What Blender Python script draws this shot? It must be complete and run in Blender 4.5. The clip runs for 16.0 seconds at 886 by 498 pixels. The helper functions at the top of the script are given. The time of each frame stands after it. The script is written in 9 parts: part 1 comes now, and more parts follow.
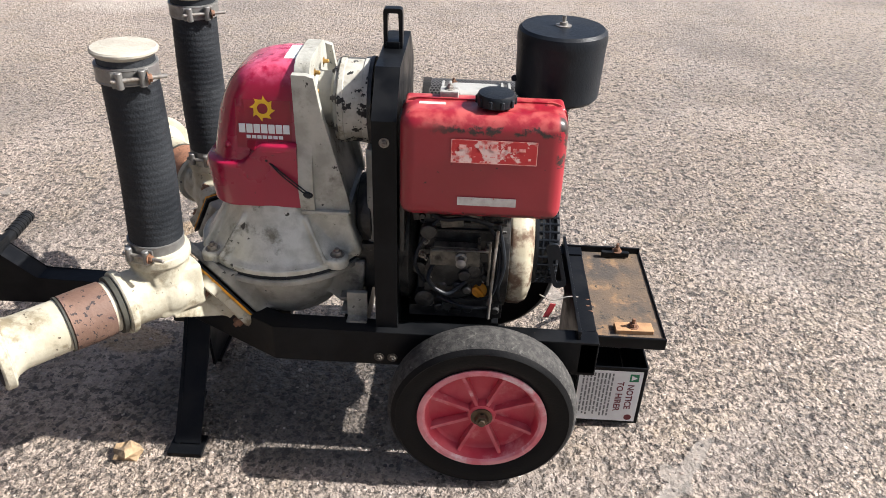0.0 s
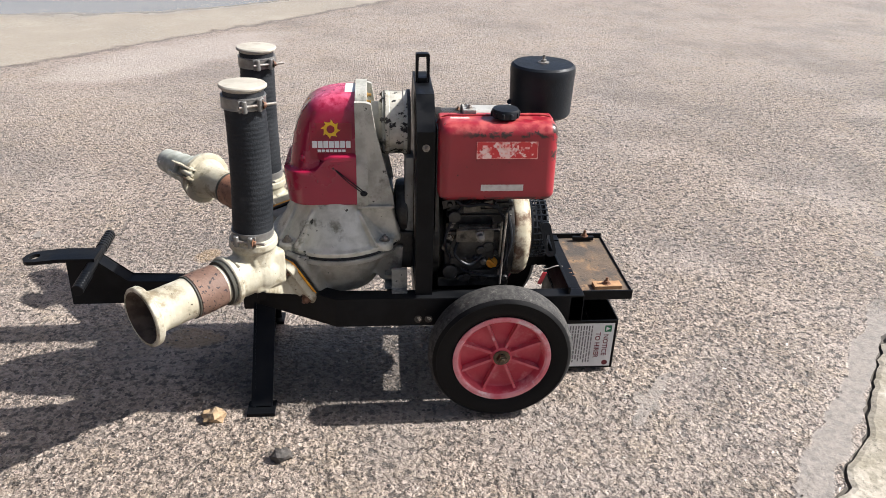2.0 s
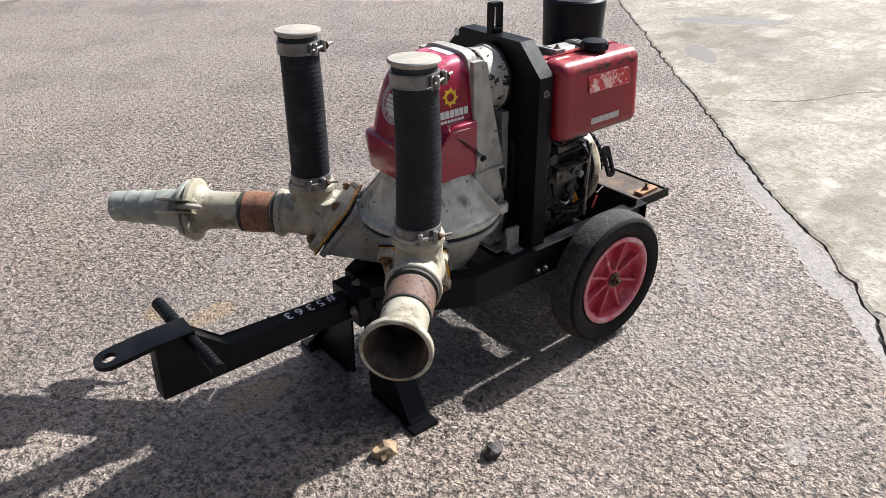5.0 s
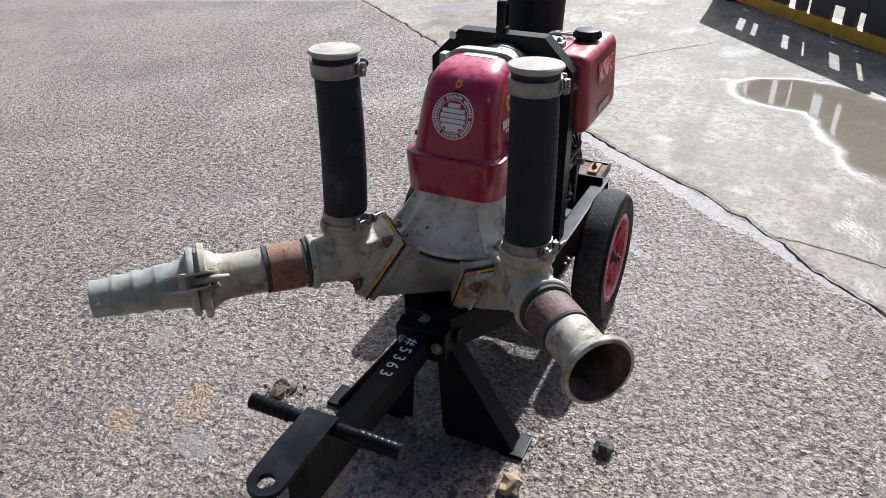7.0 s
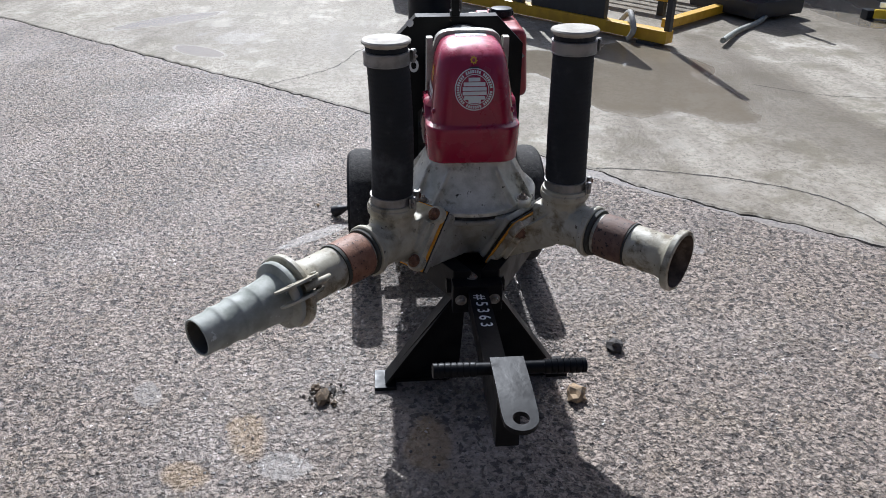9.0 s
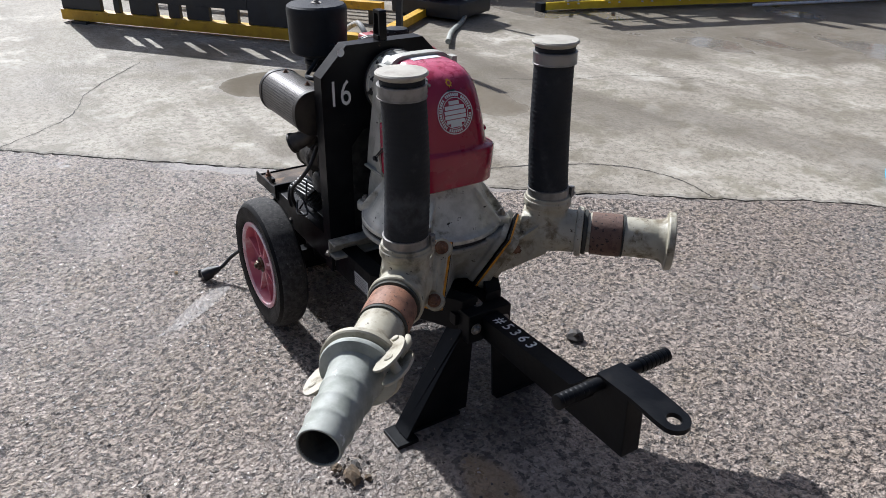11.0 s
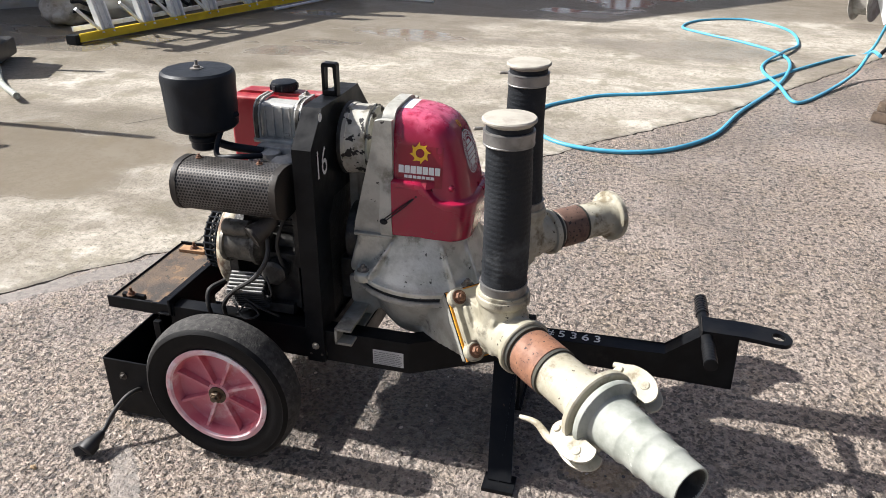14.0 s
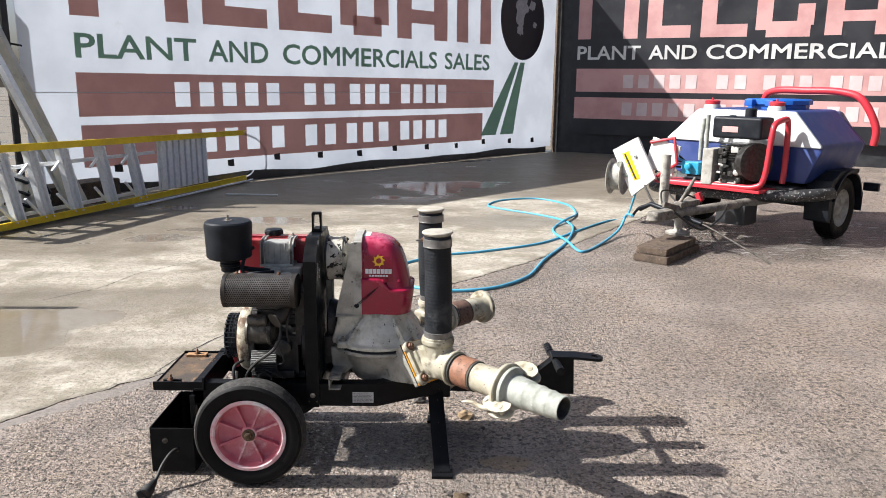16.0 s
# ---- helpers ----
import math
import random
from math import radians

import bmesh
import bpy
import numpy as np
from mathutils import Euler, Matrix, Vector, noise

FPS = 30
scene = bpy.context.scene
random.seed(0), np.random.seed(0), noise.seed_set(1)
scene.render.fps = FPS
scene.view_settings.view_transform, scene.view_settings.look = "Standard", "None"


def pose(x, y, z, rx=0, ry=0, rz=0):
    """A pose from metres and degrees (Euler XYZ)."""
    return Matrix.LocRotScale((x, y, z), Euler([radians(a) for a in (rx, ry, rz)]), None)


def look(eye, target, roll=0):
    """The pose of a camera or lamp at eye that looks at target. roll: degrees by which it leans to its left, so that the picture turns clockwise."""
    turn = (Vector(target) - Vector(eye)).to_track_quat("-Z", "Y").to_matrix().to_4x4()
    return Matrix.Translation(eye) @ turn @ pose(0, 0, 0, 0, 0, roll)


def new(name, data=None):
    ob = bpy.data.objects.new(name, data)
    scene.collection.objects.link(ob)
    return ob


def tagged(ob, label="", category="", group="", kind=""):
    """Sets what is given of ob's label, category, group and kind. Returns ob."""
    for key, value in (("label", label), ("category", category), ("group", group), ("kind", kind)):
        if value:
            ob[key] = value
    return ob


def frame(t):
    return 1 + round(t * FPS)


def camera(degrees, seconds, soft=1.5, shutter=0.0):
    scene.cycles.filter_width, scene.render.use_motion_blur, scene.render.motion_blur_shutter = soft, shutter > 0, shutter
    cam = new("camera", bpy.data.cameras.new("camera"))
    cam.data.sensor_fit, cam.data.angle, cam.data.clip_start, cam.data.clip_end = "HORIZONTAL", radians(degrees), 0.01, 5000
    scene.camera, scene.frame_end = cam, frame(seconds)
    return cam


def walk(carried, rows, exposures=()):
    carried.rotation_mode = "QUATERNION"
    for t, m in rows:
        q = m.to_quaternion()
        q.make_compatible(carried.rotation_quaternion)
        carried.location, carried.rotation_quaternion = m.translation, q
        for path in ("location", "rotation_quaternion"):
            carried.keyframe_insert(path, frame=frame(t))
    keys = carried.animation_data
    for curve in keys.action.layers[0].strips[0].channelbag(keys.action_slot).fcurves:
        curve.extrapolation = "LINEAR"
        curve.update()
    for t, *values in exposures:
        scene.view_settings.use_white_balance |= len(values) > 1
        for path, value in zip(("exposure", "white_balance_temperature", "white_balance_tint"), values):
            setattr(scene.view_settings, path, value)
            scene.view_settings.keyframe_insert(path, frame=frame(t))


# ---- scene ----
cam = camera(60.8, 16.0, 0.9)
EXPOSURES = [(0.0, 1.14, 6180, 10), (3.5, 0.94, 6060, 10), (4.5, 0.90, 6000, 10), (6.3, 0.74, 5740, 10), (8.0, 0.50, 5520, 10), (10.2, 0.42, 5520, 10), (12.3, 0.74, 5980, 10), (13.5, 0.99, 6080, 10), (16.0, 0.96, 6120, 10)]
PATH = [
    (0, (-0.058, -1.492, 1.405), (-0.112, 0.193, 0.329), 1.9),
    (0.5, (-0.191, -1.626, 1.446), (-0.219, 0.082, 0.405), 1.5),
    (1, (-0.193, -1.782, 1.469), (-0.18, -0.047, 0.474), 1.4),
    (1.5, (-0.2, -1.978, 1.481), (-0.133, -0.219, 0.531), 1.5),
    (2, (-0.335, -2.047, 1.475), (-0.176, -0.279, 0.554), 1.7),
    (2.5, (-0.587, -2.04, 1.427), (-0.314, -0.275, 0.526), 1.7),
    (3, (-0.746, -1.94, 1.411), (-0.305, -0.199, 0.532), 1.5),
    (3.5, (-0.883, -1.755, 1.386), (-0.27, -0.068, 0.503), 1.0),
    (4, (-1.14, -1.694, 1.379), (-0.364, -0.088, 0.474), 0.2),
    (4.2, (-1.244, -1.676, 1.386), (-0.404, -0.108, 0.472), -0.1),
    (6.3, (-1.944, -1.015, 1.403), (-0.533, 0.004, 0.418), 0.0),
    (6.5, (-1.971, -0.933, 1.374), (-0.51, 0.033, 0.409), 0.1),
    (7, (-2.073, -0.685, 1.392), (-0.499, 0.059, 0.409), -0.1),
    (7.5, (-2.237, -0.465, 1.401), (-0.588, 0.066, 0.401), -0.2),
    (8, (-2.287, -0.236, 1.373), (-0.583, 0.072, 0.371), -0.3),
    (8.5, (-2.361, -0.003, 1.374), (-0.615, 0.066, 0.401), -0.1),
    (9, (-2.448, 0.241, 1.382), (-0.703, 0.09, 0.417), 0.4),
    (9.5, (-2.426, 0.431, 1.375), (-0.709, 0.067, 0.416), 0.5),
    (10, (-2.321, 0.617, 1.381), (-0.661, 0.032, 0.431), 1.1),
    (10.2, (-2.275, 0.688, 1.377), (-0.646, 0.024, 0.425), 1.0),
    (12.3, (-1.668, 1.451, 1.381), (-0.52, 0.106, 0.446), 0.7),
    (12.5, (-1.589, 1.487, 1.402), (-0.509, 0.106, 0.441), 0.6),
    (13, (-1.329, 1.51, 1.38), (-0.44, -0.008, 0.429), 0.5),
    (13.5, (-1.115, 1.543, 1.404), (-0.45, -0.081, 0.444), 0.4),
    (14, (-0.945, 1.711, 1.423), (-0.498, -0.017, 0.52), 0.7),
    (14.5, (-0.944, 1.967, 1.419), (-0.68, 0.157, 0.612), 0.9),
    (15, (-0.87, 2.23, 1.452), (-0.737, 0.357, 0.763), 0.9),
    (15.5, (-0.732, 2.559, 1.478), (-0.683, 0.636, 0.928), 0.8),
    (16, (-0.712, 2.957, 1.497), (-0.717, 1.003, 1.071), 0.6),
]
walk(cam, [(row[0], look(*row[1:])) for row in PATH], EXPOSURES)

# ---- light ----
SUN_ELEV, SUN_AZ = 41.0, 1.5          # degrees above the ground; turn of the light from the x axis
world = bpy.data.worlds.new("sky")
scene.world = world
world.use_nodes = True
wn = world.node_tree.nodes
sky = wn.new("ShaderNodeTexSky")
sky.sky_type, sky.sun_disc = "NISHITA", False
sky.sun_elevation, sky.sun_rotation = radians(SUN_ELEV), radians(90 - SUN_AZ)
sky.air_density, sky.dust_density, sky.ozone_density = 0.7, 4.0, 0.6
world.node_tree.links.new(sky.outputs["Color"], wn["Background"].inputs["Color"])
wn["Background"].inputs["Strength"].default_value = 0.068
sun_data = bpy.data.lights.new("sun", "SUN")
sun_data.energy, sun_data.angle, sun_data.color = 5.0, radians(0.6), (1.0, 0.95, 0.88)
sun = new("sun", sun_data)
e, a = radians(SUN_ELEV), radians(SUN_AZ)
sun.matrix_basis = look((20 * math.cos(e) * math.cos(a), 20 * math.cos(e) * math.sin(a), 20 * math.sin(e)), (0, 0, 0))


# ---- materials ----
def base_nodes(name):
    m = bpy.data.materials.new(name)
    m.use_nodes = True
    nt = m.node_tree
    co = nt.nodes.new("ShaderNodeTexCoord")
    return m, nt, nt.nodes["Principled BSDF"], co.outputs["Object"]


def link(nt, a, b):
    nt.links.new(a, b)


def noise_fac(nt, co, scale, detail=4.0, lo=0.35, hi=0.65, rough=0.55):
    n = nt.nodes.new("ShaderNodeTexNoise")
    n.inputs["Scale"].default_value, n.inputs["Detail"].default_value = scale, detail
    n.inputs["Roughness"].default_value = rough
    link(nt, co, n.inputs["Vector"])
    r = nt.nodes.new("ShaderNodeMapRange")
    r.interpolation_type = "SMOOTHSTEP"
    r.inputs["From Min"].default_value, r.inputs["From Max"].default_value = lo, hi
    link(nt, n.outputs["Fac"], r.inputs["Value"])
    return r.outputs["Result"]


def mixc(nt, fac, c1, c2):
    m = nt.nodes.new("ShaderNodeMix")
    m.data_type = "RGBA"
    for k, v in ((6, c1), (7, c2)):
        if isinstance(v, tuple):
            m.inputs[k].default_value = (*v, 1)
        else:
            link(nt, v, m.inputs[k])
    if isinstance(fac, float):
        m.inputs[0].default_value = fac
    else:
        link(nt, fac, m.inputs[0])
    return m.outputs[2]


def mixf(nt, fac, f1, f2):
    m = nt.nodes.new("ShaderNodeMix")
    for k, v in ((2, f1), (3, f2)):
        if isinstance(v, (int, float)):
            m.inputs[k].default_value = v
        else:
            link(nt, v, m.inputs[k])
    link(nt, fac, m.inputs[0])
    return m.outputs[0]


def mth(nt, op, x, y=None):
    m = nt.nodes.new("ShaderNodeMath")
    m.operation = op
    for k, v in enumerate((x, y)):
        if v is None:
            continue
        if isinstance(v, (int, float)):
            m.inputs[k].default_value = v
        else:
            link(nt, v, m.inputs[k])
    return m.outputs[0]


def bump(nt, bs, height, strength, dist):
    b = nt.nodes.new("ShaderNodeBump")
    b.inputs["Strength"].default_value, b.inputs["Distance"].default_value = strength, dist
    link(nt, height, b.inputs["Height"])
    link(nt, b.outputs["Normal"], bs.inputs["Normal"])


def surface(name, col, col2=None, rough=0.5, rough2=None, metal=0.0, scale=14.0, chips=None, chip_scale=40.0, chip_lo=0.62,
            grime=None, grime_scale=6.0, grime_lo=0.55, grain=0.3, grain_scale=160.0, coat=0.0, spec=0.5):
    """Paint, rubber or metal: two tones, a layer of grime in patches and sharp chips or spots, with a fine grain."""
    m, nt, bs, co = base_nodes(name)
    col2 = col2 or tuple(c * 0.72 for c in col)
    f = noise_fac(nt, co, scale, 6.0, 0.38, 0.66)
    c = mixc(nt, f, col, col2)
    r = mixf(nt, f, rough, rough2 if rough2 is not None else min(1.0, rough + 0.15))
    if grime:
        g = noise_fac(nt, co, grime_scale, 8.0, grime_lo, grime_lo + 0.16, 0.65)
        c = mixc(nt, g, c, grime)
        r = mixf(nt, g, r, 0.8)
    if chips:
        k = noise_fac(nt, co, chip_scale, 5.0, chip_lo, chip_lo + 0.025, 0.6)
        c = mixc(nt, k, c, chips)
        r = mixf(nt, k, r, 0.75)
    link(nt, c, bs.inputs["Base Color"])
    link(nt, r, bs.inputs["Roughness"])
    bs.inputs["Metallic"].default_value = metal
    bs.inputs["Coat Weight"].default_value = coat
    bs.inputs["Coat Roughness"].default_value = 0.12
    bs.inputs["Specular IOR Level"].default_value = spec
    if grain:
        h = nt.nodes.new("ShaderNodeTexNoise")
        h.inputs["Scale"].default_value, h.inputs["Detail"].default_value = grain_scale, 4.0
        link(nt, co, h.inputs["Vector"])
        bump(nt, bs, h.outputs["Fac"], grain, 0.002)
    return m


black_paint = surface("black_paint", (0.0045, 0.005, 0.006), (0.009, 0.0095, 0.0105), 0.30, 0.48, grime=(0.022, 0.020, 0.018), grime_lo=0.62,
                      chips=(0.07, 0.05, 0.035), chip_lo=0.71, grain=0.2, grain_scale=60, spec=0.13)
black_plastic = surface("black_plastic", (0.0095, 0.0115, 0.0150), (0.016, 0.0185, 0.0225), 0.38, 0.54, grime=(0.045, 0.049, 0.055), grime_lo=0.64, grain=0.25, grain_scale=220, spec=0.18)
rubber = surface("rubber_hose", (0.0105, 0.0125, 0.0155), (0.021, 0.0235, 0.027), 0.6, 0.78, scale=9, grime=(0.055, 0.058, 0.061), grime_lo=0.56, grain=0.6, grain_scale=240, spec=0.24)
tyre_rubber = surface("tyre_rubber", (0.0035, 0.0035, 0.004), (0.0065, 0.0065, 0.0068), 0.48, 0.66, scale=12, grime=(0.016, 0.015, 0.014), grime_lo=0.62, grain=0.3, grain_scale=200, spec=0.14)
tread_rubber = surface("tread_rubber", (0.020, 0.019, 0.018), (0.055, 0.052, 0.048), 0.85, 0.95, scale=70, grime=(0.10, 0.095, 0.085), grime_scale=90, grime_lo=0.56, grain=1.0, grain_scale=190)
rim_pink = surface("faded_red_plastic", (0.50, 0.035, 0.062), (0.58, 0.085, 0.11), 0.38, 0.55, grime=(0.70, 0.30, 0.31), grime_scale=8, grime_lo=0.54, grain=0.1)
rim_worn = surface("scuffed_pink_plastic", (0.68, 0.27, 0.29), (0.62, 0.14, 0.17), 0.45, 0.6, scale=22, grime=(0.76, 0.60, 0.59), grime_scale=14, grime_lo=0.52,
                   chips=(0.08, 0.05, 0.05), chip_lo=0.70, grain=0.2)

rim_rib = surface("rubbed_red_plastic", (0.54, 0.075, 0.10), (0.60, 0.15, 0.175), 0.40, 0.55, scale=20, grime=(0.72, 0.42, 0.42), grime_scale=14, grime_lo=0.58, grain=0.1)
rim_faded = surface("bleached_red_plastic", (0.54, 0.125, 0.165), (0.60, 0.20, 0.23), 0.42, 0.58, grime=(0.74, 0.50, 0.51), grime_scale=9, grime_lo=0.50, grain=0.1)
rim_pale = surface("chalky_pink_plastic", (0.72, 0.50, 0.51), (0.66, 0.33, 0.35), 0.5, 0.65, scale=20, grime=(0.76, 0.68, 0.67), grime_scale=12, grime_lo=0.50,
                   chips=(0.20, 0.10, 0.10), chip_lo=0.70, grain=0.2)


def rate(nt, v, lo, hi):
    """Smooth 0 to 1 as v goes from lo to hi."""
    r = nt.nodes.new("ShaderNodeMapRange")
    r.interpolation_type = "SMOOTHSTEP"
    r.inputs["From Min"].default_value, r.inputs["From Max"].default_value = lo, hi
    link(nt, v, r.inputs["Value"])
    return r.outputs["Result"]


def band(nt, v, mid, half, soft):
    """1 where v lies within half of mid."""
    r = nt.nodes.new("ShaderNodeMapRange")
    r.interpolation_type = "SMOOTHSTEP"
    r.inputs["From Min"].default_value, r.inputs["From Max"].default_value = half + soft, half
    link(nt, mth(nt, "ABSOLUTE", mth(nt, "SUBTRACT", v, mid)), r.inputs["Value"])
    return r.outputs["Result"]


def gelcoat():
    """Crimson moulding, bleached and speckled on its crown, where a pink gloss highlight is painted in too."""
    m = surface("crimson_gelcoat", (0.285, 0.005, 0.034), (0.31, 0.008, 0.040), 0.24, 0.36, scale=5, grime=(0.22, 0.012, 0.028), grime_scale=9, grime_lo=0.62,
                chips=(0.12, 0.02, 0.025), chip_scale=70, chip_lo=0.68, grain=0.05, grain_scale=40, coat=0.35)
    nt = m.node_tree
    bs = nt.nodes["Principled BSDF"]
    co = nt.nodes["Texture Coordinate"].outputs["Object"]
    old = bs.inputs["Base Color"].links[0].from_socket
    z = nt.nodes.new("ShaderNodeSeparateXYZ")
    link(nt, co, z.inputs[0])
    wob = noise_fac(nt, co, 16.0, 6.0, 0.3, 0.7)
    f = mth(nt, "MULTIPLY", band(nt, mth(nt, "ADD", z.outputs[2], mth(nt, "MULTIPLY", wob, 0.03)), 0.955, 0.032, 0.042), noise_fac(nt, co, 60.0, 5.0, 0.30, 0.55))
    c = mixc(nt, mth(nt, "MULTIPLY", f, 0.85), old, (0.62, 0.11, 0.19))
    link(nt, c, bs.inputs["Base Color"])
    return m


def tank_enamel():
    """Red enamel, rubbed black along its upper front edge and one corner."""
    m = surface("red_enamel", (0.245, 0.008, 0.019), (0.275, 0.015, 0.025), 0.34, 0.50, scale=7, grime=(0.29, 0.045, 0.035), grime_scale=11, grime_lo=0.60,
                chips=(0.05, 0.02, 0.018), chip_scale=55, chip_lo=0.70, grain=0.12, grain_scale=60, coat=0.15)
    nt = m.node_tree
    bs = nt.nodes["Principled BSDF"]
    co = nt.nodes["Texture Coordinate"].outputs["Object"]
    old = bs.inputs["Base Color"].links[0].from_socket
    s = nt.nodes.new("ShaderNodeSeparateXYZ")
    link(nt, co, s.inputs[0])
    patch = noise_fac(nt, co, 30.0, 7.0, 0.47, 0.55, 0.7)
    front = mth(nt, "LESS_THAN", s.outputs[1], -0.165)
    front = mth(nt, "MULTIPLY", front, rate(nt, s.outputs[0], -0.16, -0.08))
    edge = mth(nt, "MULTIPLY", band(nt, mth(nt, "ADD", s.outputs[2], mth(nt, "MULTIPLY", noise_fac(nt, co, 38.0, 6.0, 0.3, 0.7), 0.016)), 0.854, 0.002, 0.007), front)
    corner = mth(nt, "MULTIPLY", band(nt, s.outputs[0], 0.117, 0.006, 0.008), mth(nt, "MULTIPLY", front, mth(nt, "GREATER_THAN", s.outputs[2], 0.775)))
    foot = mth(nt, "MULTIPLY", band(nt, s.outputs[2], 0.668, 0.003, 0.006), 0.8)
    f = mth(nt, "MULTIPLY", mth(nt, "MAXIMUM", mth(nt, "MAXIMUM", edge, corner), foot), patch)
    # pale top: the sun's highlight painted into the enamel
    pale = mth(nt, "MULTIPLY", band(nt, s.outputs[2], 0.862, 0.010, 0.010), noise_fac(nt, co, 30.0, 5.0, 0.42, 0.62))
    c = mixc(nt, mth(nt, "MULTIPLY", pale, 0.38), old, (0.60, 0.16, 0.13))
    c = mixc(nt, f, c, (0.025, 0.016, 0.014))
    link(nt, c, bs.inputs["Base Color"])
    return m


cover_red = gelcoat()
tank_red = tank_enamel()
cast_grey = surface("cast_alloy", (0.32, 0.312, 0.275), (0.21, 0.203, 0.172), 0.46, 0.66, scale=16, grime=(0.075, 0.07, 0.062), grime_scale=7, grime_lo=0.55,
                    chips=(0.06, 0.055, 0.05), chip_scale=70, chip_lo=0.66, grain=0.7, grain_scale=130)
cast_dome = surface("painted_casting", (0.57, 0.56, 0.49), (0.43, 0.42, 0.355), 0.36, 0.50, metal=0.25, scale=26, grime=(0.17, 0.160, 0.125), grime_scale=15, grime_lo=0.53,
                    chips=(0.06, 0.056, 0.046), chip_scale=46, chip_lo=0.655, grain=0.8, grain_scale=120)
bracket_grey = surface("pale_bracket_casting", (0.45, 0.44, 0.39), (0.33, 0.32, 0.275), 0.42, 0.6, metal=0.2, scale=20, grime=(0.15, 0.14, 0.11), grime_scale=12, grime_lo=0.55,
                       chips=(0.06, 0.055, 0.05), chip_scale=60, chip_lo=0.67, grain=0.6, grain_scale=130)
chipped_white = surface("chipped_pale_paint", (0.48, 0.46, 0.40), (0.33, 0.31, 0.26), 0.42, 0.6, scale=26, grime=(0.19, 0.165, 0.115), grime_scale=18, grime_lo=0.52,
                        chips=(0.014, 0.013, 0.012), chip_scale=40, chip_lo=0.575, grain=0.3, grain_scale=90)
cream = surface("cream_paint", (0.445, 0.416, 0.328), (0.335, 0.305, 0.225), 0.46, 0.62, scale=11, grime=(0.17, 0.140, 0.088), grime_scale=14, grime_lo=0.49,
                chips=(0.07, 0.052, 0.035), chip_scale=75, chip_lo=0.662, grain=0.5, grain_scale=90)
cream_dirty = surface("dirty_cream_paint", (0.42, 0.39, 0.30), (0.27, 0.245, 0.175), 0.5, 0.66, scale=13, grime=(0.13, 0.115, 0.08), grime_scale=12, grime_lo=0.52,
                      chips=(0.06, 0.05, 0.04), chip_scale=60, chip_lo=0.66, grain=0.5, grain_scale=80)
galvanised = surface("galvanised_steel", (0.335, 0.345, 0.305), (0.235, 0.248, 0.212), 0.6, 0.72, metal=0.0, scale=22, grime=(0.19, 0.205, 0.17), grime_scale=22, grime_lo=0.60, chips=(0.52, 0.53, 0.50), chip_scale=34, chip_lo=0.66, grain=0.35, grain_scale=70)
rust_band = surface("rusty_sleeve", (0.120, 0.068, 0.048), (0.165, 0.098, 0.070), 0.66, 0.8, scale=20, grime=(0.10, 0.055, 0.045), grime_scale=22, grime_lo=0.54,
                    chips=(0.025, 0.017, 0.017), chip_scale=100, chip_lo=0.59, grain=0.6, grain_scale=120)
dark_ring = surface("dark_sealing_ring", (0.03, 0.03, 0.024), (0.06, 0.055, 0.04), 0.7, 0.85, grain=0.5)
stainless = surface("stainless_strap", (0.25, 0.245, 0.235), (0.17, 0.165, 0.155), 0.38, 0.52, metal=0.6, scale=24, grime=(0.17, 0.155, 0.135), grime_scale=20, grime_lo=0.6, grain=0.1)
bolt_steel = surface("dull_bolt_steel", (0.32, 0.30, 0.27), (0.20, 0.17, 0.14), 0.42, 0.6, metal=0.6, scale=60, grain=0.3)
rust_bolt = surface("rusty_bolt_steel", (0.20, 0.10, 0.055), (0.11, 0.06, 0.04), 0.6, 0.8, metal=0.2, scale=70, grain=0.5)
hub_metal = surface("tarnished_hub_metal", (0.14, 0.10, 0.06), (0.07, 0.055, 0.04), 0.4, 0.6, metal=0.6, scale=60, grain=0.3)
brass = surface("brass_fitting", (0.50, 0.30, 0.09), (0.25, 0.15, 0.05), 0.35, 0.5, metal=0.8, scale=60, grain=0.2)
dull_metal = surface("dull_oily_metal", (0.13, 0.12, 0.10), (0.07, 0.065, 0.055), 0.38, 0.55, metal=0.5, scale=40, grime=(0.03, 0.028, 0.025), grime_scale=26, grime_lo=0.5, grain=0.4)
dark_bolt = surface("greasy_bolt", (0.045, 0.040, 0.034), (0.09, 0.075, 0.06), 0.45, 0.6, metal=0.3, scale=60, grain=0.3)
gasket_orange = surface("orange_gasket", (0.74, 0.34, 0.02), (0.56, 0.24, 0.02), 0.6, 0.75, scale=30, grime=(0.12, 0.08, 0.04), grime_scale=30, grime_lo=0.6, grain=0.3)
engine_dark = surface("oily_engine_metal", (0.020, 0.0195, 0.0185), (0.05, 0.048, 0.044), 0.32, 0.55, metal=0.3, scale=34, grime=(0.11, 0.10, 0.09), grime_scale=30, grime_lo=0.60, grain=0.9, grain_scale=100)
engine_alloy = surface("engine_alloy", (0.50, 0.49, 0.45), (0.35, 0.34, 0.31), 0.42, 0.6, metal=0.35, scale=26, grime=(0.08, 0.075, 0.07), grime_scale=16, grime_lo=0.56, grain=0.4)
shroud_paint = surface("rust_stained_shroud", (0.46, 0.425, 0.33), (0.36, 0.32, 0.225), 0.42, 0.55, scale=10, grime=(0.11, 0.065, 0.038), grime_scale=14, grime_lo=0.45, grain=0.2)
white_print = surface("white_vinyl", (0.74, 0.74, 0.73), (0.66, 0.66, 0.65), 0.4, 0.5, grain=0.0)
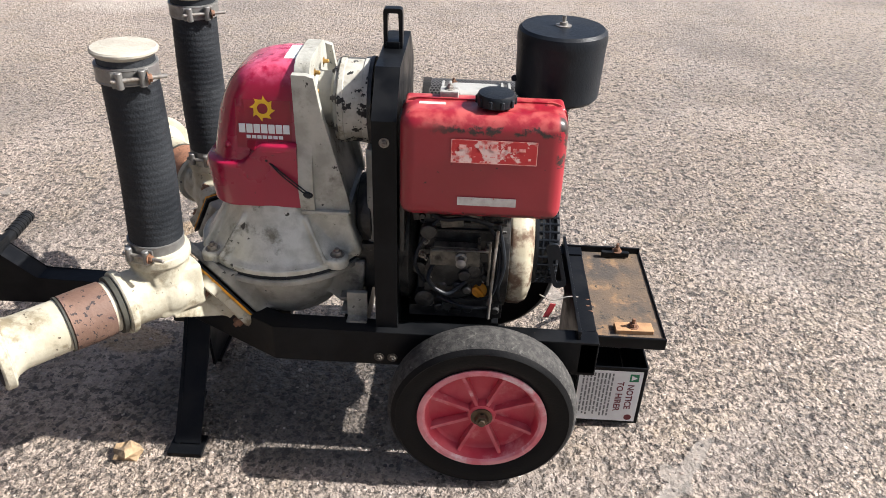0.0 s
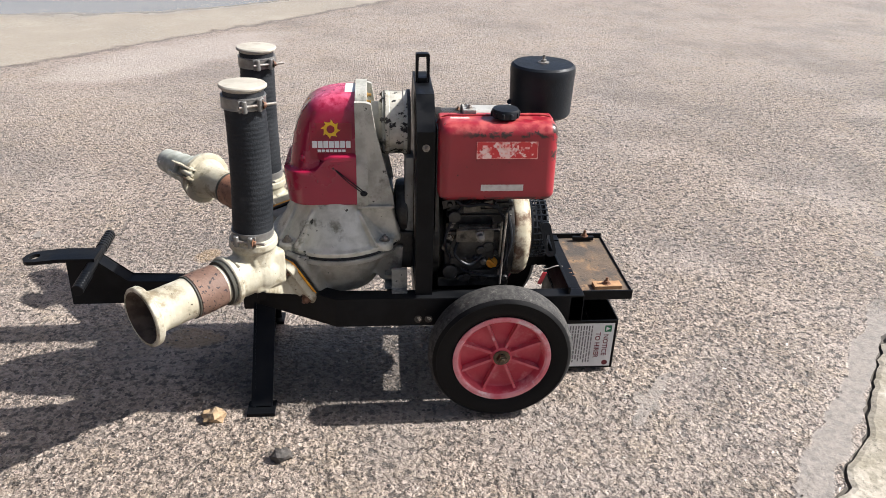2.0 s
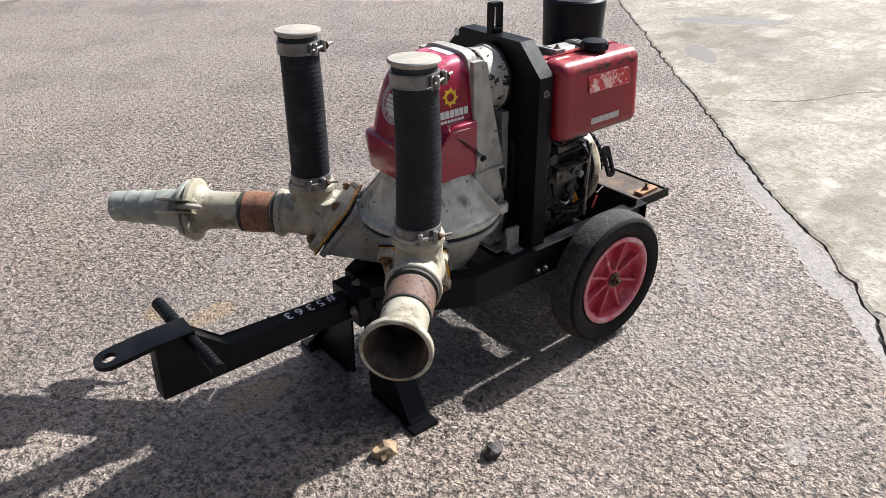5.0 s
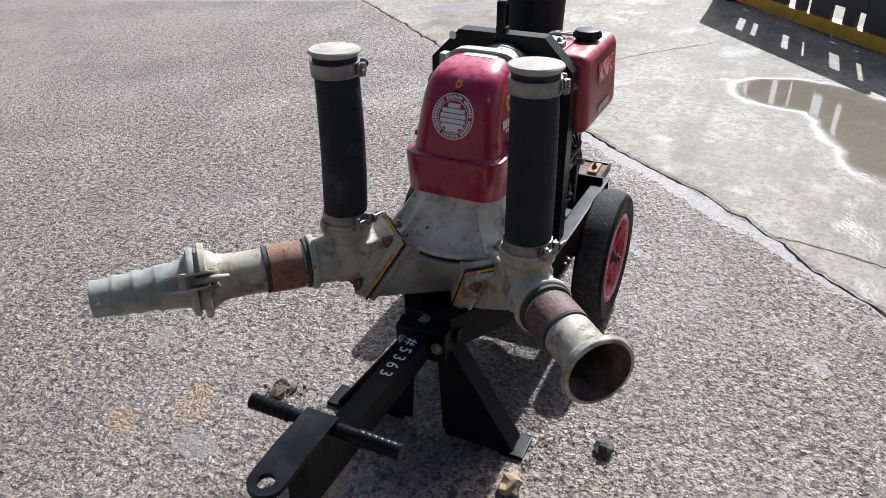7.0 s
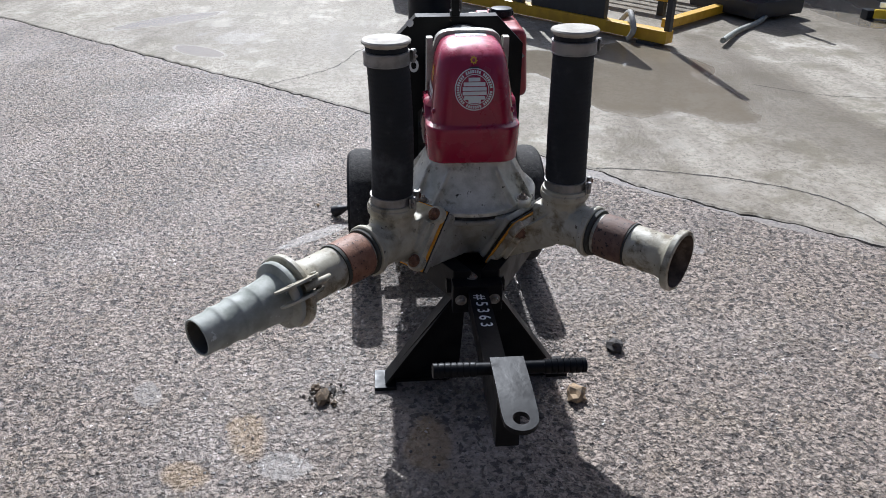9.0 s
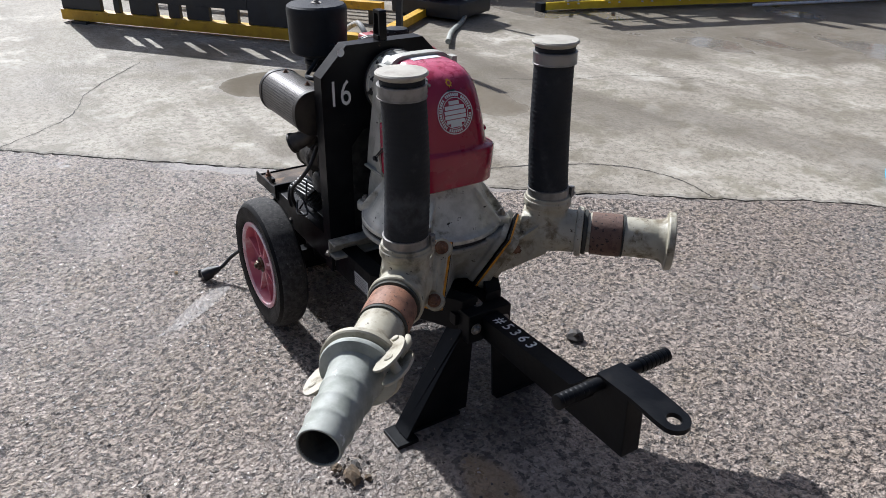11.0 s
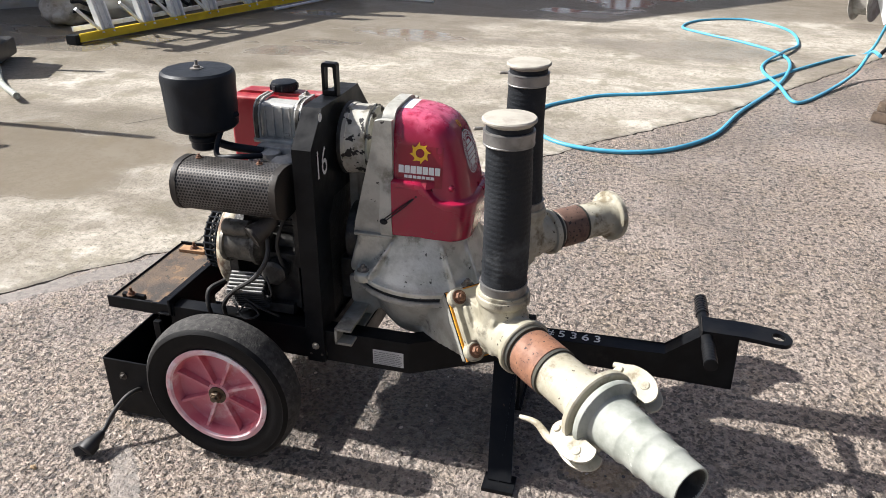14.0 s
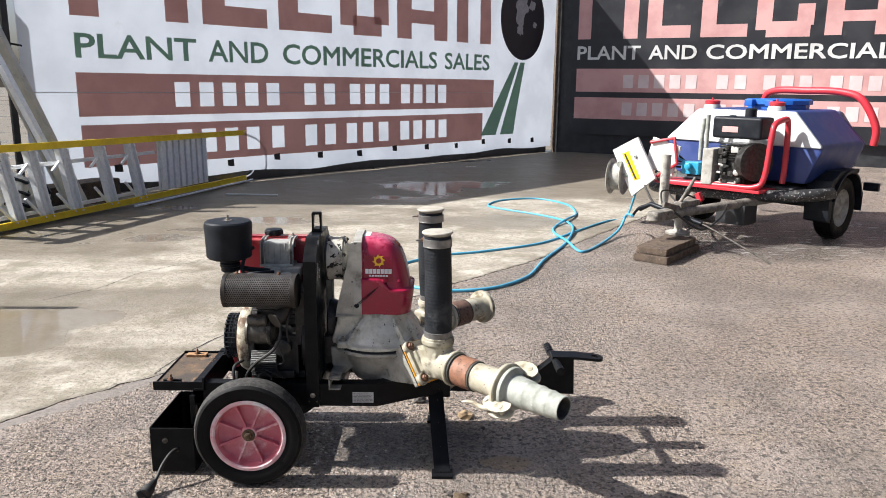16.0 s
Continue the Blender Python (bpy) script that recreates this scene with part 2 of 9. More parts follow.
pink_print = surface("torn_pale_decal", (0.66, 0.36, 0.32), (0.50, 0.07, 0.06), 0.5, 0.6, scale=85, grain=0.0)
yellow_print = surface("yellow_vinyl", (0.78, 0.47, 0.015), (0.70, 0.40, 0.015), 0.4, 0.5, grain=0.0)
red_print = surface("dark_red_vinyl", (0.25, 0.005, 0.022), (0.22, 0.005, 0.02), 0.3, 0.4, grain=0.0)
black_print = surface("black_print", (0.012, 0.012, 0.013), (0.02, 0.02, 0.02), 0.5, 0.6, grain=0.0)
grey_print = surface("grey_print", (0.34, 0.34, 0.34), (0.42, 0.42, 0.42), 0.5, 0.6, grain=0.0)
small_print = surface("dark_grey_print", (0.13, 0.13, 0.13), (0.18, 0.18, 0.18), 0.5, 0.6, grain=0.0)
maroon_print = surface("maroon_print", (0.13, 0.012, 0.02), (0.15, 0.016, 0.024), 0.5, 0.6, grain=0.0)
green_print = surface("green_print", (0.012, 0.16, 0.07), (0.016, 0.19, 0.08), 0.5, 0.6, grain=0.0)
chalk = surface("chalk_white", (0.80, 0.80, 0.78), (0.62, 0.62, 0.60), 0.8, 0.9, scale=90, grain=0.0)
cap_grey = surface("weathered_cap", (0.40, 0.37, 0.31), (0.32, 0.295, 0.245), 0.66, 0.8, scale=18, grime=(0.28, 0.25, 0.21), grime_scale=14, grime_lo=0.58, grain=0.3)
tray_rust = surface("rusty_tray_board", (0.105, 0.072, 0.045), (0.055, 0.045, 0.038), 0.72, 0.9, scale=12, grime=(0.19, 0.115, 0.06), grime_scale=22, grime_lo=0.5,
                    chips=(0.03, 0.025, 0.02), chip_scale=60, chip_lo=0.62, grain=0.8)
raw_wood = surface("raw_wood", (0.36, 0.21, 0.10), (0.27, 0.15, 0.075), 0.75, 0.85, scale=30, grain=0.5)
plug_rubber = surface("black_cable", (0.012, 0.012, 0.012), (0.024, 0.022, 0.02), 0.5, 0.65, grain=0.2)
tag_red = surface("red_tag", (0.45, 0.03, 0.04), (0.5, 0.06, 0.07), 0.5, 0.6, grain=0.0)


# ---- mesh helpers ----
def part(name, bm, material, parent=None, label="", smooth=40, remesh=0.0, relax=0):
    """Links a bmesh, whose coordinates are the world's, as one mesh object under a thing or a part."""
    bmesh.ops.recalc_face_normals(bm, faces=bm.faces)
    me = bpy.data.meshes.new(name)
    bm.to_mesh(me)
    bm.free()
    for mm in (material if isinstance(material, (list, tuple)) else [material]):
        me.materials.append(mm)
    if smooth:
        me.shade_smooth()
        if not remesh:
            me.set_sharp_from_angle(angle=radians(smooth))
    ob = new(name, me)
    if parent is not None:
        ob.parent = parent
        if parent.type == "EMPTY":
            ob.matrix_parent_inverse = Matrix.Translation(-parent.location)
    if remesh:
        md = ob.modifiers.new("blend", "REMESH")
        md.mode, md.voxel_size, md.use_smooth_shade = "VOXEL", remesh, True
        sm = ob.modifiers.new("relax", "SMOOTH")
        sm.factor, sm.iterations = 0.5, relax or 6
    elif smooth:
        wn4 = ob.modifiers.new("flat_faces", "WEIGHTED_NORMAL")
        wn4.keep_sharp = True
    if label:
        ob["label"] = label
    return ob


def thing(name, base, label, category, group="", kind=""):
    ob = new(name)
    ob.empty_display_size = 0.1
    ob.location = base
    return tagged(ob, label, category, group, kind)


def frame_of(n):
    n = Vector(n).normalized()
    up = Vector((0, 0, 1)) if abs(n.z) < 0.95 else Vector((1, 0, 0))
    u = up.cross(n).normalized()
    return u, n.cross(u), n


def box(bm, c, s, rot=None, bev=0.0, seg=2):
    m = Matrix.Translation(c) @ (rot.to_4x4() if rot is not None else Matrix.Identity(4)) @ Matrix.Diagonal((*s, 1))
    vs = bmesh.ops.create_cube(bm, size=1.0, matrix=m)["verts"]
    if bev:
        es = list({ed for v in vs for ed in v.link_edges})
        bmesh.ops.bevel(bm, geom=es, offset=bev, segments=seg, profile=0.6, affect="EDGES")


def turn(rx=0, ry=0, rz=0):
    return Euler((radians(rx), radians(ry), radians(rz))).to_matrix()


def basis(u, v, n):
    return Matrix((u, v, n)).transposed()


def lathe(bm, prof, base, axis, seg=32, caps=True):
    """prof: (radius, height) pairs along axis from base."""
    u, v, n = frame_of(axis)
    base = Vector(base)
    rings = []
    for r, h in prof:
        rings.append([bm.verts.new(base + n * h + (u * math.cos(q) + v * math.sin(q)) * max(r, 1e-4)) for q in
                      (2 * math.pi * k / seg for k in range(seg))])
    for r0, r1 in zip(rings, rings[1:]):
        for k in range(seg):
            bm.faces.new((r0[k], r0[(k + 1) % seg], r1[(k + 1) % seg], r1[k]))
    if caps:
        bm.faces.new(rings[0][::-1])
        bm.faces.new(rings[-1])


def cyl(bm, p0, p1, r0, r1=None, seg=20):
    p0, p1 = Vector(p0), Vector(p1)
    lathe(bm, [(r0, 0), (r0 if r1 is None else r1, (p1 - p0).length)], p0, p1 - p0, seg)


def rod(bm, p0, p1, r, seg=14, ch=0.0015):
    """A cylinder with chamfered ends."""
    p0, p1 = Vector(p0), Vector(p1)
    h = (p1 - p0).length
    lathe(bm, [(r - ch, 0), (r, ch), (r, h - ch), (r - ch, h)], p0, p1 - p0, seg)


def spline(pts, n=8):
    pts = [Vector(p) for p in pts]
    out = []
    for k in range(len(pts) - 1):
        p0, p1, p2, p3 = pts[max(k - 1, 0)], pts[k], pts[k + 1], pts[min(k + 2, len(pts) - 1)]
        for q in range(n):
            t = q / n
            out.append(0.5 * (2 * p1 + (p2 - p0) * t + (2 * p0 - 5 * p1 + 4 * p2 - p3) * t * t + (3 * p1 - p0 - 3 * p2 + p3) * t ** 3))
    return out + [pts[-1]]


def tube(bm, pts, r, seg=10, flat=None):
    """A sweep of a round (or flat=(w, h) box) section along points."""
    pts = [Vector(p) for p in pts]
    u = None
    rings = []
    for k, p in enumerate(pts):
        d = (pts[min(k + 1, len(pts) - 1)] - pts[max(k - 1, 0)]).normalized()
        if u is None:
            u = frame_of(d)[0]
        u = (u - d * u.dot(d)).normalized()
        v = d.cross(u)
        if flat:
            w, h = flat
            rings.append([bm.verts.new(p + u * sx * w + v * sy * h) for sx, sy in ((1, 1), (-1, 1), (-1, -1), (1, -1))])
        else:
            rr = r[k] if isinstance(r, (list, tuple)) else r
            rings.append([bm.verts.new(p + (u * math.cos(q) + v * math.sin(q)) * rr) for q in (2 * math.pi * j / seg for j in range(seg))])
    n = len(rings[0])
    for r0, r1 in zip(rings, rings[1:]):
        for j in range(n):
            bm.faces.new((r0[j], r0[(j + 1) % n], r1[(j + 1) % n], r1[j]))
    bm.faces.new(rings[0][::-1])
    bm.faces.new(rings[-1])


def extr(bm, poly, origin, u, v, thick, bev=0.0, hole=None):
    """A plate: the polygon (a, b) in the plane origin + a u + b v, thickened along u x v."""
    u, v = Vector(u), Vector(v)
    n = u.cross(v).normalized() * thick
    o = Vector(origin)
    lo = [bm.verts.new(o + u * a + v * b) for a, b in poly]
    hi = [bm.verts.new(o + u * a + v * b + n) for a, b in poly]
    k = len(poly)
    if hole:
        lo2 = [bm.verts.new(o + u * a + v * b) for a, b in hole]
        hi2 = [bm.verts.new(o + u * a + v * b + n) for a, b in hole]
        for ring_o, ring_i in ((lo, lo2), (hi, hi2)):
            es = [bm.edges.get((ring_o[j], ring_o[(j + 1) % k])) or bm.edges.new((ring_o[j], ring_o[(j + 1) % k])) for j in range(k)]
            h = len(hole)
            es += [bm.edges.new((ring_i[j], ring_i[(j + 1) % h])) for j in range(h)]
            bmesh.ops.triangle_fill(bm, use_beauty=True, use_dissolve=False, edges=es)
        for ring in ((lo, hi), (lo2, hi2)):
            h = len(ring[0])
            for j in range(h):
                bm.faces.new((ring[0][j], ring[0][(j + 1) % h], ring[1][(j + 1) % h], ring[1][j]))
        return
    fs = [bm.faces.new(lo[::-1]), bm.faces.new(hi)]
    for j in range(k):
        fs.append(bm.faces.new((lo[j], lo[(j + 1) % k], hi[(j + 1) % k], hi[j])))
    if bev:
        es = list({ed for f in fs for ed in f.edges})
        bmesh.ops.bevel(bm, geom=es, offset=bev, segments=2, profile=0.6, affect="EDGES")


def hexbolt(bm, p, n, r=0.009, h=0.007, washer=True, stud=0.004):
    u, v, n = frame_of(n)
    p = Vector(p)
    if washer:
        lathe(bm, [(r * 1.45, 0), (r * 1.45, 0.0015)], p, n, 16)
    lathe(bm, [(r, 0.0015), (r, h * 0.8), (r * 0.85, h)], p, n, 6)
    if stud:
        lathe(bm, [(r * 0.5, h), (r * 0.45, h + stud)], p, n, 10)


def bolts(name, mat, parent, spots, r=0.009, h=0.007, stud=0.004):
    """Each bolt a part of its own: (place, direction[, radius])."""
    for p, n, *own in spots:
        bm = bmesh.new()
        hexbolt(bm, p, n, own[0] if own else r, h, True, stud)
        part(name, bm, mat, parent)


def circle(r, n=24, c=(0, 0), a0=0.0):
    return [(c[0] + r * math.cos(a0 + 2 * math.pi * k / n), c[1] + r * math.sin(a0 + 2 * math.pi * k / n)) for k in range(n)]


def rrect(w, h, r, n=5, c=(0, 0)):
    out = []
    for cx, cy, a0 in ((w / 2 - r, h / 2 - r, 0), (-w / 2 + r, h / 2 - r, 90), (-w / 2 + r, -h / 2 + r, 180), (w / 2 - r, -h / 2 + r, 270)):
        for k in range(n + 1):
            q = radians(a0 + 90 * k / n)
            out.append((c[0] + cx + r * math.cos(q), c[1] + cy + r * math.sin(q)))
    return out


def letters(text, size, origin, u, v, depth=0.0006, spacing=1.0, align="LEFT", stretch=1.0, bold=0.0):
    """A bmesh of flat lettering in the built-in font; size is the height of a capital."""
    cu = bpy.data.curves.new("lettering", "FONT")
    cu.body, cu.size, cu.space_character, cu.align_x = text, size / 0.70, spacing, align
    cu.extrude, cu.resolution_u = 0.0, 3
    ob = new("lettering", cu)
    me = bpy.data.meshes.new_from_object(ob.evaluated_get(bpy.context.evaluated_depsgraph_get()))
    bpy.data.objects.remove(ob)
    u, v = Vector(u).normalized(), Vector(v).normalized()
    n = u.cross(v)
    me.transform(Matrix.Translation(Vector(origin) + n * depth) @ basis(u * stretch, v, n).to_4x4())
    bm = bmesh.new()
    bm.from_mesh(me)
    bpy.data.meshes.remove(me)
    if bold:
        bmesh.ops.remove_doubles(bm, verts=bm.verts, dist=1e-6)
        push = {}
        for e in bm.edges:
            if len(e.link_faces) == 1:
                a, b = e.verts
                away = (b.co - a.co).cross(n)
                if away.length < 1e-7:
                    continue
                away.normalize()
                if away.dot(e.link_faces[0].calc_center_median() - a.co) > 0:
                    away = -away
                for w in (a, b):
                    push.setdefault(w, []).append(away)
        for w, dirs in push.items():
            d = sum(dirs, Vector()) / len(dirs)
            w.co += d * (bold / max(d.length_squared, 0.45))
    return bm


def flat(bm, poly, origin, u, v, lift=0.0006):
    u, v = Vector(u).normalized(), Vector(v).normalized()
    n = u.cross(v)
    bm.faces.new([bm.verts.new(Vector(origin) + u * a + v * b + n * lift) for a, b in poly])


def bars(bm, rows, origin, u, v, lift=0.0006):
    """Rows of (x0, x1, y, height): writing too small to read, as plain bars."""
    for x0, x1, y, h in rows:
        flat(bm, ((x0, y), (x1, y), (x1, y + h), (x0, y + h)), origin, u, v, lift)


X, Y, Z = Vector((1, 0, 0)), Vector((0, 1, 0)), Vector((0, 0, 1))

# ---- ground ----
JOINT = [(60.0, 66.0), (14.0, 14.4), (5.48, 4.70), (3.51, 2.42), (2.19, 0.92), (1.56, 0.22), (1.26, -0.15), (1.03, -0.50), (0.78, -0.745), (0.48, -1.0), (0.18, -1.36),
         (-0.10, -1.72), (-0.31, -2.05), (-0.84, -2.70), (-1.55, -3.50), (-1.90, -4.06), (-4.2, -7.4), (-40.0, -52.0)]


def pool(nt, co, spots, ragged=2.0, scale=2.2, edge=0.2):
    """1 inside a few ragged ovals: (x, y, half length, half width, degrees)."""
    sp = nt.nodes.new("ShaderNodeSeparateXYZ")
    link(nt, co, sp.inputs[0])
    wn2 = nt.nodes.new("ShaderNodeTexNoise")
    wn2.inputs["Scale"].default_value, wn2.inputs["Detail"].default_value = scale, 5
    link(nt, co, wn2.inputs["Vector"])
    rag = mth(nt, "MULTIPLY", mth(nt, "SUBTRACT", wn2.outputs["Fac"], 0.5), ragged)
    best = None
    for x, y, a, b, deg in spots:
        cs, sn = math.cos(radians(deg)), math.sin(radians(deg))
        ex, ey = mth(nt, "SUBTRACT", sp.outputs[0], x), mth(nt, "SUBTRACT", sp.outputs[1], y)
        ea = mth(nt, "ADD", mth(nt, "MULTIPLY", ex, cs / a), mth(nt, "MULTIPLY", ey, sn / a))
        eb = mth(nt, "SUBTRACT", mth(nt, "MULTIPLY", ey, cs / b), mth(nt, "MULTIPLY", ex, sn / b))
        er = mth(nt, "ADD", mth(nt, "MULTIPLY", ea, ea), mth(nt, "MULTIPLY", eb, eb))
        best = er if best is None else mth(nt, "MINIMUM", best, er)
    return rate(nt, mth(nt, "ADD", best, rag), 1.0 + edge / 2, 1.0 - edge / 2)


def asphalt_material():
    m, nt, bs, co = base_nodes("exposed_aggregate_concrete")

    def pebbles(scale, warp_by, lo, hi, soft, off):
        mp = nt.nodes.new("ShaderNodeMapping")
        mp.inputs["Location"].default_value = (off, off * 0.7, 0)
        link(nt, co, mp.inputs["Vector"])
        w = nt.nodes.new("ShaderNodeTexNoise")
        w.inputs["Scale"].default_value, w.inputs["Detail"].default_value = scale * 1.1, 3
        link(nt, mp.outputs[0], w.inputs["Vector"])
        va = nt.nodes.new("ShaderNodeVectorMath")
        va.operation = "MULTIPLY_ADD"
        link(nt, w.outputs["Color"], va.inputs[0])
        va.inputs[1].default_value = (warp_by / scale,) * 3
        link(nt, mp.outputs[0], va.inputs[2])
        vo = nt.nodes.new("ShaderNodeTexVoronoi")
        vo.inputs["Scale"].default_value = scale
        vo.voronoi_dimensions = "2D"
        link(nt, va.outputs[0], vo.inputs["Vector"])
        sep = nt.nodes.new("ShaderNodeSeparateColor")
        link(nt, vo.outputs["Color"], sep.inputs[0])
        size = mth(nt, "ADD", mth(nt, "MULTIPLY", sep.outputs[0], hi - lo), lo)
        inside = mth(nt, "DIVIDE", mth(nt, "SUBTRACT", size, vo.outputs["Distance"]), soft)
        cl = nt.nodes.new("ShaderNodeClamp")
        link(nt, inside, cl.inputs[0])
        return cl.outputs[0], sep.outputs[1], sep.outputs[2], vo.outputs["Distance"]

    sp = nt.nodes.new("ShaderNodeSeparateXYZ")
    link(nt, co, sp.inputs[0])
    # cement matrix, pinkish and sandy, paler and smoother where the skin is still whole
    skin = noise_fac(nt, co, 1.15, 7.0, 0.44, 0.64, 0.62)
    far = rate(nt, mth(nt, "ADD", sp.outputs[1], mth(nt, "MULTIPLY", sp.outputs[0], -0.25)), 1.6, 4.2)
    skin = mth(nt, "MAXIMUM", skin, mth(nt, "MULTIPLY", far, noise_fac(nt, co, 0.8, 6.0, 0.33, 0.50, 0.6)))
    mott = mixf(nt, mth(nt, "MULTIPLY", far, 0.6), noise_fac(nt, co, 42.0, 6.0, 0.40, 0.62, 0.7), 0.45)
    c = mixc(nt, mott, (0.46, 0.372, 0.302), (0.22, 0.175, 0.140))
    c = mixc(nt, mth(nt, "MULTIPLY", skin, 0.50), c, (0.40, 0.342, 0.30))
    hue = noise_fac(nt, co, 5.5, 6.0, 0.46, 0.66, 0.66)
    c = mixc(nt, mth(nt, "MULTIPLY", hue, 0.45), c, (0.34, 0.265, 0.175))
    # pale and dark stones that show in it
    pale, pg, _, _ = pebbles(75.0, 0.8, -0.06, 0.46, 0.10, 3.1)
    c = mixc(nt, mth(nt, "MULTIPLY", pale, 0.62), c, mixc(nt, pg, (0.52, 0.445, 0.38), (0.30, 0.232, 0.185)))
    big, bg, _, _ = pebbles(64.0, 1.25, -0.14, 0.50, 0.10, 0.0)
    small, sg, _, _ = pebbles(120.0, 1.2, -0.06, 0.46, 0.14, 1.7)
    worn = mixf(nt, far, mixf(nt, skin, 0.80, 0.45), 0.40)
    dark = mth(nt, "MULTIPLY", big, worn)
    c = mixc(nt, dark, c, mixc(nt, bg, (0.028, 0.025, 0.023), (0.105, 0.087, 0.077)))
    c = mixc(nt, mth(nt, "MULTIPLY", mth(nt, "MULTIPLY", small, worn), 0.75), c, mixc(nt, sg, (0.05, 0.043, 0.038), (0.17, 0.142, 0.122)))
    # crevices between the stones
    _, cg, _, cell_d = pebbles(60.0, 2.1, 0.3, 0.62, 0.10, 5.3)
    crevice = rate(nt, cell_d, 0.44, 0.66)
    c = mixc(nt, mth(nt, "MULTIPLY", mth(nt, "MULTIPLY", crevice, worn), 0.34), c, (0.05, 0.042, 0.036))
    c = mixc(nt, mth(nt, "MULTIPLY", cg, 0.26), c, (0.45, 0.372, 0.305))
    gaps = noise_fac(nt, co, 62.0, 6.0, 0.545, 0.60, 0.66)
    c = mixc(nt, mth(nt, "MULTIPLY", mth(nt, "MULTIPLY", gaps, worn), 0.72), c, (0.045, 0.038, 0.033))
    fleck = noise_fac(nt, co, 36.0, 4.0, 0.565, 0.590, 0.55)
    c = mixc(nt, mth(nt, "MULTIPLY", mth(nt, "MULTIPLY", fleck, mixf(nt, far, 0.85, 0.55)), 0.90), c, (0.040, 0.034, 0.030))
    # broad tone: wheel dirt, damp, a few ochre stains
    broad = noise_fac(nt, co, 1.0, 7.0, 0.46, 0.64, 0.66)
    c = mixc(nt, mth(nt, "MULTIPLY", broad, 0.42), c, (0.135, 0.118, 0.106))
    ochre = mth(nt, "MAXIMUM", mth(nt, "MULTIPLY", noise_fac(nt, co, 3.1, 5.0, 0.68, 0.76, 0.6), 0.6),
                pool(nt, co, ((-0.92, 0.62, 0.09, 0.05, 20), (-1.05, 0.75, 0.06, 0.045, 60), (-0.98, 0.15, 0.10, 0.06, 0)), 2.2, 9.0, 0.9))
    c = mixc(nt, mth(nt, "MULTIPLY", ochre, 0.5), c, (0.36, 0.24, 0.11))
    soaked = pool(nt, co, ((-0.15, 0.95, 1.25, 0.80, 10),), 1.8, 1.6, 1.0)
    c = mixc(nt, mth(nt, "MULTIPLY", soaked, 0.05), c, (0.060, 0.054, 0.049))
    # darker ovals on the ground beneath the pump
    under_pump = pool(nt, co, ((-0.46, -0.03, 0.46, 0.24, 0), (-0.12, 0.02, 0.30, 0.22, 0)), 1.5, 3.0, 0.8)
    c = mixc(nt, mth(nt, "MULTIPLY", under_pump, 0.62), c, (0.026, 0.024, 0.023))
    # silt, smooth and wet: in a strip beside the joint and in small hollows
    wob = nt.nodes.new("ShaderNodeTexNoise")
    wob.inputs["Scale"].default_value, wob.inputs["Detail"].default_value = 5.0, 4
    link(nt, co, wob.inputs["Vector"])
    d = mth(nt, "ADD", mth(nt, "MULTIPLY", sp.outputs[0], -0.762), mth(nt, "MULTIPLY", sp.outputs[1], 0.648))
    d = mth(nt, "ADD", d, mth(nt, "MULTIPLY", wob.outputs["Fac"], 0.10))
    s = mth(nt, "ADD", mth(nt, "MULTIPLY", sp.outputs[0], 0.648), mth(nt, "MULTIPLY", sp.outputs[1], 0.762))
    strip = mth(nt, "MULTIPLY", rate(nt, mth(nt, "ABSOLUTE", mth(nt, "ADD", d, 0.975)), 0.05, 0.036), rate(nt, mth(nt, "ABSOLUTE", mth(nt, "SUBTRACT", s, 0.05)), 1.4, 1.0))
    hollow = noise_fac(nt, co, 4.6, 4.0, 0.70, 0.725, 0.55)
    smears = pool(nt, co, ((0.49, -0.24, 0.17, 0.022, 54), (0.47, -0.25, 0.05, 0.03, 120), (0.20, 0.51, 0.17, 0.035, -52), (-0.73, 0.92, 0.065, 0.035, 30), (-1.04, 0.51, 0.07, 0.05, 70), (-0.01, -0.93, 0.05, 0.03, 20)), 1.6, 16.0, 0.5)
    silt = mth(nt, "MAXIMUM", mth(nt, "MAXIMUM", strip, hollow), mth(nt, "MULTIPLY", smears, 0.85))
    c = mixc(nt, mth(nt, "MULTIPLY", silt, 0.8), c, mixc(nt, mott, (0.205, 0.187, 0.168), (0.160, 0.145, 0.130)))
    # pale slab beyond an old joint, with standing water on it
    line = mth(nt, "ADD", mth(nt, "MULTIPLY", sp.outputs[0], -0.735), mth(nt, "MULTIPLY", sp.outputs[1], 0.677))
    line = mth(nt, "ADD", line, mth(nt, "MULTIPLY", wob.outputs["Fac"], 0.35))
    yard = mth(nt, "MULTIPLY", rate(nt, line, 5.02, 5.12), rate(nt, sp.outputs[1], 3.0, 3.6))
    c = mixc(nt, mth(nt, "MULTIPLY", yard, 0.8), c, mixc(nt, skin, (0.40, 0.36, 0.29), (0.33, 0.29, 0.23)))
    c = mixc(nt, mth(nt, "MULTIPLY", pool(nt, co, ((-1.95, 4.25, 1.0, 0.42, 47),), 2.4, 1.6, 0.9), 0.6), c, (0.46, 0.40, 0.355))
    water = pool(nt, co, ((-1.5, 9.0, 4.2, 1.65, 47),), 0.9, 0.9, 0.25)
    c = mixc(nt, mth(nt, "MULTIPLY", water, 0.6), c, (0.24, 0.22, 0.19))
    # ground washed wet round the bowser, with pale streaks
    washed_wet = pool(nt, co, ((-4.5, -4.7, 1.7, 0.95, 20),), 1.6, 1.2, 0.9)
    c = mixc(nt, mth(nt, "MULTIPLY", washed_wet, 0.55), c, (0.075, 0.066, 0.058))
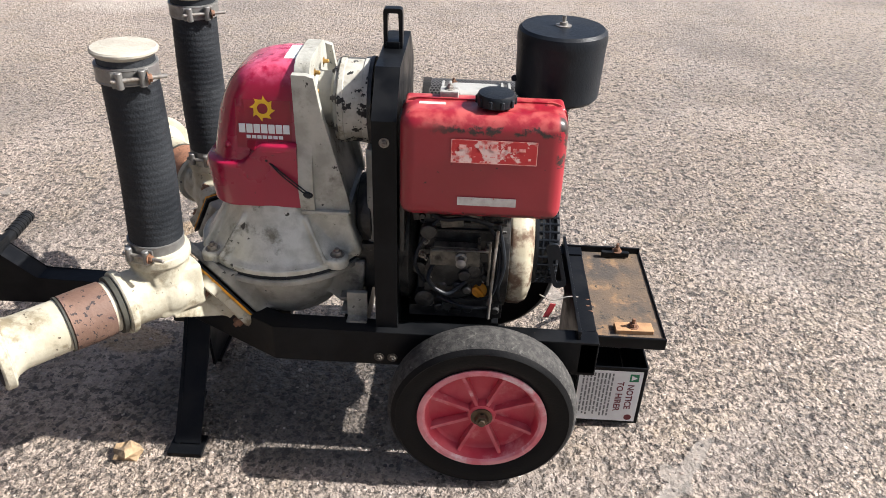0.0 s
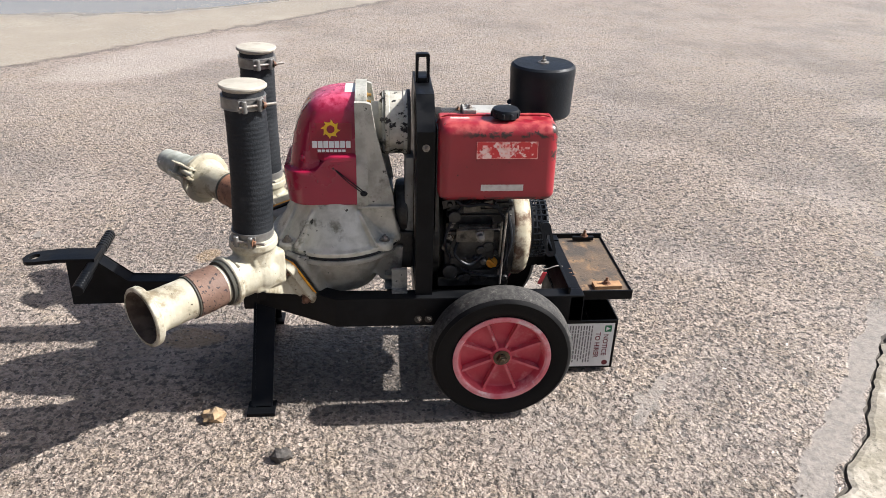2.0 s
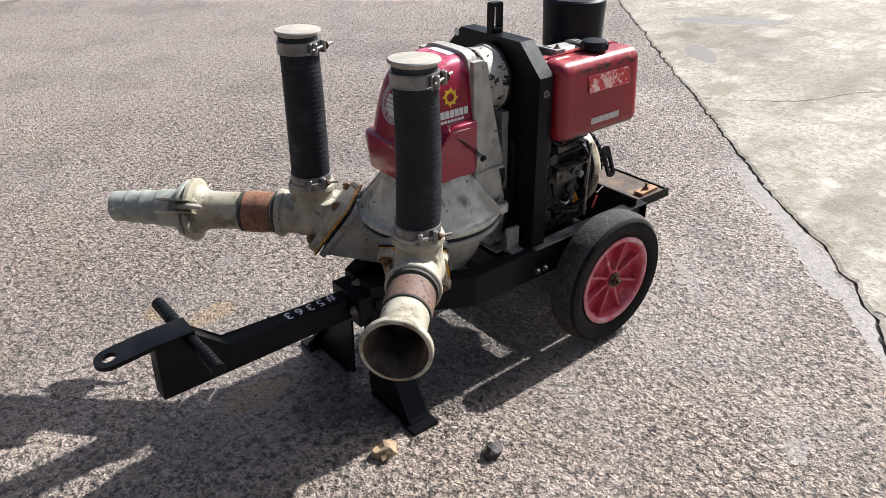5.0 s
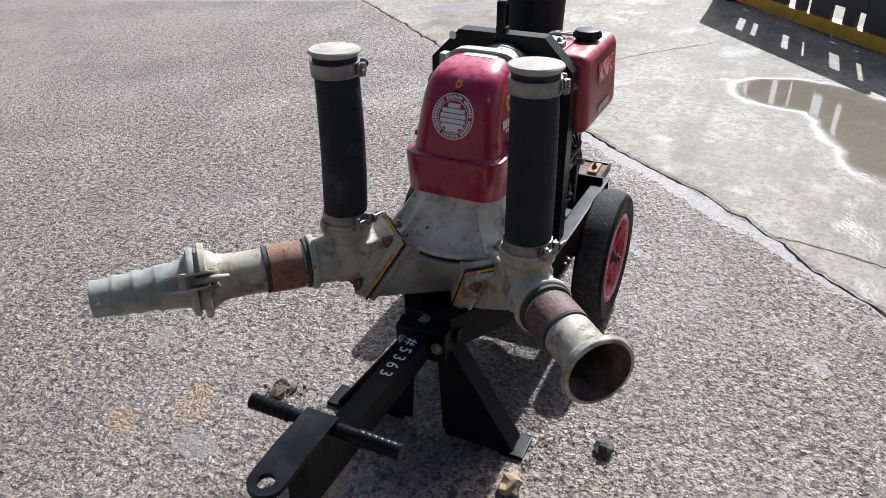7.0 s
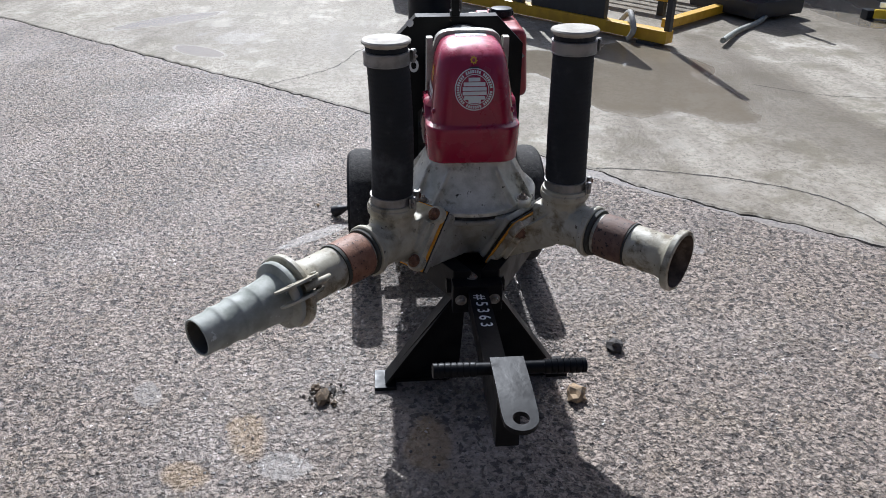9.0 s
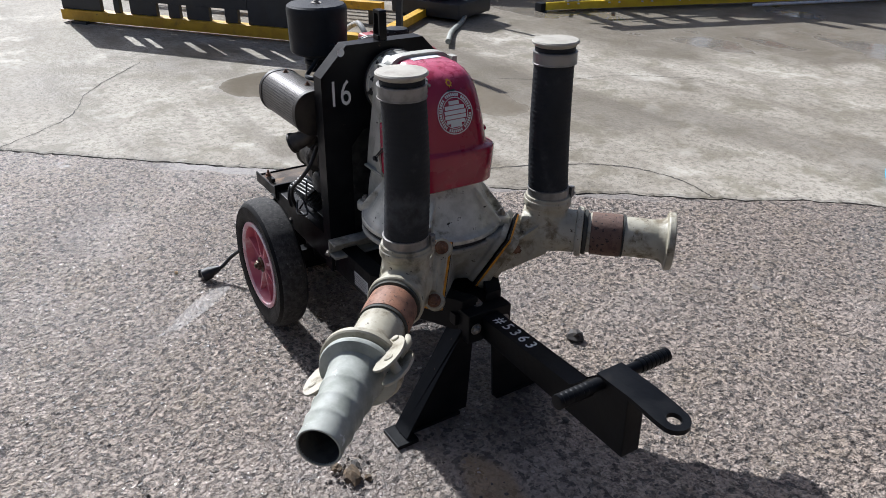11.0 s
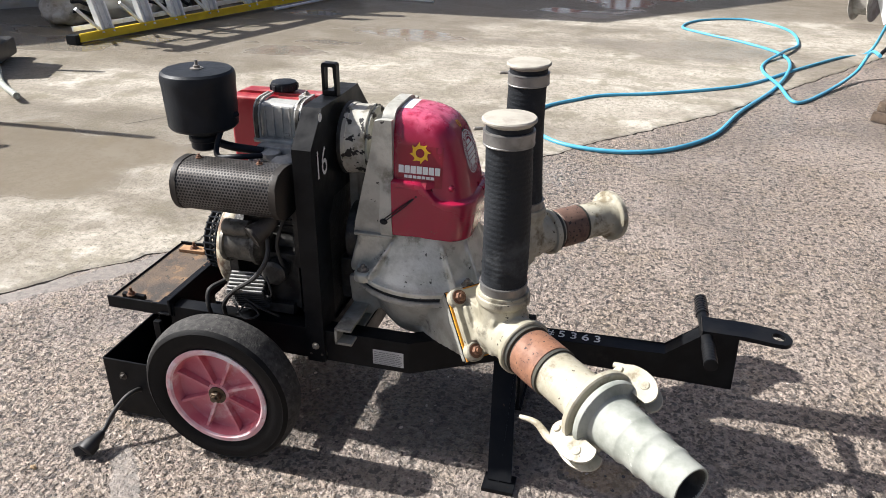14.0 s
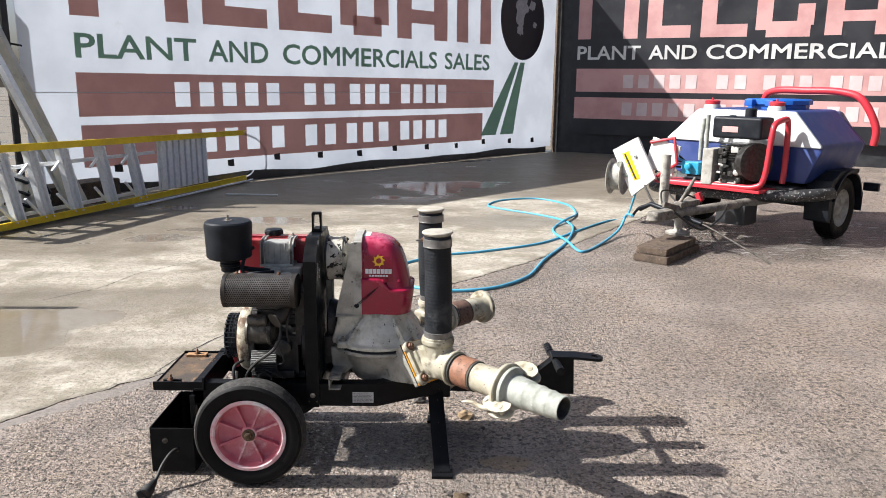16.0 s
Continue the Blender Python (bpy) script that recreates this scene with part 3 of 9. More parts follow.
    streak_map = nt.nodes.new("ShaderNodeMapping")
    streak_map.inputs["Scale"].default_value, streak_map.inputs["Rotation"].default_value = (0.5, 1.8, 1.0), (0, 0, radians(-20))
    link(nt, co, streak_map.inputs["Vector"])
    c = mixc(nt, mth(nt, "MULTIPLY", mth(nt, "MULTIPLY", washed_wet, noise_fac(nt, streak_map.outputs[0], 6.5, 8.0, 0.555, 0.60, 0.78)), 0.85), c, (0.60, 0.58, 0.55))
    seam = mth(nt, "MULTIPLY", mth(nt, "MULTIPLY", rate(nt, line, 4.96, 5.02), rate(nt, line, 5.10, 5.04)), rate(nt, sp.outputs[1], 3.0, 3.6))
    c = mixc(nt, mth(nt, "MULTIPLY", seam, 0.6), c, (0.12, 0.10, 0.085))
    link(nt, c, bs.inputs["Base Color"])
    # a film of rain left on it: glossy in patches
    wet = noise_fac(nt, co, 1.7, 5.0, 0.36, 0.60, 0.6)
    film = noise_fac(nt, co, 38.0, 4.0, 0.43, 0.55, 0.6)
    bs.inputs["Specular IOR Level"].default_value = 0.4
    ro = mixf(nt, mth(nt, "MULTIPLY", wet, film), 0.62, 0.40)
    link(nt, mixf(nt, water, mixf(nt, silt, ro, 0.62), 0.06), bs.inputs["Roughness"])
    gloss = mixf(nt, washed_wet, mixf(nt, far, mixf(nt, mth(nt, "MULTIPLY", mth(nt, "MAXIMUM", wet, soaked), film), 0.16, 1.0), 0.30), 1.0)
    link(nt, mixf(nt, silt, gloss, 0.0), bs.inputs["Coat Weight"])
    link(nt, mixf(nt, washed_wet, mixf(nt, film, 0.22, 0.10), 0.12), bs.inputs["Coat Roughness"])
    fine = nt.nodes.new("ShaderNodeTexNoise")
    fine.inputs["Scale"].default_value, fine.inputs["Detail"].default_value, fine.inputs["Roughness"].default_value = 95, 6, 0.6
    link(nt, co, fine.inputs["Vector"])
    lump = nt.nodes.new("ShaderNodeTexNoise")
    lump.inputs["Scale"].default_value, lump.inputs["Detail"].default_value, lump.inputs["Roughness"].default_value = 34, 5, 0.62
    link(nt, co, lump.inputs["Vector"])
    hgt = mth(nt, "ADD", mth(nt, "MULTIPLY", lump.outputs["Fac"], 1.65), mth(nt, "MULTIPLY", fine.outputs["Fac"], 0.5))
    hgt = mth(nt, "SUBTRACT", hgt, mth(nt, "MULTIPLY", crevice, 0.32))
    hgt = mth(nt, "SUBTRACT", hgt, mth(nt, "MULTIPLY", cell_d, 0.55))
    hgt = mth(nt, "SUBTRACT", hgt, mth(nt, "MULTIPLY", dark, 0.40))
    hgt = mth(nt, "ADD", hgt, mth(nt, "MULTIPLY", pale, 0.30))
    hgt = mth(nt, "SUBTRACT", hgt, mth(nt, "MULTIPLY", gaps, 0.35))
    hgt = mth(nt, "SUBTRACT", hgt, mth(nt, "MULTIPLY", fleck, 0.25))
    hgt = mixf(nt, mth(nt, "MULTIPLY", mth(nt, "MAXIMUM", skin, far), 0.35), hgt, 1.0)
    hgt = mixf(nt, mth(nt, "MULTIPLY", silt, 0.92), hgt, 0.8)
    hgt = mixf(nt, mth(nt, "MAXIMUM", mth(nt, "MULTIPLY", yard, 0.5), water), hgt, 0.9)
    bump(nt, bs, hgt, 1.0, 0.0120)
    film_relief = nt.nodes.new("ShaderNodeBump")
    film_relief.inputs["Strength"].default_value, film_relief.inputs["Distance"].default_value = 1.0, 0.0080
    link(nt, hgt, film_relief.inputs["Height"])
    link(nt, film_relief.outputs["Normal"], bs.inputs["Coat Normal"])
    return m


def slab_material():
    m, nt, bs, co = base_nodes("worn_concrete_slab")
    f1 = noise_fac(nt, co, 1.1, 7.0, 0.35, 0.68, 0.6)
    c = mixc(nt, f1, (0.455, 0.415, 0.35), (0.34, 0.305, 0.25))
    f2 = noise_fac(nt, co, 26.0, 7.0, 0.45, 0.62, 0.76)
    c = mixc(nt, mth(nt, "MULTIPLY", f2, 0.7), c, (0.19, 0.175, 0.14))
    f3 = noise_fac(nt, co, 75.0, 4.0, 0.60, 0.66, 0.6)
    c = mixc(nt, mth(nt, "MULTIPLY", f3, 0.75), c, (0.09, 0.083, 0.070))
    f4 = noise_fac(nt, co, 3.4, 8.0, 0.48, 0.62, 0.70)
    c = mixc(nt, mth(nt, "MULTIPLY", f4, 0.72), c, (0.205, 0.185, 0.135))
    f5 = noise_fac(nt, co, 2.1, 8.0, 0.54, 0.66, 0.68)
    c = mixc(nt, mth(nt, "MULTIPLY", f5, 0.75), c, (0.55, 0.512, 0.44))
    # damp patches and shallow puddles
    mp = nt.nodes.new("ShaderNodeMapping")
    mp.inputs["Scale"].default_value = (0.55, 1.0, 1.0)
    mp.inputs["Rotation"].default_value = (0, 0, radians(49))
    link(nt, co, mp.inputs["Vector"])
    damp_shade = noise_fac(nt, mp.outputs[0], 0.62, 5.0, 0.47, 0.62, 0.55)
    pud = noise_fac(nt, mp.outputs[0], 0.62, 5.0, 0.575, 0.61, 0.55)
    # shallow puddles in the dips beside the guard frame, and the end of the yard, where wet and shadow are both painted
    # dark
    spots = ((2.70, -0.78, 0.42, 0.30, 105), (2.15, -1.17, 0.74, 0.32, 15), (1.95, -1.60, 0.60, 0.30, 10), (2.60, -1.62, 0.62, 0.34, 5), (3.1, 1.53, 0.24, 0.10, 50), (4.15, 1.95, 0.5, 0.13, 130))
    own = pool(nt, co, spots, 1.5, 2.6, 0.8)
    rim = pool(nt, co, spots + ((3.28, -0.32, 0.42, 0.15, 42), (1.50, -0.50, 0.40, 0.18, 100), (1.31, -0.79, 0.07, 0.05, 60)), 1.7, 3.4, 1.4)
    sp = nt.nodes.new("ShaderNodeSeparateXYZ")
    link(nt, co, sp.inputs[0])
    ends = mth(nt, "SUBTRACT", mth(nt, "MULTIPLY", sp.outputs[0], 1.6), sp.outputs[1])
    wn3 = nt.nodes.new("ShaderNodeTexNoise")
    wn3.inputs["Scale"].default_value, wn3.inputs["Detail"].default_value = 1.1, 5
    link(nt, co, wn3.inputs["Vector"])
    ends = mth(nt, "ADD", ends, mth(nt, "MULTIPLY", mth(nt, "SUBTRACT", wn3.outputs["Fac"], 0.5), 3.0))
    ends = mth(nt, "MULTIPLY", rate(nt, ends, 6.1, 6.9), rate(nt, sp.outputs[1], -3.0, -3.8))
    ends = mth(nt, "MAXIMUM", ends, rate(nt, mth(nt, "ADD", sp.outputs[1], wn3.outputs["Fac"]), -6.4, -7.0))
    # ground behind the guard frame: wet patches and shade painted as dark ovals
    wet_shade = pool(nt, co, ((4.7, -1.7, 1.8, 0.9, 38), (3.9, -3.4, 1.1, 0.7, 60), (2.6, -4.6, 1.5, 0.6, 60)), 2.2, 1.3, 1.2)
    damp_shade = mth(nt, "MAXIMUM", damp_shade, mth(nt, "MULTIPLY", wet_shade, 0.9))
    # one mask for wet concrete and for shade painted into its colour
    damp_shade = mth(nt, "MAXIMUM", mth(nt, "MULTIPLY", damp_shade, 0.8), mth(nt, "MAXIMUM", mth(nt, "MULTIPLY", rim, 0.62), ends))
    pud = mth(nt, "MAXIMUM", mth(nt, "MULTIPLY", pud, mixf(nt, ends, 0.25, 0.9)), own)
    streak = nt.nodes.new("ShaderNodeMapping")
    streak.inputs["Scale"].default_value, streak.inputs["Rotation"].default_value = (0.25, 1.6, 1.0), (0, 0, radians(38))
    link(nt, co, streak.inputs["Vector"])
    c = mixc(nt, mth(nt, "MULTIPLY", noise_fac(nt, streak.outputs[0], 2.4, 7.0, 0.48, 0.66, 0.65), 0.5), c, (0.20, 0.178, 0.145))
    c = mixc(nt, mth(nt, "MULTIPLY", damp_shade, 0.70), c, (0.135, 0.113, 0.084))
    c = mixc(nt, mth(nt, "MULTIPLY", own, 0.75), c, (0.190, 0.160, 0.118))
    link(nt, c, bs.inputs["Base Color"])
    ro = mixf(nt, damp_shade, mixf(nt, f4, 0.64, 0.50), 0.38)
    link(nt, mixf(nt, pud, 0.05, 0.5), bs.inputs["Specular IOR Level"])
    ro = mixf(nt, pud, ro, 0.06)
    link(nt, ro, bs.inputs["Roughness"])
    h = nt.nodes.new("ShaderNodeTexNoise")
    h.inputs["Scale"].default_value, h.inputs["Detail"].default_value = 55, 8
    link(nt, co, h.inputs["Vector"])
    h2 = nt.nodes.new("ShaderNodeTexNoise")
    h2.inputs["Scale"].default_value, h2.inputs["Detail"].default_value = 3, 3
    link(nt, co, h2.inputs["Vector"])
    hh = mth(nt, "ADD", h.outputs["Fac"], mth(nt, "MULTIPLY", h2.outputs["Fac"], 2.0))
    hh = mixf(nt, pud, hh, 1.5)
    bump(nt, bs, hh, 0.7, 0.007)
    return m


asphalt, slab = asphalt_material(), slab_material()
crack_dirt = surface("crack_dirt", (0.035, 0.030, 0.025), (0.085, 0.074, 0.060), 0.85, 0.95, scale=12, grain=0.8)


def build_ground():
    rnd = random.Random(4)
    pts = [Vector((*p, 0)) for p in JOINT]
    fine = []
    for p, q in zip(pts, pts[1:]):
        n = 1 if (q - p).length > 12 else max(1, int((q - p).length / 0.028))
        for k in range(n):
            fine.append(p.lerp(q, k / n))
    fine.append(pts[-1])
    away = Vector((-0.762, 0.648, 0))
    bm = bmesh.new()
    rows = []
    wander = 0.0
    for k, p in enumerate(fine):
        wander = 0.80 * wander + rnd.uniform(-0.010, 0.010)
        near = 1.0 if p.length < 8 else 0.3
        wide = 0.5 + 0.5 * noise.noise(Vector((p.x * 2.6, p.y * 2.6, 7)))
        a = p + away * (wander + 0.0022 + max(0.0, rnd.uniform(-0.004, 0.008) + 0.008 * (wide - 0.25)) * near)
        b = p + away * (wander - 0.0022 - max(0.0, rnd.uniform(-0.004, 0.007) + 0.005 * (wide - 0.25)) * near)
        r = []
        for q, z in ((p + away * 160, 0.0), (p + away * 2.2, 0.0), (a + away * 0.02, -0.0005), (a, -0.0012), ((a + b) / 2, -0.011), (b, -0.001), (b - away * 0.015, 0.004), (p - away * 2.0, 0.003), (p - away * 160, 0.003)):
            r.append(bm.verts.new((q.x, q.y, z)))
        rows.append(r)
    for r0, r1 in zip(rows, rows[1:]):
        for j in range(8):
            f = bm.faces.new((r0[j], r1[j], r1[j + 1], r0[j + 1]))
            f.material_index = 0 if j < 3 else (2 if j in (3, 4) else 1)
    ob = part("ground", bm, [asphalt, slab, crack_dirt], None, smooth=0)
    tagged(ob, "worn grey yard of exposed aggregate and damp concrete slabs", "ground", kind="structure")


build_ground()


def crack(pts, w, seed):
    rnd = random.Random(seed)
    bm = bmesh.new()
    path = spline([(*p, 0) for p in pts], 16)
    prev = None
    for k, p in enumerate(path):
        d = (path[min(k + 1, len(path) - 1)] - path[max(k - 1, 0)]).normalized()
        s = Vector((-d.y, d.x, 0))
        p = p + s * rnd.uniform(-0.006, 0.006)
        ww = w * rnd.uniform(0.4, 1.3)
        cur = (bm.verts.new(p + s * ww + Z * 0.0052), bm.verts.new(p - s * ww + Z * 0.0052))
        if prev:
            bm.faces.new((prev[0], prev[1], cur[1], cur[0]))
        prev = cur
    tagged(part("crack", bm, crack_dirt, None, smooth=0), "thin dark crack in the concrete slab", "crack", kind="structure")


crack([(0.78, -0.76), (0.72, -1.05), (0.585, -1.40), (0.40, -1.655), (0.14, -1.765), (-0.09, -1.735)], 0.0052, 3)
crack([(2.24, 0.93), (2.6, 0.55), (3.1, 0.35), (3.7, -0.1)], 0.003, 5)
crack([(2.05, -2.1), (1.8, -2.45), (1.68, -2.9), (1.35, -3.3)], 0.003, 6)
crack([(-0.80, -0.42), (-0.88, -0.55), (-0.94, -0.66), (-1.01, -0.74), (-1.10, -0.80)], 0.0022, 8)

# ---- diaphragm pump on its trailer ----
from mathutils.bvhtree import BVHTree

pump = thing("trailer_pump", (-0.45, 0.02, 0.0), "two-wheeled diesel pump trailer with crimson cover and red fuel tank", "pump")


def rails():
    for s in (-1, 1):
        bm = bmesh.new()
        yo = 0.2 * s
        yi = yo - 0.045 * s
        # side rail that bends in to the nose
        plan = [(0.25, yo), (-0.47, yo), (-0.715, 0.062 * s), (-0.715, 0.012 * s), (-0.46, yi), (0.25, yi)]
        extr(bm, plan if s < 0 else plan[::-1], (0, 0, 0.262), X, Y, 0.093, bev=0.004)
        rail = part("chassis_rail", bm, black_paint, pump, "black painted steel chassis rail")
        bolts("bolt", dark_bolt, rail, [((bx, yo + 0.0005 * s, 0.285), (0, s, 0)) for bx in (-0.235, -0.205, 0.1)], 0.008)
    bm = bmesh.new()
    box(bm, (0.228, 0, 0.31), (0.042, 0.40, 0.085), bev=0.003)
    box(bm, (-0.30, 0, 0.30), (0.05, 0.31, 0.06), bev=0.003)
    box(bm, (-0.09, 0, 0.325), (0.24, 0.31, 0.012), bev=0.002)
    part("crossmember", bm, black_paint, pump)
    bm = bmesh.new()
    box(bm, (-0.70, 0, 0.288), (0.11, 0.135, 0.085), bev=0.006)
    box(bm, (-0.585, 0, 0.30), (0.25, 0.16, 0.035), bev=0.004)
    nose = part("nose_block", bm, black_paint, pump)
    bolts("bolt", bolt_steel, nose, [((-0.708, 0.012, 0.3305), Z), ((-0.7555, -0.045, 0.288), -X), ((-0.7555, 0.045, 0.288), -X)], 0.011, 0.009)
    # axle
    bm = bmesh.new()
    box(bm, (0, 0.027, 0.212), (0.04, 0.46, 0.04), bev=0.003)
    box(bm, (0, -0.175, 0.245), (0.07, 0.012, 0.06), bev=0.002)
    box(bm, (0, 0.175, 0.245), (0.07, 0.012, 0.06), bev=0.002)
    cyl(bm, (0, -0.30, 0.212), (0, 0.355, 0.212), 0.011)
    part("axle", bm, black_paint, pump)


def drawbar():
    bm = bmesh.new()
    prof = [(-0.70, 0.257), (-1.268, 0.247), (-1.262, 0.400), (-1.172, 0.402), (-1.172, 0.388), (-1.095, 0.322), (-0.70, 0.318)]
    extr(bm, prof, (0, 0.026, 0), X, Z, 0.052, bev=0.004)
    bar = part("drawbar", bm, black_paint, pump, "black box-section drawbar with chalked number")
    part("chalk_number", letters("#5363", 0.030, (-0.785, 0.014, 0.3216), -X, -Y, 0.0008, 1.45, bold=0.0004), chalk, bar)
    # eye plate, slightly cranked
    bm = bmesh.new()
    out = [(-0.002, -0.036), (0.10, -0.036), (0.165, -0.036)] + [(0.176 + 0.036 * math.sin(q), -0.036 * math.cos(q)) for q in (radians(10 * k) for k in range(2, 17))] + \
          [(0.165, 0.036), (0.10, 0.036), (-0.002, 0.036)]
    extr(bm, [(a, b) for a, b in out], (-1.175, -0.006, 0.400), -X, -Y, 0.011, hole=circle(0.0165, 20, (0.180, 0.0)))
    for v in bm.verts:
        if v.co.x < -1.27:
            v.co.z -= (-1.27 - v.co.x) * 0.10
    plate = part("towing_eye", bm, black_paint, pump, "worn black steel towing eye plate", smooth=30)
    bm = bmesh.new()
    for p0, p1 in (((-1.179, -0.179, 0.384), (-1.181, -0.085, 0.387)), ((-1.189, 0.153, 0.395), (-1.187, 0.06, 0.392))):
        p0, p1 = Vector(p0), Vector(p1)
        h = (p1 - p0).length
        prof = [(0.0125, 0)]
        for k in range(7):
            a = h * k / 7
            prof += [(0.0165, a + 0.002), (0.0165, a + h / 7 - 0.003), (0.0148, a + h / 7 - 0.0015)]
        lathe(bm, prof + [(0.0148, h)], p0, p1 - p0, 18)
    rod(bm, (-1.181, -0.10, 0.3865), (-1.187, 0.07, 0.3925), 0.0142, 18)
    part("tow_handle", bm, black_paint, pump, "black cross handle with ribbed grips")


def stand():
    for s, fx, fy in ((-1, -0.698, -0.235), (1, -0.725, 0.25)):
        bm = bmesh.new()
        top, foot = Vector((-0.69, 0.035 * s, 0.30)), Vector((fx, fy, 0.012))
        d = (foot - top).normalized()
        h = (foot - top).length
        # angle iron: a wide face and a return flange
        extr(bm, [(-0.031, 0), (0.031, 0), (0.031, h), (-0.031, h)], top, X, d, 0.007 * s)
        extr(bm, [(0.038 * s, 0.315), (0.030 * s, 0.270), (0.046 * s, 0.012), (fy + 0.008 * s, 0.012)], (top.x - 0.034, 0, 0), Y, Z, 0.007)
        leg = part("stand_leg", bm, black_paint, pump, "black angle iron stand leg")
        bm = bmesh.new()
        box(bm, (fx, fy + 0.005 * s, 0.006), (0.082, 0.062, 0.012), bev=0.002)
        box(bm, (top.x - 0.030, fy - 0.10 * s, 0.006), (0.022, 0.16, 0.010), bev=0.002)
        part("foot_plate", bm, black_paint, leg)


def gantry():
    bm = bmesh.new()
    cy, hw = 0.015, 0.196
    outer = [(cy - hw, 0.262), (cy + hw, 0.262), (cy + hw, 0.843), (cy + 0.118, 0.922), (cy - 0.118, 0.922), (cy - hw, 0.843)]
    inner = [(cy - 0.115, 0.345), (cy + 0.115, 0.345), (cy + 0.115, 0.64), (cy + 0.075, 0.685), (cy - 0.075, 0.685), (cy - 0.115, 0.64)]
    extr(bm, outer, (-0.243, 0, 0), Y, Z, 0.048, hole=inner)
    g = part("gantry_frame", bm, black_paint, pump, "black welded gantry frame with chamfered corners", smooth=25)
    bm = bmesh.new()
    flat(bm, circle(0.0105, 20), (-0.2438, 0.150, 0.905), -Y, Z, 0.0008)
    part("round_sticker", bm, white_print, g, "small pale round sticker")
    part("painted_number", letters("16", 0.070, (-0.2438, 0.195, 0.763), -Y, Z, 0.0006, 1.0, stretch=0.72), white_print, g, "hand painted white number")
    bm = bmesh.new()
    flat(bm, circle(0.011, 18), (-0.222, 0.1775, 0.8695), X, Vector((0, -0.70, 0.71)), 0.0012)
    part("sticker", bm, surface("pale_blue_sticker", (0.42, 0.55, 0.70), None, 0.4, grain=0.0), g)
    bolts("bolt", bolt_steel, g, [((-0.219, yy, zz), (0, 1 if yy > 0 else -1, 0)) for yy, zz in ((-0.181, 0.80), (-0.181, 0.31), (0.211, 0.31))], 0.007)
    bm = bmesh.new()
    loop = [(-0.240, 0.922), (-0.240, 0.994), (-0.239, 0.999), (-0.235, 1.0015), (-0.206, 1.0015), (-0.202, 0.999), (-0.201, 0.994), (-0.201, 0.922)]
    inn = [(-0.2325, 0.922), (-0.2325, 0.991), (-0.2305, 0.9935), (-0.2105, 0.9935), (-0.2085, 0.991), (-0.2085, 0.922)]
    extr(bm, loop + inn[::-1], (0, 0.03, 0), X, Z, 0.022, bev=0.0015)
    part("lifting_loop", bm, black_paint, pump, "black flat-bar lifting loop")
    bm = bmesh.new()
    box(bm, (-0.2205, 0.019, 0.929), (0.028, 0.028, 0.014), bev=0.002)
    part("loop_base", bm, black_paint, pump)
    # dark bell housing between gantry and engine
    bm = bmesh.new()
    lathe(bm, [(0.125, 0), (0.15, 0.01), (0.155, 0.04), (0.12, 0.055)], (-0.215, 0.01, 0.49), X, 36)
    box(bm, (-0.225, 0.015, 0.52), (0.02, 0.24, 0.36), bev=0.003)
    part("bell_housing", bm, engine_dark, pump)
    # belt side strap, pale edge on the engine side
    bm = bmesh.new()
    box(bm, (-0.186, -0.125, 0.70), (0.010, 0.09, 0.30), bev=0.002)
    part("mount_strap", bm, engine_dark, pump)


def adapter():
    bm = bmesh.new()
    lathe(bm, [(0.060, 0), (0.087, 0.001), (0.089, 0.003), (0.089, 0.012), (0.0865, 0.0135), (0.0865, 0.050), (0.089, 0.0515), (0.089, 0.062), (0.080, 0.064)], (-0.326, 0, 0.812), X, 56)
    drum = part("drive_housing", bm, chipped_white, pump, "pale drive housing with black chipped paint", smooth=25)
    bolts("bolt", dark_bolt, drum, [((-0.326, 0.077 * math.cos(q), 0.812 + 0.077 * math.sin(q)), -X) for q in (radians(22.5 + 45 * k) for k in range(8))], 0.0085, 0.009)
    bm = bmesh.new()
    lathe(bm, [(0.089, 0), (0.0915, 0.001), (0.0915, 0.0085), (0.089, 0.010)], (-0.2645, 0, 0.812), X, 48)
    part("mounting_ring", bm, engine_dark, drum, "dark mounting ring")
    bm = bmesh.new()
    lathe(bm, [(0.070, 0), (0.062, 0.010), (0.058, 0.016), (0.058, 0.044), (0.064, 0.052), (0.084, 0.054), (0.084, 0.060)], (-0.386, 0, 0.812), X, 44)
    part("shaft_sleeve", bm, cast_grey, drum, "grey shaft sleeve", smooth=30)
    for yy, zz in ((-0.064, 0.852), (-0.040, 0.882), (0.055, 0.874)):
        bm = bmesh.new()
        hexbolt(bm, (-0.384, yy, zz), X, 0.0085, 0.012, stud=0)
        rod(bm, (-0.374, yy, zz), (-0.362, yy, zz), 0.0045, 8)
        part("grease_nipple", bm, brass, pump, "brass grease fitting")
    bm = bmesh.new()
    box(bm, (-0.275, 0.0, 0.45), (0.060, 0.17, 0.12), bev=0.010)
    lathe(bm, [(0.050, 0), (0.078, 0.006), (0.084, 0.020), (0.084, 0.036), (0.060, 0.044)], (-0.300, 0.0, 0.555), X, 36)
    gear = part("gear_housing", bm, engine_dark, pump, "oily black gear housing")
    bm = bmesh.new()
    box(bm, (-0.258, -0.040, 0.615), (0.026, 0.070, 0.24), bev=0.008)
    part("housing_plate", bm, cast_grey, gear, "grey cast plate")


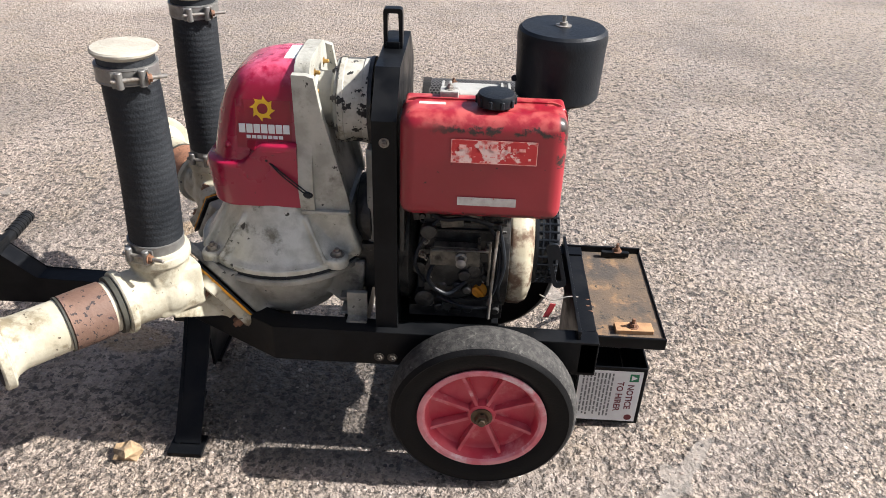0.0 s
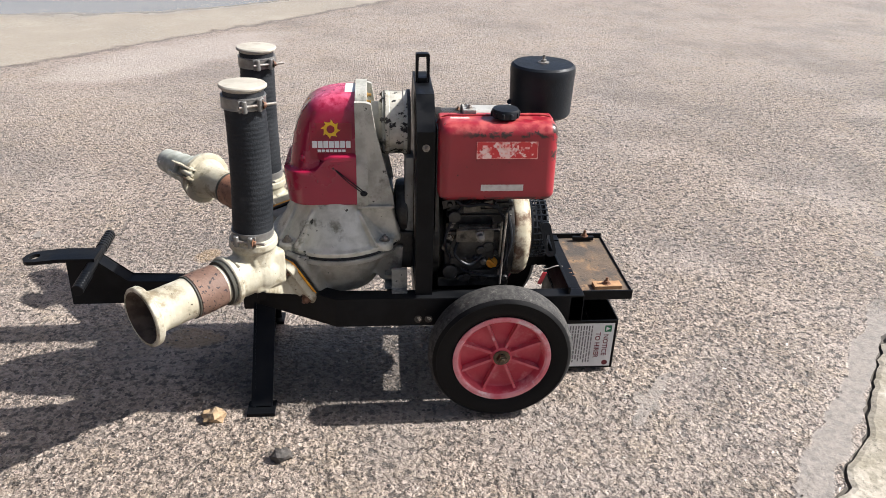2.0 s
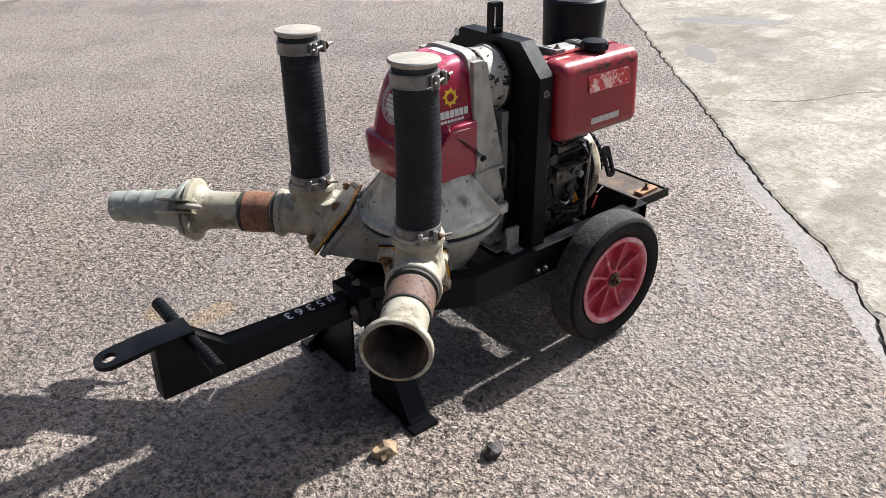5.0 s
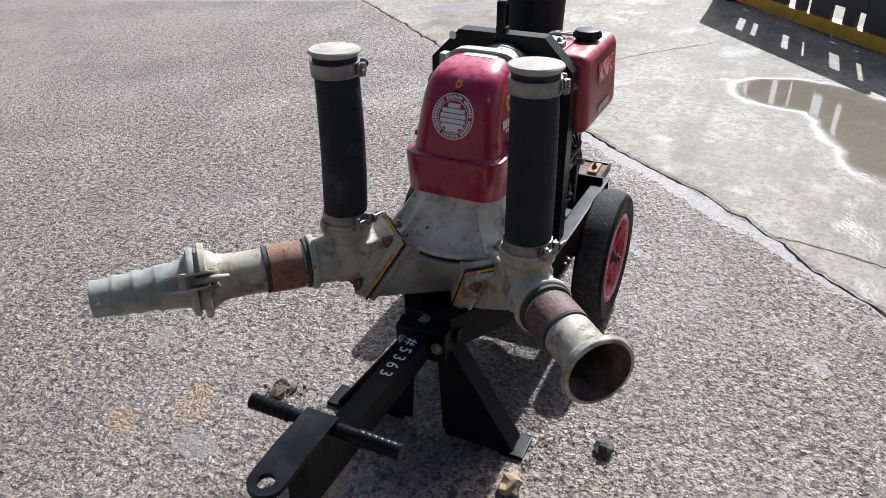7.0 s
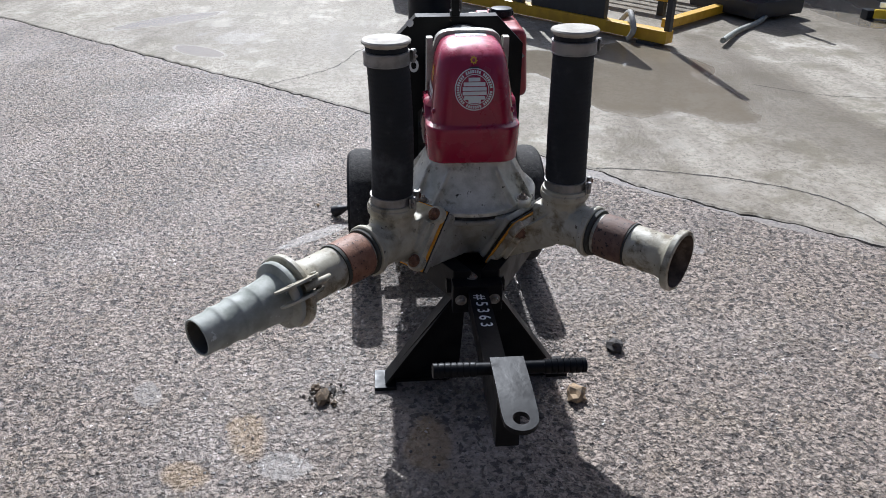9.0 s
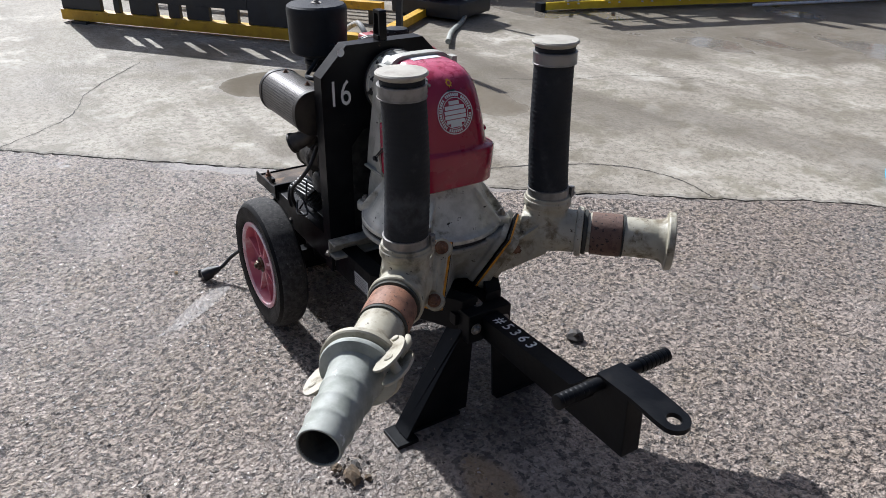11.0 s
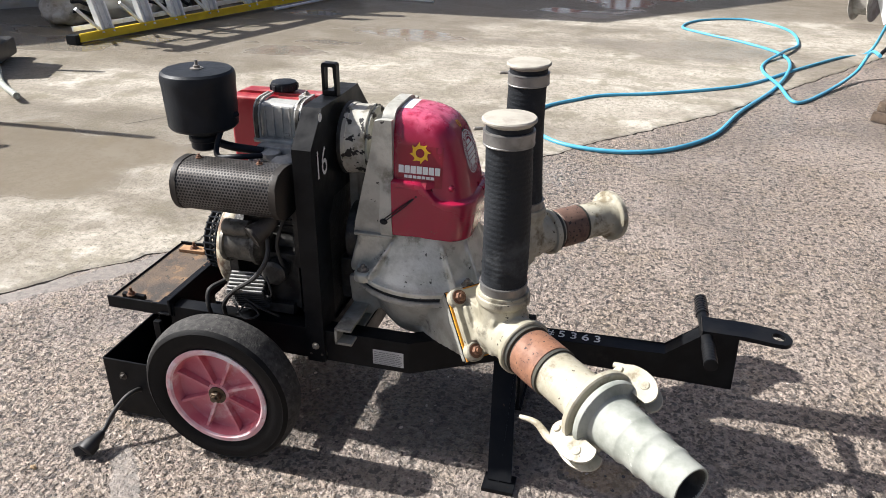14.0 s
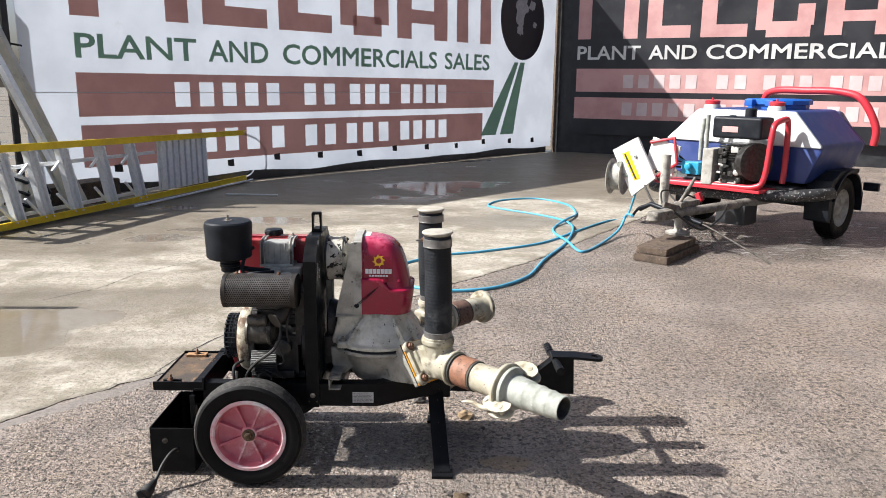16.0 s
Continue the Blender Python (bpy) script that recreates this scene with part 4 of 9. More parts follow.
def castings():
    c = Vector((-0.465, 0, 0))
    rnd = random.Random(2)
    # upper dome
    bm = bmesh.new()
    lathe(bm, [(0.168, 0), (0.192, 0.001), (0.192, 0.014), (0.178, 0.019), (0.172, 0.028), (0.152, 0.062), (0.136, 0.092), (0.124, 0.118), (0.118, 0.136)], c + Z * 0.482, Z, 64)
    extr(bm, [(-0.44, 0.602), (-0.306, 0.602), (-0.298, 0.560), (-0.282, 0.508), (-0.282, 0.486), (-0.44, 0.486)], (0, 0.108, 0), X, Z, 0.216, bev=0.012)
    for k in range(4):
        q = radians(45 + 90 * k)
        d = Vector((math.cos(q), math.sin(q), 0))
        lathe(bm, [(0.026, 0), (0.026, 0.022), (0.020, 0.027)], c + d * 0.190 + Z * 0.484, Z, 20)
        for off in (-0.034, 0.034):
            t = Vector((-d.y, d.x, 0)) * off
            extr(bm, [(0.118, 0.50), (0.196, 0.50), (0.196, 0.509), (0.128, 0.592), (0.118, 0.592)], c + t * 1.0 - Vector((-d.y, d.x, 0)) * 0.004, d, Z, -0.009)
    dome = part("pump_dome", bm, cast_dome, pump, "ribbed pale grey pump dome casting", remesh=0.0035, relax=3)
    bolts("bolt", bolt_steel, dome, [(c + Vector((math.cos(q), math.sin(q), 0)) * 0.192 + Z * 0.5105, Z) for q in (radians(45 + 90 * k) for k in range(4))], 0.011, 0.010, 0.006)
    # clamp seam and lower bowl with its two ports
    for z0, mt in ((0.4835, cast_dome), (0.4585, cast_grey)):
        bm = bmesh.new()
        lathe(bm, [(0.165, 0), (0.192, 0), (0.1945, 0.002), (0.1945, 0.011), (0.192, 0.0135), (0.165, 0.0135)], c + Z * z0, Z, 72)
        part("clamp_flange", bm, mt, pump, "machined clamp flange ring", smooth=25)
    bm = bmesh.new()
    lathe(bm, [(0.17, 0), (0.1885, 0), (0.1885, 0.0105), (0.17, 0.0105)], c + Z * 0.4725, Z, 64)
    part("diaphragm_edge", bm, rubber, pump, "dark rubber diaphragm edge")
    bm = bmesh.new()
    lathe(bm, [(0.06, 0), (0.105, 0.010), (0.135, 0.055), (0.155, 0.105), (0.164, 0.135), (0.180, 0.142), (0.180, 0.155), (0.17, 0.156)], c + Z * 0.316, Z, 64)
    for s, lean, dd, zc in ((1, 37, 0.585, 0.445), (-1, -30, 0.515, 0.410)):
        n = Vector((-0.707, 0.707 * s, 0))
        t = Vector((-0.707, -0.707 * s, 0))
        cc = n * dd + t * 0.343 + Z * zc
        nn = (n * math.cos(radians(lean)) + Z * math.sin(radians(lean)))
        start = c + n * 0.06 + Z * 0.40
        u, v, _ = frame_of(nn)
        a = [bm.verts.new(start + (t * sx * 0.085 + Z * sy * 0.062)) for sx, sy in ((1, 1), (-1, 1), (-1, -1), (1, -1))]
        vv = nn.cross(t)
        b = [bm.verts.new(cc - nn * 0.016 + t * sx * 0.078 + vv * sy * 0.078 * (1 if vv.z > 0 else -1)) for sx, sy in ((1, 1), (-1, 1), (-1, -1), (1, -1))]
        bm.faces.new(a)
        bm.faces.new(b)
        for j in range(4):
            bm.faces.new((a[j], a[(j + 1) % 4], b[(j + 1) % 4], b[j]))
        box(bm, cc - nn * 0.017, (0.168, 0.168, 0.018), basis(t, vv, nn))
    for sx, sy in ((0.165, -1), (0.165, 1)):
        extr(bm, [(0.03, 0.47), (0.19, 0.47), (0.185, 0.40), (0.165, 0.36), (0.13, 0.36), (0.10, 0.39)], c + Y * (0.10 * sy), X, Z, 0.02 * sy)
    part("pump_bowl", bm, cast_grey, pump, "weathered grey lower pump bowl casting", remesh=0.0038, relax=3)
    bm = bmesh.new()
    # cross channel under the pump, open ends
    for z0, z1, x0, x1 in ((0.385, 0.392, -0.330, -0.285), (0.345, 0.352, -0.330, -0.285), (0.345, 0.392, -0.292, -0.285)):
        box(bm, ((x0 + x1) / 2, 0.055, (z0 + z1) / 2), (x1 - x0, 0.366, z1 - z0), bev=0.001, seg=1)
    part("cross_channel", bm, cast_grey, pump, "grey steel cross channel with open end")
    bm = bmesh.new()
    box(bm, (-0.288, -0.145, 0.385), (0.045, 0.012, 0.075), bev=0.002)
    box(bm, (-0.288, -0.157, 0.355), (0.045, 0.030, 0.010), bev=0.002)
    part("mounting_foot", bm, cast_grey, pump)


LEVELS = [(0.612, -0.588, 0.1175, 0.046), (0.618, -0.595, 0.1205, 0.048), (0.66, -0.600, 0.1230, 0.050), (0.700, -0.604, 0.1245, 0.052), (0.7095, -0.603, 0.1240, 0.052), (0.7125, -0.600, 0.1215, 0.052),
          (0.7145, -0.590, 0.1105, 0.050), (0.720, -0.587, 0.1085, 0.050), (0.74, -0.584, 0.1065, 0.050), (0.77, -0.578, 0.1035, 0.050), (0.806, -0.570, 0.0995, 0.050), (0.841, -0.557, 0.0955, 0.048), (0.864, -0.544, 0.0910, 0.046),
          (0.880, -0.531, 0.0860, 0.044), (0.892, -0.514, 0.0800, 0.042), (0.901, -0.493, 0.0720, 0.040), (0.907, -0.468, 0.0610, 0.034), (0.910, -0.443, 0.046, 0.026), (0.9115, -0.42, 0.024, 0.012)]


def cover_shell():
    bm = bmesh.new()
    xr = -0.404
    rings = []
    for k, (z, xf, hw, rc) in enumerate(LEVELS):
        rc = min(rc, hw * 0.95, (xr - xf) * 0.9)
        pl = [(xr + (xf + rc - xr) * q / 8, -hw) for q in range(8)]
        pl += [(xf + rc - rc * math.sin(q), -hw + rc - rc * math.cos(q)) for q in (radians(11.25 * j) for j in range(9))]
        pl += [(xf, (-hw + rc) + (2 * hw - 2 * rc) * q / 4) for q in range(1, 4)]
        pl += [(xf + rc - rc * math.cos(q), hw - rc + rc * math.sin(q)) for q in (radians(11.25 * j) for j in range(9))]
        pl += [(xr + (xf + rc - xr) * (8 - q) / 8, hw) for q in range(1, 9)]
        ring = []
        for x, y in pl:
            zz = z
            if 3 <= k <= 7:          # the ledge steps up towards the back
                s = min(1.0, max(0.0, (x + 0.520) / 0.045))
                zz += 0.042 * s * s * (3 - 2 * s) * (1.0 if k < 7 else 0.9)
            ring.append(bm.verts.new((x, y, zz)))
        rings.append(ring)
    for r0, r1 in zip(rings, rings[1:]):
        n = len(r0)
        for j in range(n - 1):
            bm.faces.new((r0[j], r0[j + 1], r1[j + 1], r1[j]))
        bm.faces.new((r0[-1], r0[0], r1[0], r1[-1]))
    bm.faces.new(rings[-1])
    bm.faces.new(rings[0][::-1])
    bmesh.ops.recalc_face_normals(bm, faces=bm.faces)
    return bm


def drape(bm, tree, way, lift=0.0009):
    way = Vector(way).normalized()
    for v in bm.verts:
        hit, nrm, _, _ = tree.ray_cast(v.co - way * 0.3, way)
        if hit:
            v.co = hit - way * lift
    return bm


def sun_logo(bm, o, u, v, r):
    """Toothed ring."""
    n = 8
    o, u, v = Vector(o), Vector(u).normalized(), Vector(v).normalized()
    for k in range(n):
        q0, q1 = 2 * math.pi * k / n, 2 * math.pi * (k + 1) / n
        qm = q0 + (q1 - q0) * 0.5
        pts = [(0.42 * r, q0), (0.72 * r, q0), (r * 1.02, q0 + (q1 - q0) * 0.1), (0.76 * r, qm), (0.72 * r, q1), (0.42 * r, q1), (0.42 * r, qm)]
        vs = [bm.verts.new(o + u * (a * math.cos(q)) + v * (a * math.sin(q))) for a, q in pts]
        bm.faces.new(vs)


def cover():
    bm = cover_shell()
    tree = BVHTree.FromBMesh(bm)
    ob = part("pump_cover", bm, cover_red, pump, "glossy crimson moulded pump cover with faded top and painted pink sheen", smooth=50)
    for s in (-1, 1):
        u = Vector((-s * -1.0, 0, 0)) if s < 0 else Vector((-1.0, 0, 0))
        way = Vector((0, -s, 0))
        bm = bmesh.new()
        o = Vector((-0.470, 0.2 * s, 0.822))
        w, h = 0.056, 0.060
        for a in range(6):
            for b in range(6):
                q = [(-w + 2 * w * (a + i) / 6, -h + 0.0 + 2 * h * 0.82 * (b + j) / 6) for i, j in ((0, 0), (1, 0), (1, 1), (0, 1))]
                bm.faces.new([bm.verts.new(o + u * x + Z * (y - 0.02)) for x, y in q])
        part("logo_panel", drape(bm, tree, way, 0.0007), red_print, ob)
        bm = bmesh.new()
        sun_logo(bm, o + Z * 0.002, u, Z, 0.0255)
        part("sun_mark", drape(bm, tree, way, 0.0024), yellow_print, ob, "yellow toothed ring mark")
        bm = bmesh.new()
        # two rows of blocks in place of the maker's name
        for k in range(7):
            x0 = -0.052 + k * 0.0149
            bm.faces.new([bm.verts.new(o + u * x + Z * z) for x, z in ((x0, -0.048), (x0 + 0.0128, -0.048), (x0 + 0.0128, -0.0295), (x0, -0.0295))])
            x0 = -0.038 + k * 0.0109
            bm.faces.new([bm.verts.new(o + u * x + Z * z) for x, z in ((x0, -0.0595), (x0 + 0.0088, -0.0595), (x0 + 0.0088, -0.0525), (x0, -0.0525))])
        part("name_print", drape(bm, tree, way, 0.0026), white_print, ob, "rows of white printed blocks")
        # wire latch
        bm = bmesh.new()
        a, b = Vector((-0.466, 0.113 * s, 0.722)), Vector((-0.385, 0.122 * s, 0.652))
        for off in (-0.0035, 0.0035):
            tube(bm, spline([a + Vector((0, 0.008 * s, 0)), a.lerp(b, 0.4) + Vector((0, 0.013 * s, off)), b + Vector((0, 0.008 * s, off))], 5), 0.0015, 6)
        lathe(bm, [(0.011, 0), (0.011, 0.006), (0.006, 0.008), (0.006, 0.013)], b, (0, s, 0), 14)
        rod(bm, a - Vector((0, 0.004 * s, 0)), a + Vector((0, 0.012 * s, 0)), 0.0035, 10)
        part("wire_latch", bm, black_plastic, ob, "black wire latch")
    # round label on the front
    way = Vector((1, 0, 0))
    o = Vector((-0.9, 0, 0.806))
    def ring(bm, r0, r1, n=40):
        vs = [[bm.verts.new(o + Y * (0.9 * r * math.cos(q)) + Z * (0.9 * r * math.sin(q))) for q in (2 * math.pi * k / n for k in range(n))] for r in (r0, r1)]
        for k in range(n):
            bm.faces.new((vs[0][k], vs[0][(k + 1) % n], vs[1][(k + 1) % n], vs[1][k]))
    bm = bmesh.new()
    ring(bm, 0.054, 0.057)
    ring(bm, 0.0395, 0.0415)
    for k in range(46):
        q = 2 * math.pi * k / 46
        if k % 8 == 7:
            continue
        d, t = Y * math.cos(q) + Z * math.sin(q), Z * math.cos(q) - Y * math.sin(q)
        bm.faces.new([bm.verts.new(o + d * a + t * b) for a, b in ((0.0395, -0.0020), (0.0465, -0.0020), (0.0465, 0.0020), (0.0395, 0.0020))])
    for z0, hw in ((0.024, 0.015), (0.013, 0.028), (0.002, 0.031), (-0.009, 0.031), (-0.020, 0.027), (-0.029, 0.016)):
        for a in range(4):
            y0, y1 = -hw + 2 * hw * a / 4, -hw + 2 * hw * (a + 1) / 4
            bm.faces.new([bm.verts.new(o + Y * y + Z * z) for y, z in ((y0, z0 - 0.004), (y1, z0 - 0.004), (y1, z0 + 0.005), (y0, z0 + 0.005))])
    part("round_label", drape(bm, tree, way, 0.0010), white_print, ob, "round white printed approval label")
    bm = bmesh.new()
    sun_logo(bm, (-0.9, 0, 0.874), Y, Z, 0.010)
    part("sun_mark", drape(bm, tree, way, 0.0012), yellow_print, ob)
    bm = bmesh.new()
    for a in range(4):
        y0 = -0.012 + 0.006 * a
        bm.faces.new([bm.verts.new(Vector((-0.9, y, z))) for y, z in ((y0, 0.856), (y0 + 0.006, 0.856), (y0 + 0.006, 0.860), (y0, 0.860))])
    part("small_print", drape(bm, tree, way, 0.0012), black_print, ob)
    # bleached strip on the top edge
    bm = bmesh.new()
    for a in range(8):
        for b in range(2):
            x0, y0 = -0.432 + 0.013 * b, -0.046 + 0.0105 * a
            bm.faces.new([bm.verts.new(Vector((x, y, 1.2))) for x, y in ((x0, y0), (x0 + 0.013, y0), (x0 + 0.013, y0 + 0.0105), (x0, y0 + 0.0105))])
    part("worn_strip", drape(bm, tree, (0, 0, -1), 0.0009), white_print, ob, "white sticker strip on top")
    # lip under the ledge, and the two pegs
    bm = bmesh.new()
    lathe(bm, [(0.008, 0), (0.0075, 0.006), (0.004, 0.009), (0.001, 0.0095)], (-0.548, -0.100, 0.745), -Y, 14)
    part("cover_peg", bm, cover_red, ob)
    bm = bmesh.new()
    lathe(bm, [(0.008, 0), (0.0075, 0.006), (0.004, 0.009), (0.001, 0.0095)], (-0.548, 0.100, 0.745), Y, 14)
    part("cover_peg", bm, cover_red, ob)
    # arched back frame of the cover
    bm = bmesh.new()
    arch = [(-0.119, 0.604), (0.119, 0.604)] + [(hw + 0.007, z) for z, _, hw, _ in LEVELS[2:] if not 0.69 < z < 0.73] + [(-hw - 0.007, z) for z, _, hw, _ in LEVELS[:1:-1] if not 0.69 < z < 0.73]
    arch = [(a, b + (0.008 if b > 0.885 else 0.0)) for a, b in arch]
    extr(bm, arch, (-0.404, 0, 0), Y, Z, 0.030)
    for s in (-1, 1):
        extr(bm, [(-0.405, 0.600), (-0.300, 0.600), (-0.306, 0.640), (-0.352, 0.83), (-0.362, 0.895), (-0.378, 0.90), (-0.405, 0.90)], (0, 0.112 * s, 0), X, Z, 0.016 * s)
    extr(bm, [(-0.38, 0.60), (-0.31, 0.60), (-0.36, 0.80), (-0.38, 0.80)], (0, -0.10, 0), X, Z, -0.20)
    box(bm, (-0.354, 0, 0.605), (0.102, 0.246, 0.008), bev=0.003)
    part("bearing_bracket", bm, bracket_grey, pump, "grey cast bearing bracket behind the cover", smooth=30)


def stack(cx0, cy0, z0, cx1, cy1, z1, s, bow):
    p0, p1 = Vector((cx0, cy0, z0)), Vector((cx1, cy1, z1))
    bm = bmesh.new()
    n = 150
    pts, rr = [], []
    for k in range(n + 1):
        t = k / n
        pts.append(p0.lerp(p1, t) + Vector((bow[0], bow[1], 0)) * math.sin(math.pi * t))
        ribs = 0.00034 * math.sin(2 * math.pi * t * 31 + 1.5 * math.sin(9 * t)) if 0.10 < t < 0.9 else 0.0
        rr.append(0.0505 + ribs + 0.0016 * math.sin(3.0 * t + 1))
    tube(bm, pts, rr, 40)
    hose = part("hose_stub", bm, rubber, pump, "upright black ribbed rubber hose stub")
    d = (p1 - p0).normalized()
    bm = bmesh.new()
    lathe(bm, [(0.048, 0), (0.050, 0.001), (0.0545, 0.006), (0.0575, 0.008), (0.0578, 0.012), (0.055, 0.0150), (0.03, 0.0162), (0.001, 0.0165)], p1 - d * 0.004, d, 44)
    part("end_cap", bm, cap_grey, hose, "weathered pale grey end cap")
    for t, ang in ((0.925, -62), (0.048, -105)):
        bm = bmesh.new()
        q = p0.lerp(p1, t)
        lathe(bm, [(0.0525, -0.0155), (0.0545, -0.0150), (0.0550, -0.0125), (0.0540, -0.0115), (0.0540, 0.0115), (0.0550, 0.0125), (0.0545, 0.0150), (0.0525, 0.0155)], q, d, 44)
        cl = part("hose_clamp", bm, stainless, hose, "stainless bolt clamp")
        a = radians(ang)
        o = Vector((math.cos(a), math.sin(a), 0))
        tt = Vector((-o.y, o.x, 0))
        for off in (-0.019, 0.019):
            bm = bmesh.new()
            rod(bm, q + o * 0.0605 + tt * off - Z * 0.0150, q + o * 0.0605 + tt * off + Z * 0.0150, 0.0066, 14)
            box(bm, q + o * 0.0545 + tt * (off * 1.25), (0.004, 0.016, 0.029), basis(o, tt, Z), bev=0.001, seg=1)
            part("trunnion", bm, stainless, cl)
        bm = bmesh.new()
        rod(bm, q + o * 0.061 - tt * 0.034, q + o * 0.061 + tt * 0.060, 0.0038, 10)
        part("clamp_bolt", bm, bolt_steel, cl)
        bm = bmesh.new()
        hexbolt(bm, q + o * 0.061 + tt * 0.027, tt, 0.0072, 0.008, stud=0)
        part("clamp_nut", bm, rust_bolt, cl)


def valve(s, C, dd, zc, lean, mat, pz, name):
    """Tilted valve chest: gasket plate, cast body with an upright and a sideways branch."""
    n = Vector((-0.707, 0.707 * s, 0))
    t = Vector((-0.707, -0.707 * s, 0))
    nn = (n * math.cos(radians(lean)) + Z * math.sin(radians(lean))).normalized()
    vv = nn.cross(t)
    if vv.z < 0:
        vv = -vv
    R = basis(t, vv, t.cross(vv))
    cc = n * dd + t * 0.343 + Z * zc
    C = Vector(C)
    bm = bmesh.new()
    box(bm, cc + nn * 0.016, (0.160, 0.160, 0.020), R)
    mid = C + Z * (pz - C.z)
    # hull-like blend from the plate to the branch
    a = [bm.verts.new(cc + nn * 0.02 + t * sx * 0.052 + vv * sy * 0.070) for sx, sy in ((1, 1), (-1, 1), (-1, -1), (1, -1))]
    b = [bm.verts.new(mid + n * 0.012 + t * sx * 0.052 + Z * (sy * 0.052)) for sx, sy in ((1, 1), (-1, 1), (-1, -1), (1, -1))]
    bm.faces.new(a)
    bm.faces.new(b)
    for j in range(4):
        bm.faces.new((a[j], a[(j + 1) % 4], b[(j + 1) % 4], b[j]))
    box(bm, mid - n * 0.012 + Z * 0.004, (0.104, 0.104, 0.100), basis(t, n, t.cross(n)), bev=0.010)
    bmesh.ops.create_uvsphere(bm, u_segments=24, v_segments=16, radius=0.064, matrix=Matrix.Translation(mid))
    lathe(bm, [(0.058, 0), (0.056, 0.05), (0.057, C.z - pz - 0.020), (0.063, C.z - pz - 0.014), (0.063, C.z - pz + 0.004), (0.050, C.z - pz + 0.006)], mid, Z, 40)
    for sx in (-1, 1):
        box(bm, cc + nn * 0.030 + t * (0.060 * sx), (0.012, 0.086, 0.022), R, bev=0.003)
    lathe(bm, [(0.060, 0), (0.057, 0.085), (0.062, 0.088), (0.062, 0.100), (0.052, 0.102)], mid, n, 40)
    body = part("valve_chest", bm, mat, pump, name, remesh=0.0030, relax=3)
    bm = bmesh.new()
    box(bm, cc + nn * 0.0165, (0.163, 0.163, 0.020), R, bev=0.004)
    for sx, sy in ((1, 1), (-1, 1), (-1, -1), (1, -1)):
        lathe(bm, [(0.0235, 0.006), (0.0245, 0.008), (0.0240, 0.026), (0.020, 0.0285)], cc + t * sx * 0.066 + vv * sy * 0.066, nn, 20)
    part("flange_plate", bm, mat, body, smooth=30)
    bm = bmesh.new()
    lathe(bm, [(0.058, 0.082), (0.0655, 0.084), (0.0675, 0.088), (0.0675, 0.097), (0.065, 0.100), (0.055, 0.101)], mid, n, 44, caps=False)
    part("branch_ring", bm, mat, body, smooth=30)
    bm = bmesh.new()
    lathe(bm, [(0.052, -0.004), (0.0600, -0.002), (0.0605, 0.006), (0.0585, 0.012), (0.052, 0.013)], Vector((C.x, C.y, C.z)), Z, 44, caps=False)
    part("branch_ring", bm, mat, body, smooth=30)
    bm = bmesh.new()
    box(bm, cc + nn * 0.0042, (0.171, 0.171, 0.0052), R)
    part("gasket", bm, gasket_orange, body, "orange gasket sheet")
    bm = bmesh.new()
    box(bm, cc - nn * 0.0008, (0.174, 0.174, 0.0040), R)
    part("gasket", bm, rubber, body, "black gasket sheet")
    bolts("flange_bolt", rust_bolt, body, [(cc + nn * 0.0285 + t * sx * 0.066 + vv * sy * 0.066, nn) for sx, sy in ((1, 1), (-1, 1), (-1, -1), (1, -1))], 0.012, 0.012, 0.006)
    return body, mid, n, t


def outlet_bell(mid, n):
    bm = bmesh.new()
    lathe(bm, [(0.044, 0.10), (0.058, 0.1), (0.0615, 0.104), (0.0605, 0.112), (0.05, 0.113)], mid, n, 44, caps=False)
    pipe = part("seal_ring", bm, dark_ring, pump)
    bm = bmesh.new()
    lathe(bm, [(0.05, 0.112), (0.053, 0.114), (0.053, 0.29), (0.0545, 0.298), (0.058, 0.308), (0.064, 0.315), (0.0745, 0.318), (0.0768, 0.321), (0.0768, 0.334), (0.075, 0.3365), (0.068, 0.3375), (0.063, 0.326),
               (0.055, 0.305), (0.050, 0.290), (0.049, 0.112)], mid, n, 48, caps=False)
    lathe(bm, [(0.049, 0.20), (0.001, 0.20)], mid, n, 48, caps=False)
    inlet = part("inlet_pipe", bm, cream, pump, "cream inlet pipe with a flanged open mouth", smooth=28)
    bm = bmesh.new()
    lathe(bm, [(0.053, 0.122), (0.0565, 0.124), (0.0575, 0.160), (0.0565, 0.202), (0.053, 0.204)], mid, n, 44, caps=False)
    part("rubber_sleeve", bm, rust_band, inlet, "rust brown speckled sleeve")
    bm = bmesh.new()
    lathe(bm, [(0.053, 0.204), (0.0568, 0.2045), (0.0568, 0.2085), (0.053, 0.209)], mid, n, 44, caps=False)
    part("sleeve_edge", bm, dark_ring, inlet)
    bm = bmesh.new()
    lathe(bm, [(0.0670, 0.3378), (0.0622, 0.3264), (0.0543, 0.3055), (0.0492, 0.2905), (0.0482, 0.203), (0.001, 0.203)], mid, n, 44, caps=False)
    part("bore_rust", bm, surface("rusty_bore", (0.105, 0.078, 0.058), (0.055, 0.040, 0.030), 0.75, scale=30, grime=(0.16, 0.125, 0.095), grime_scale=24, grime_lo=0.56, spec=0.25), inlet)


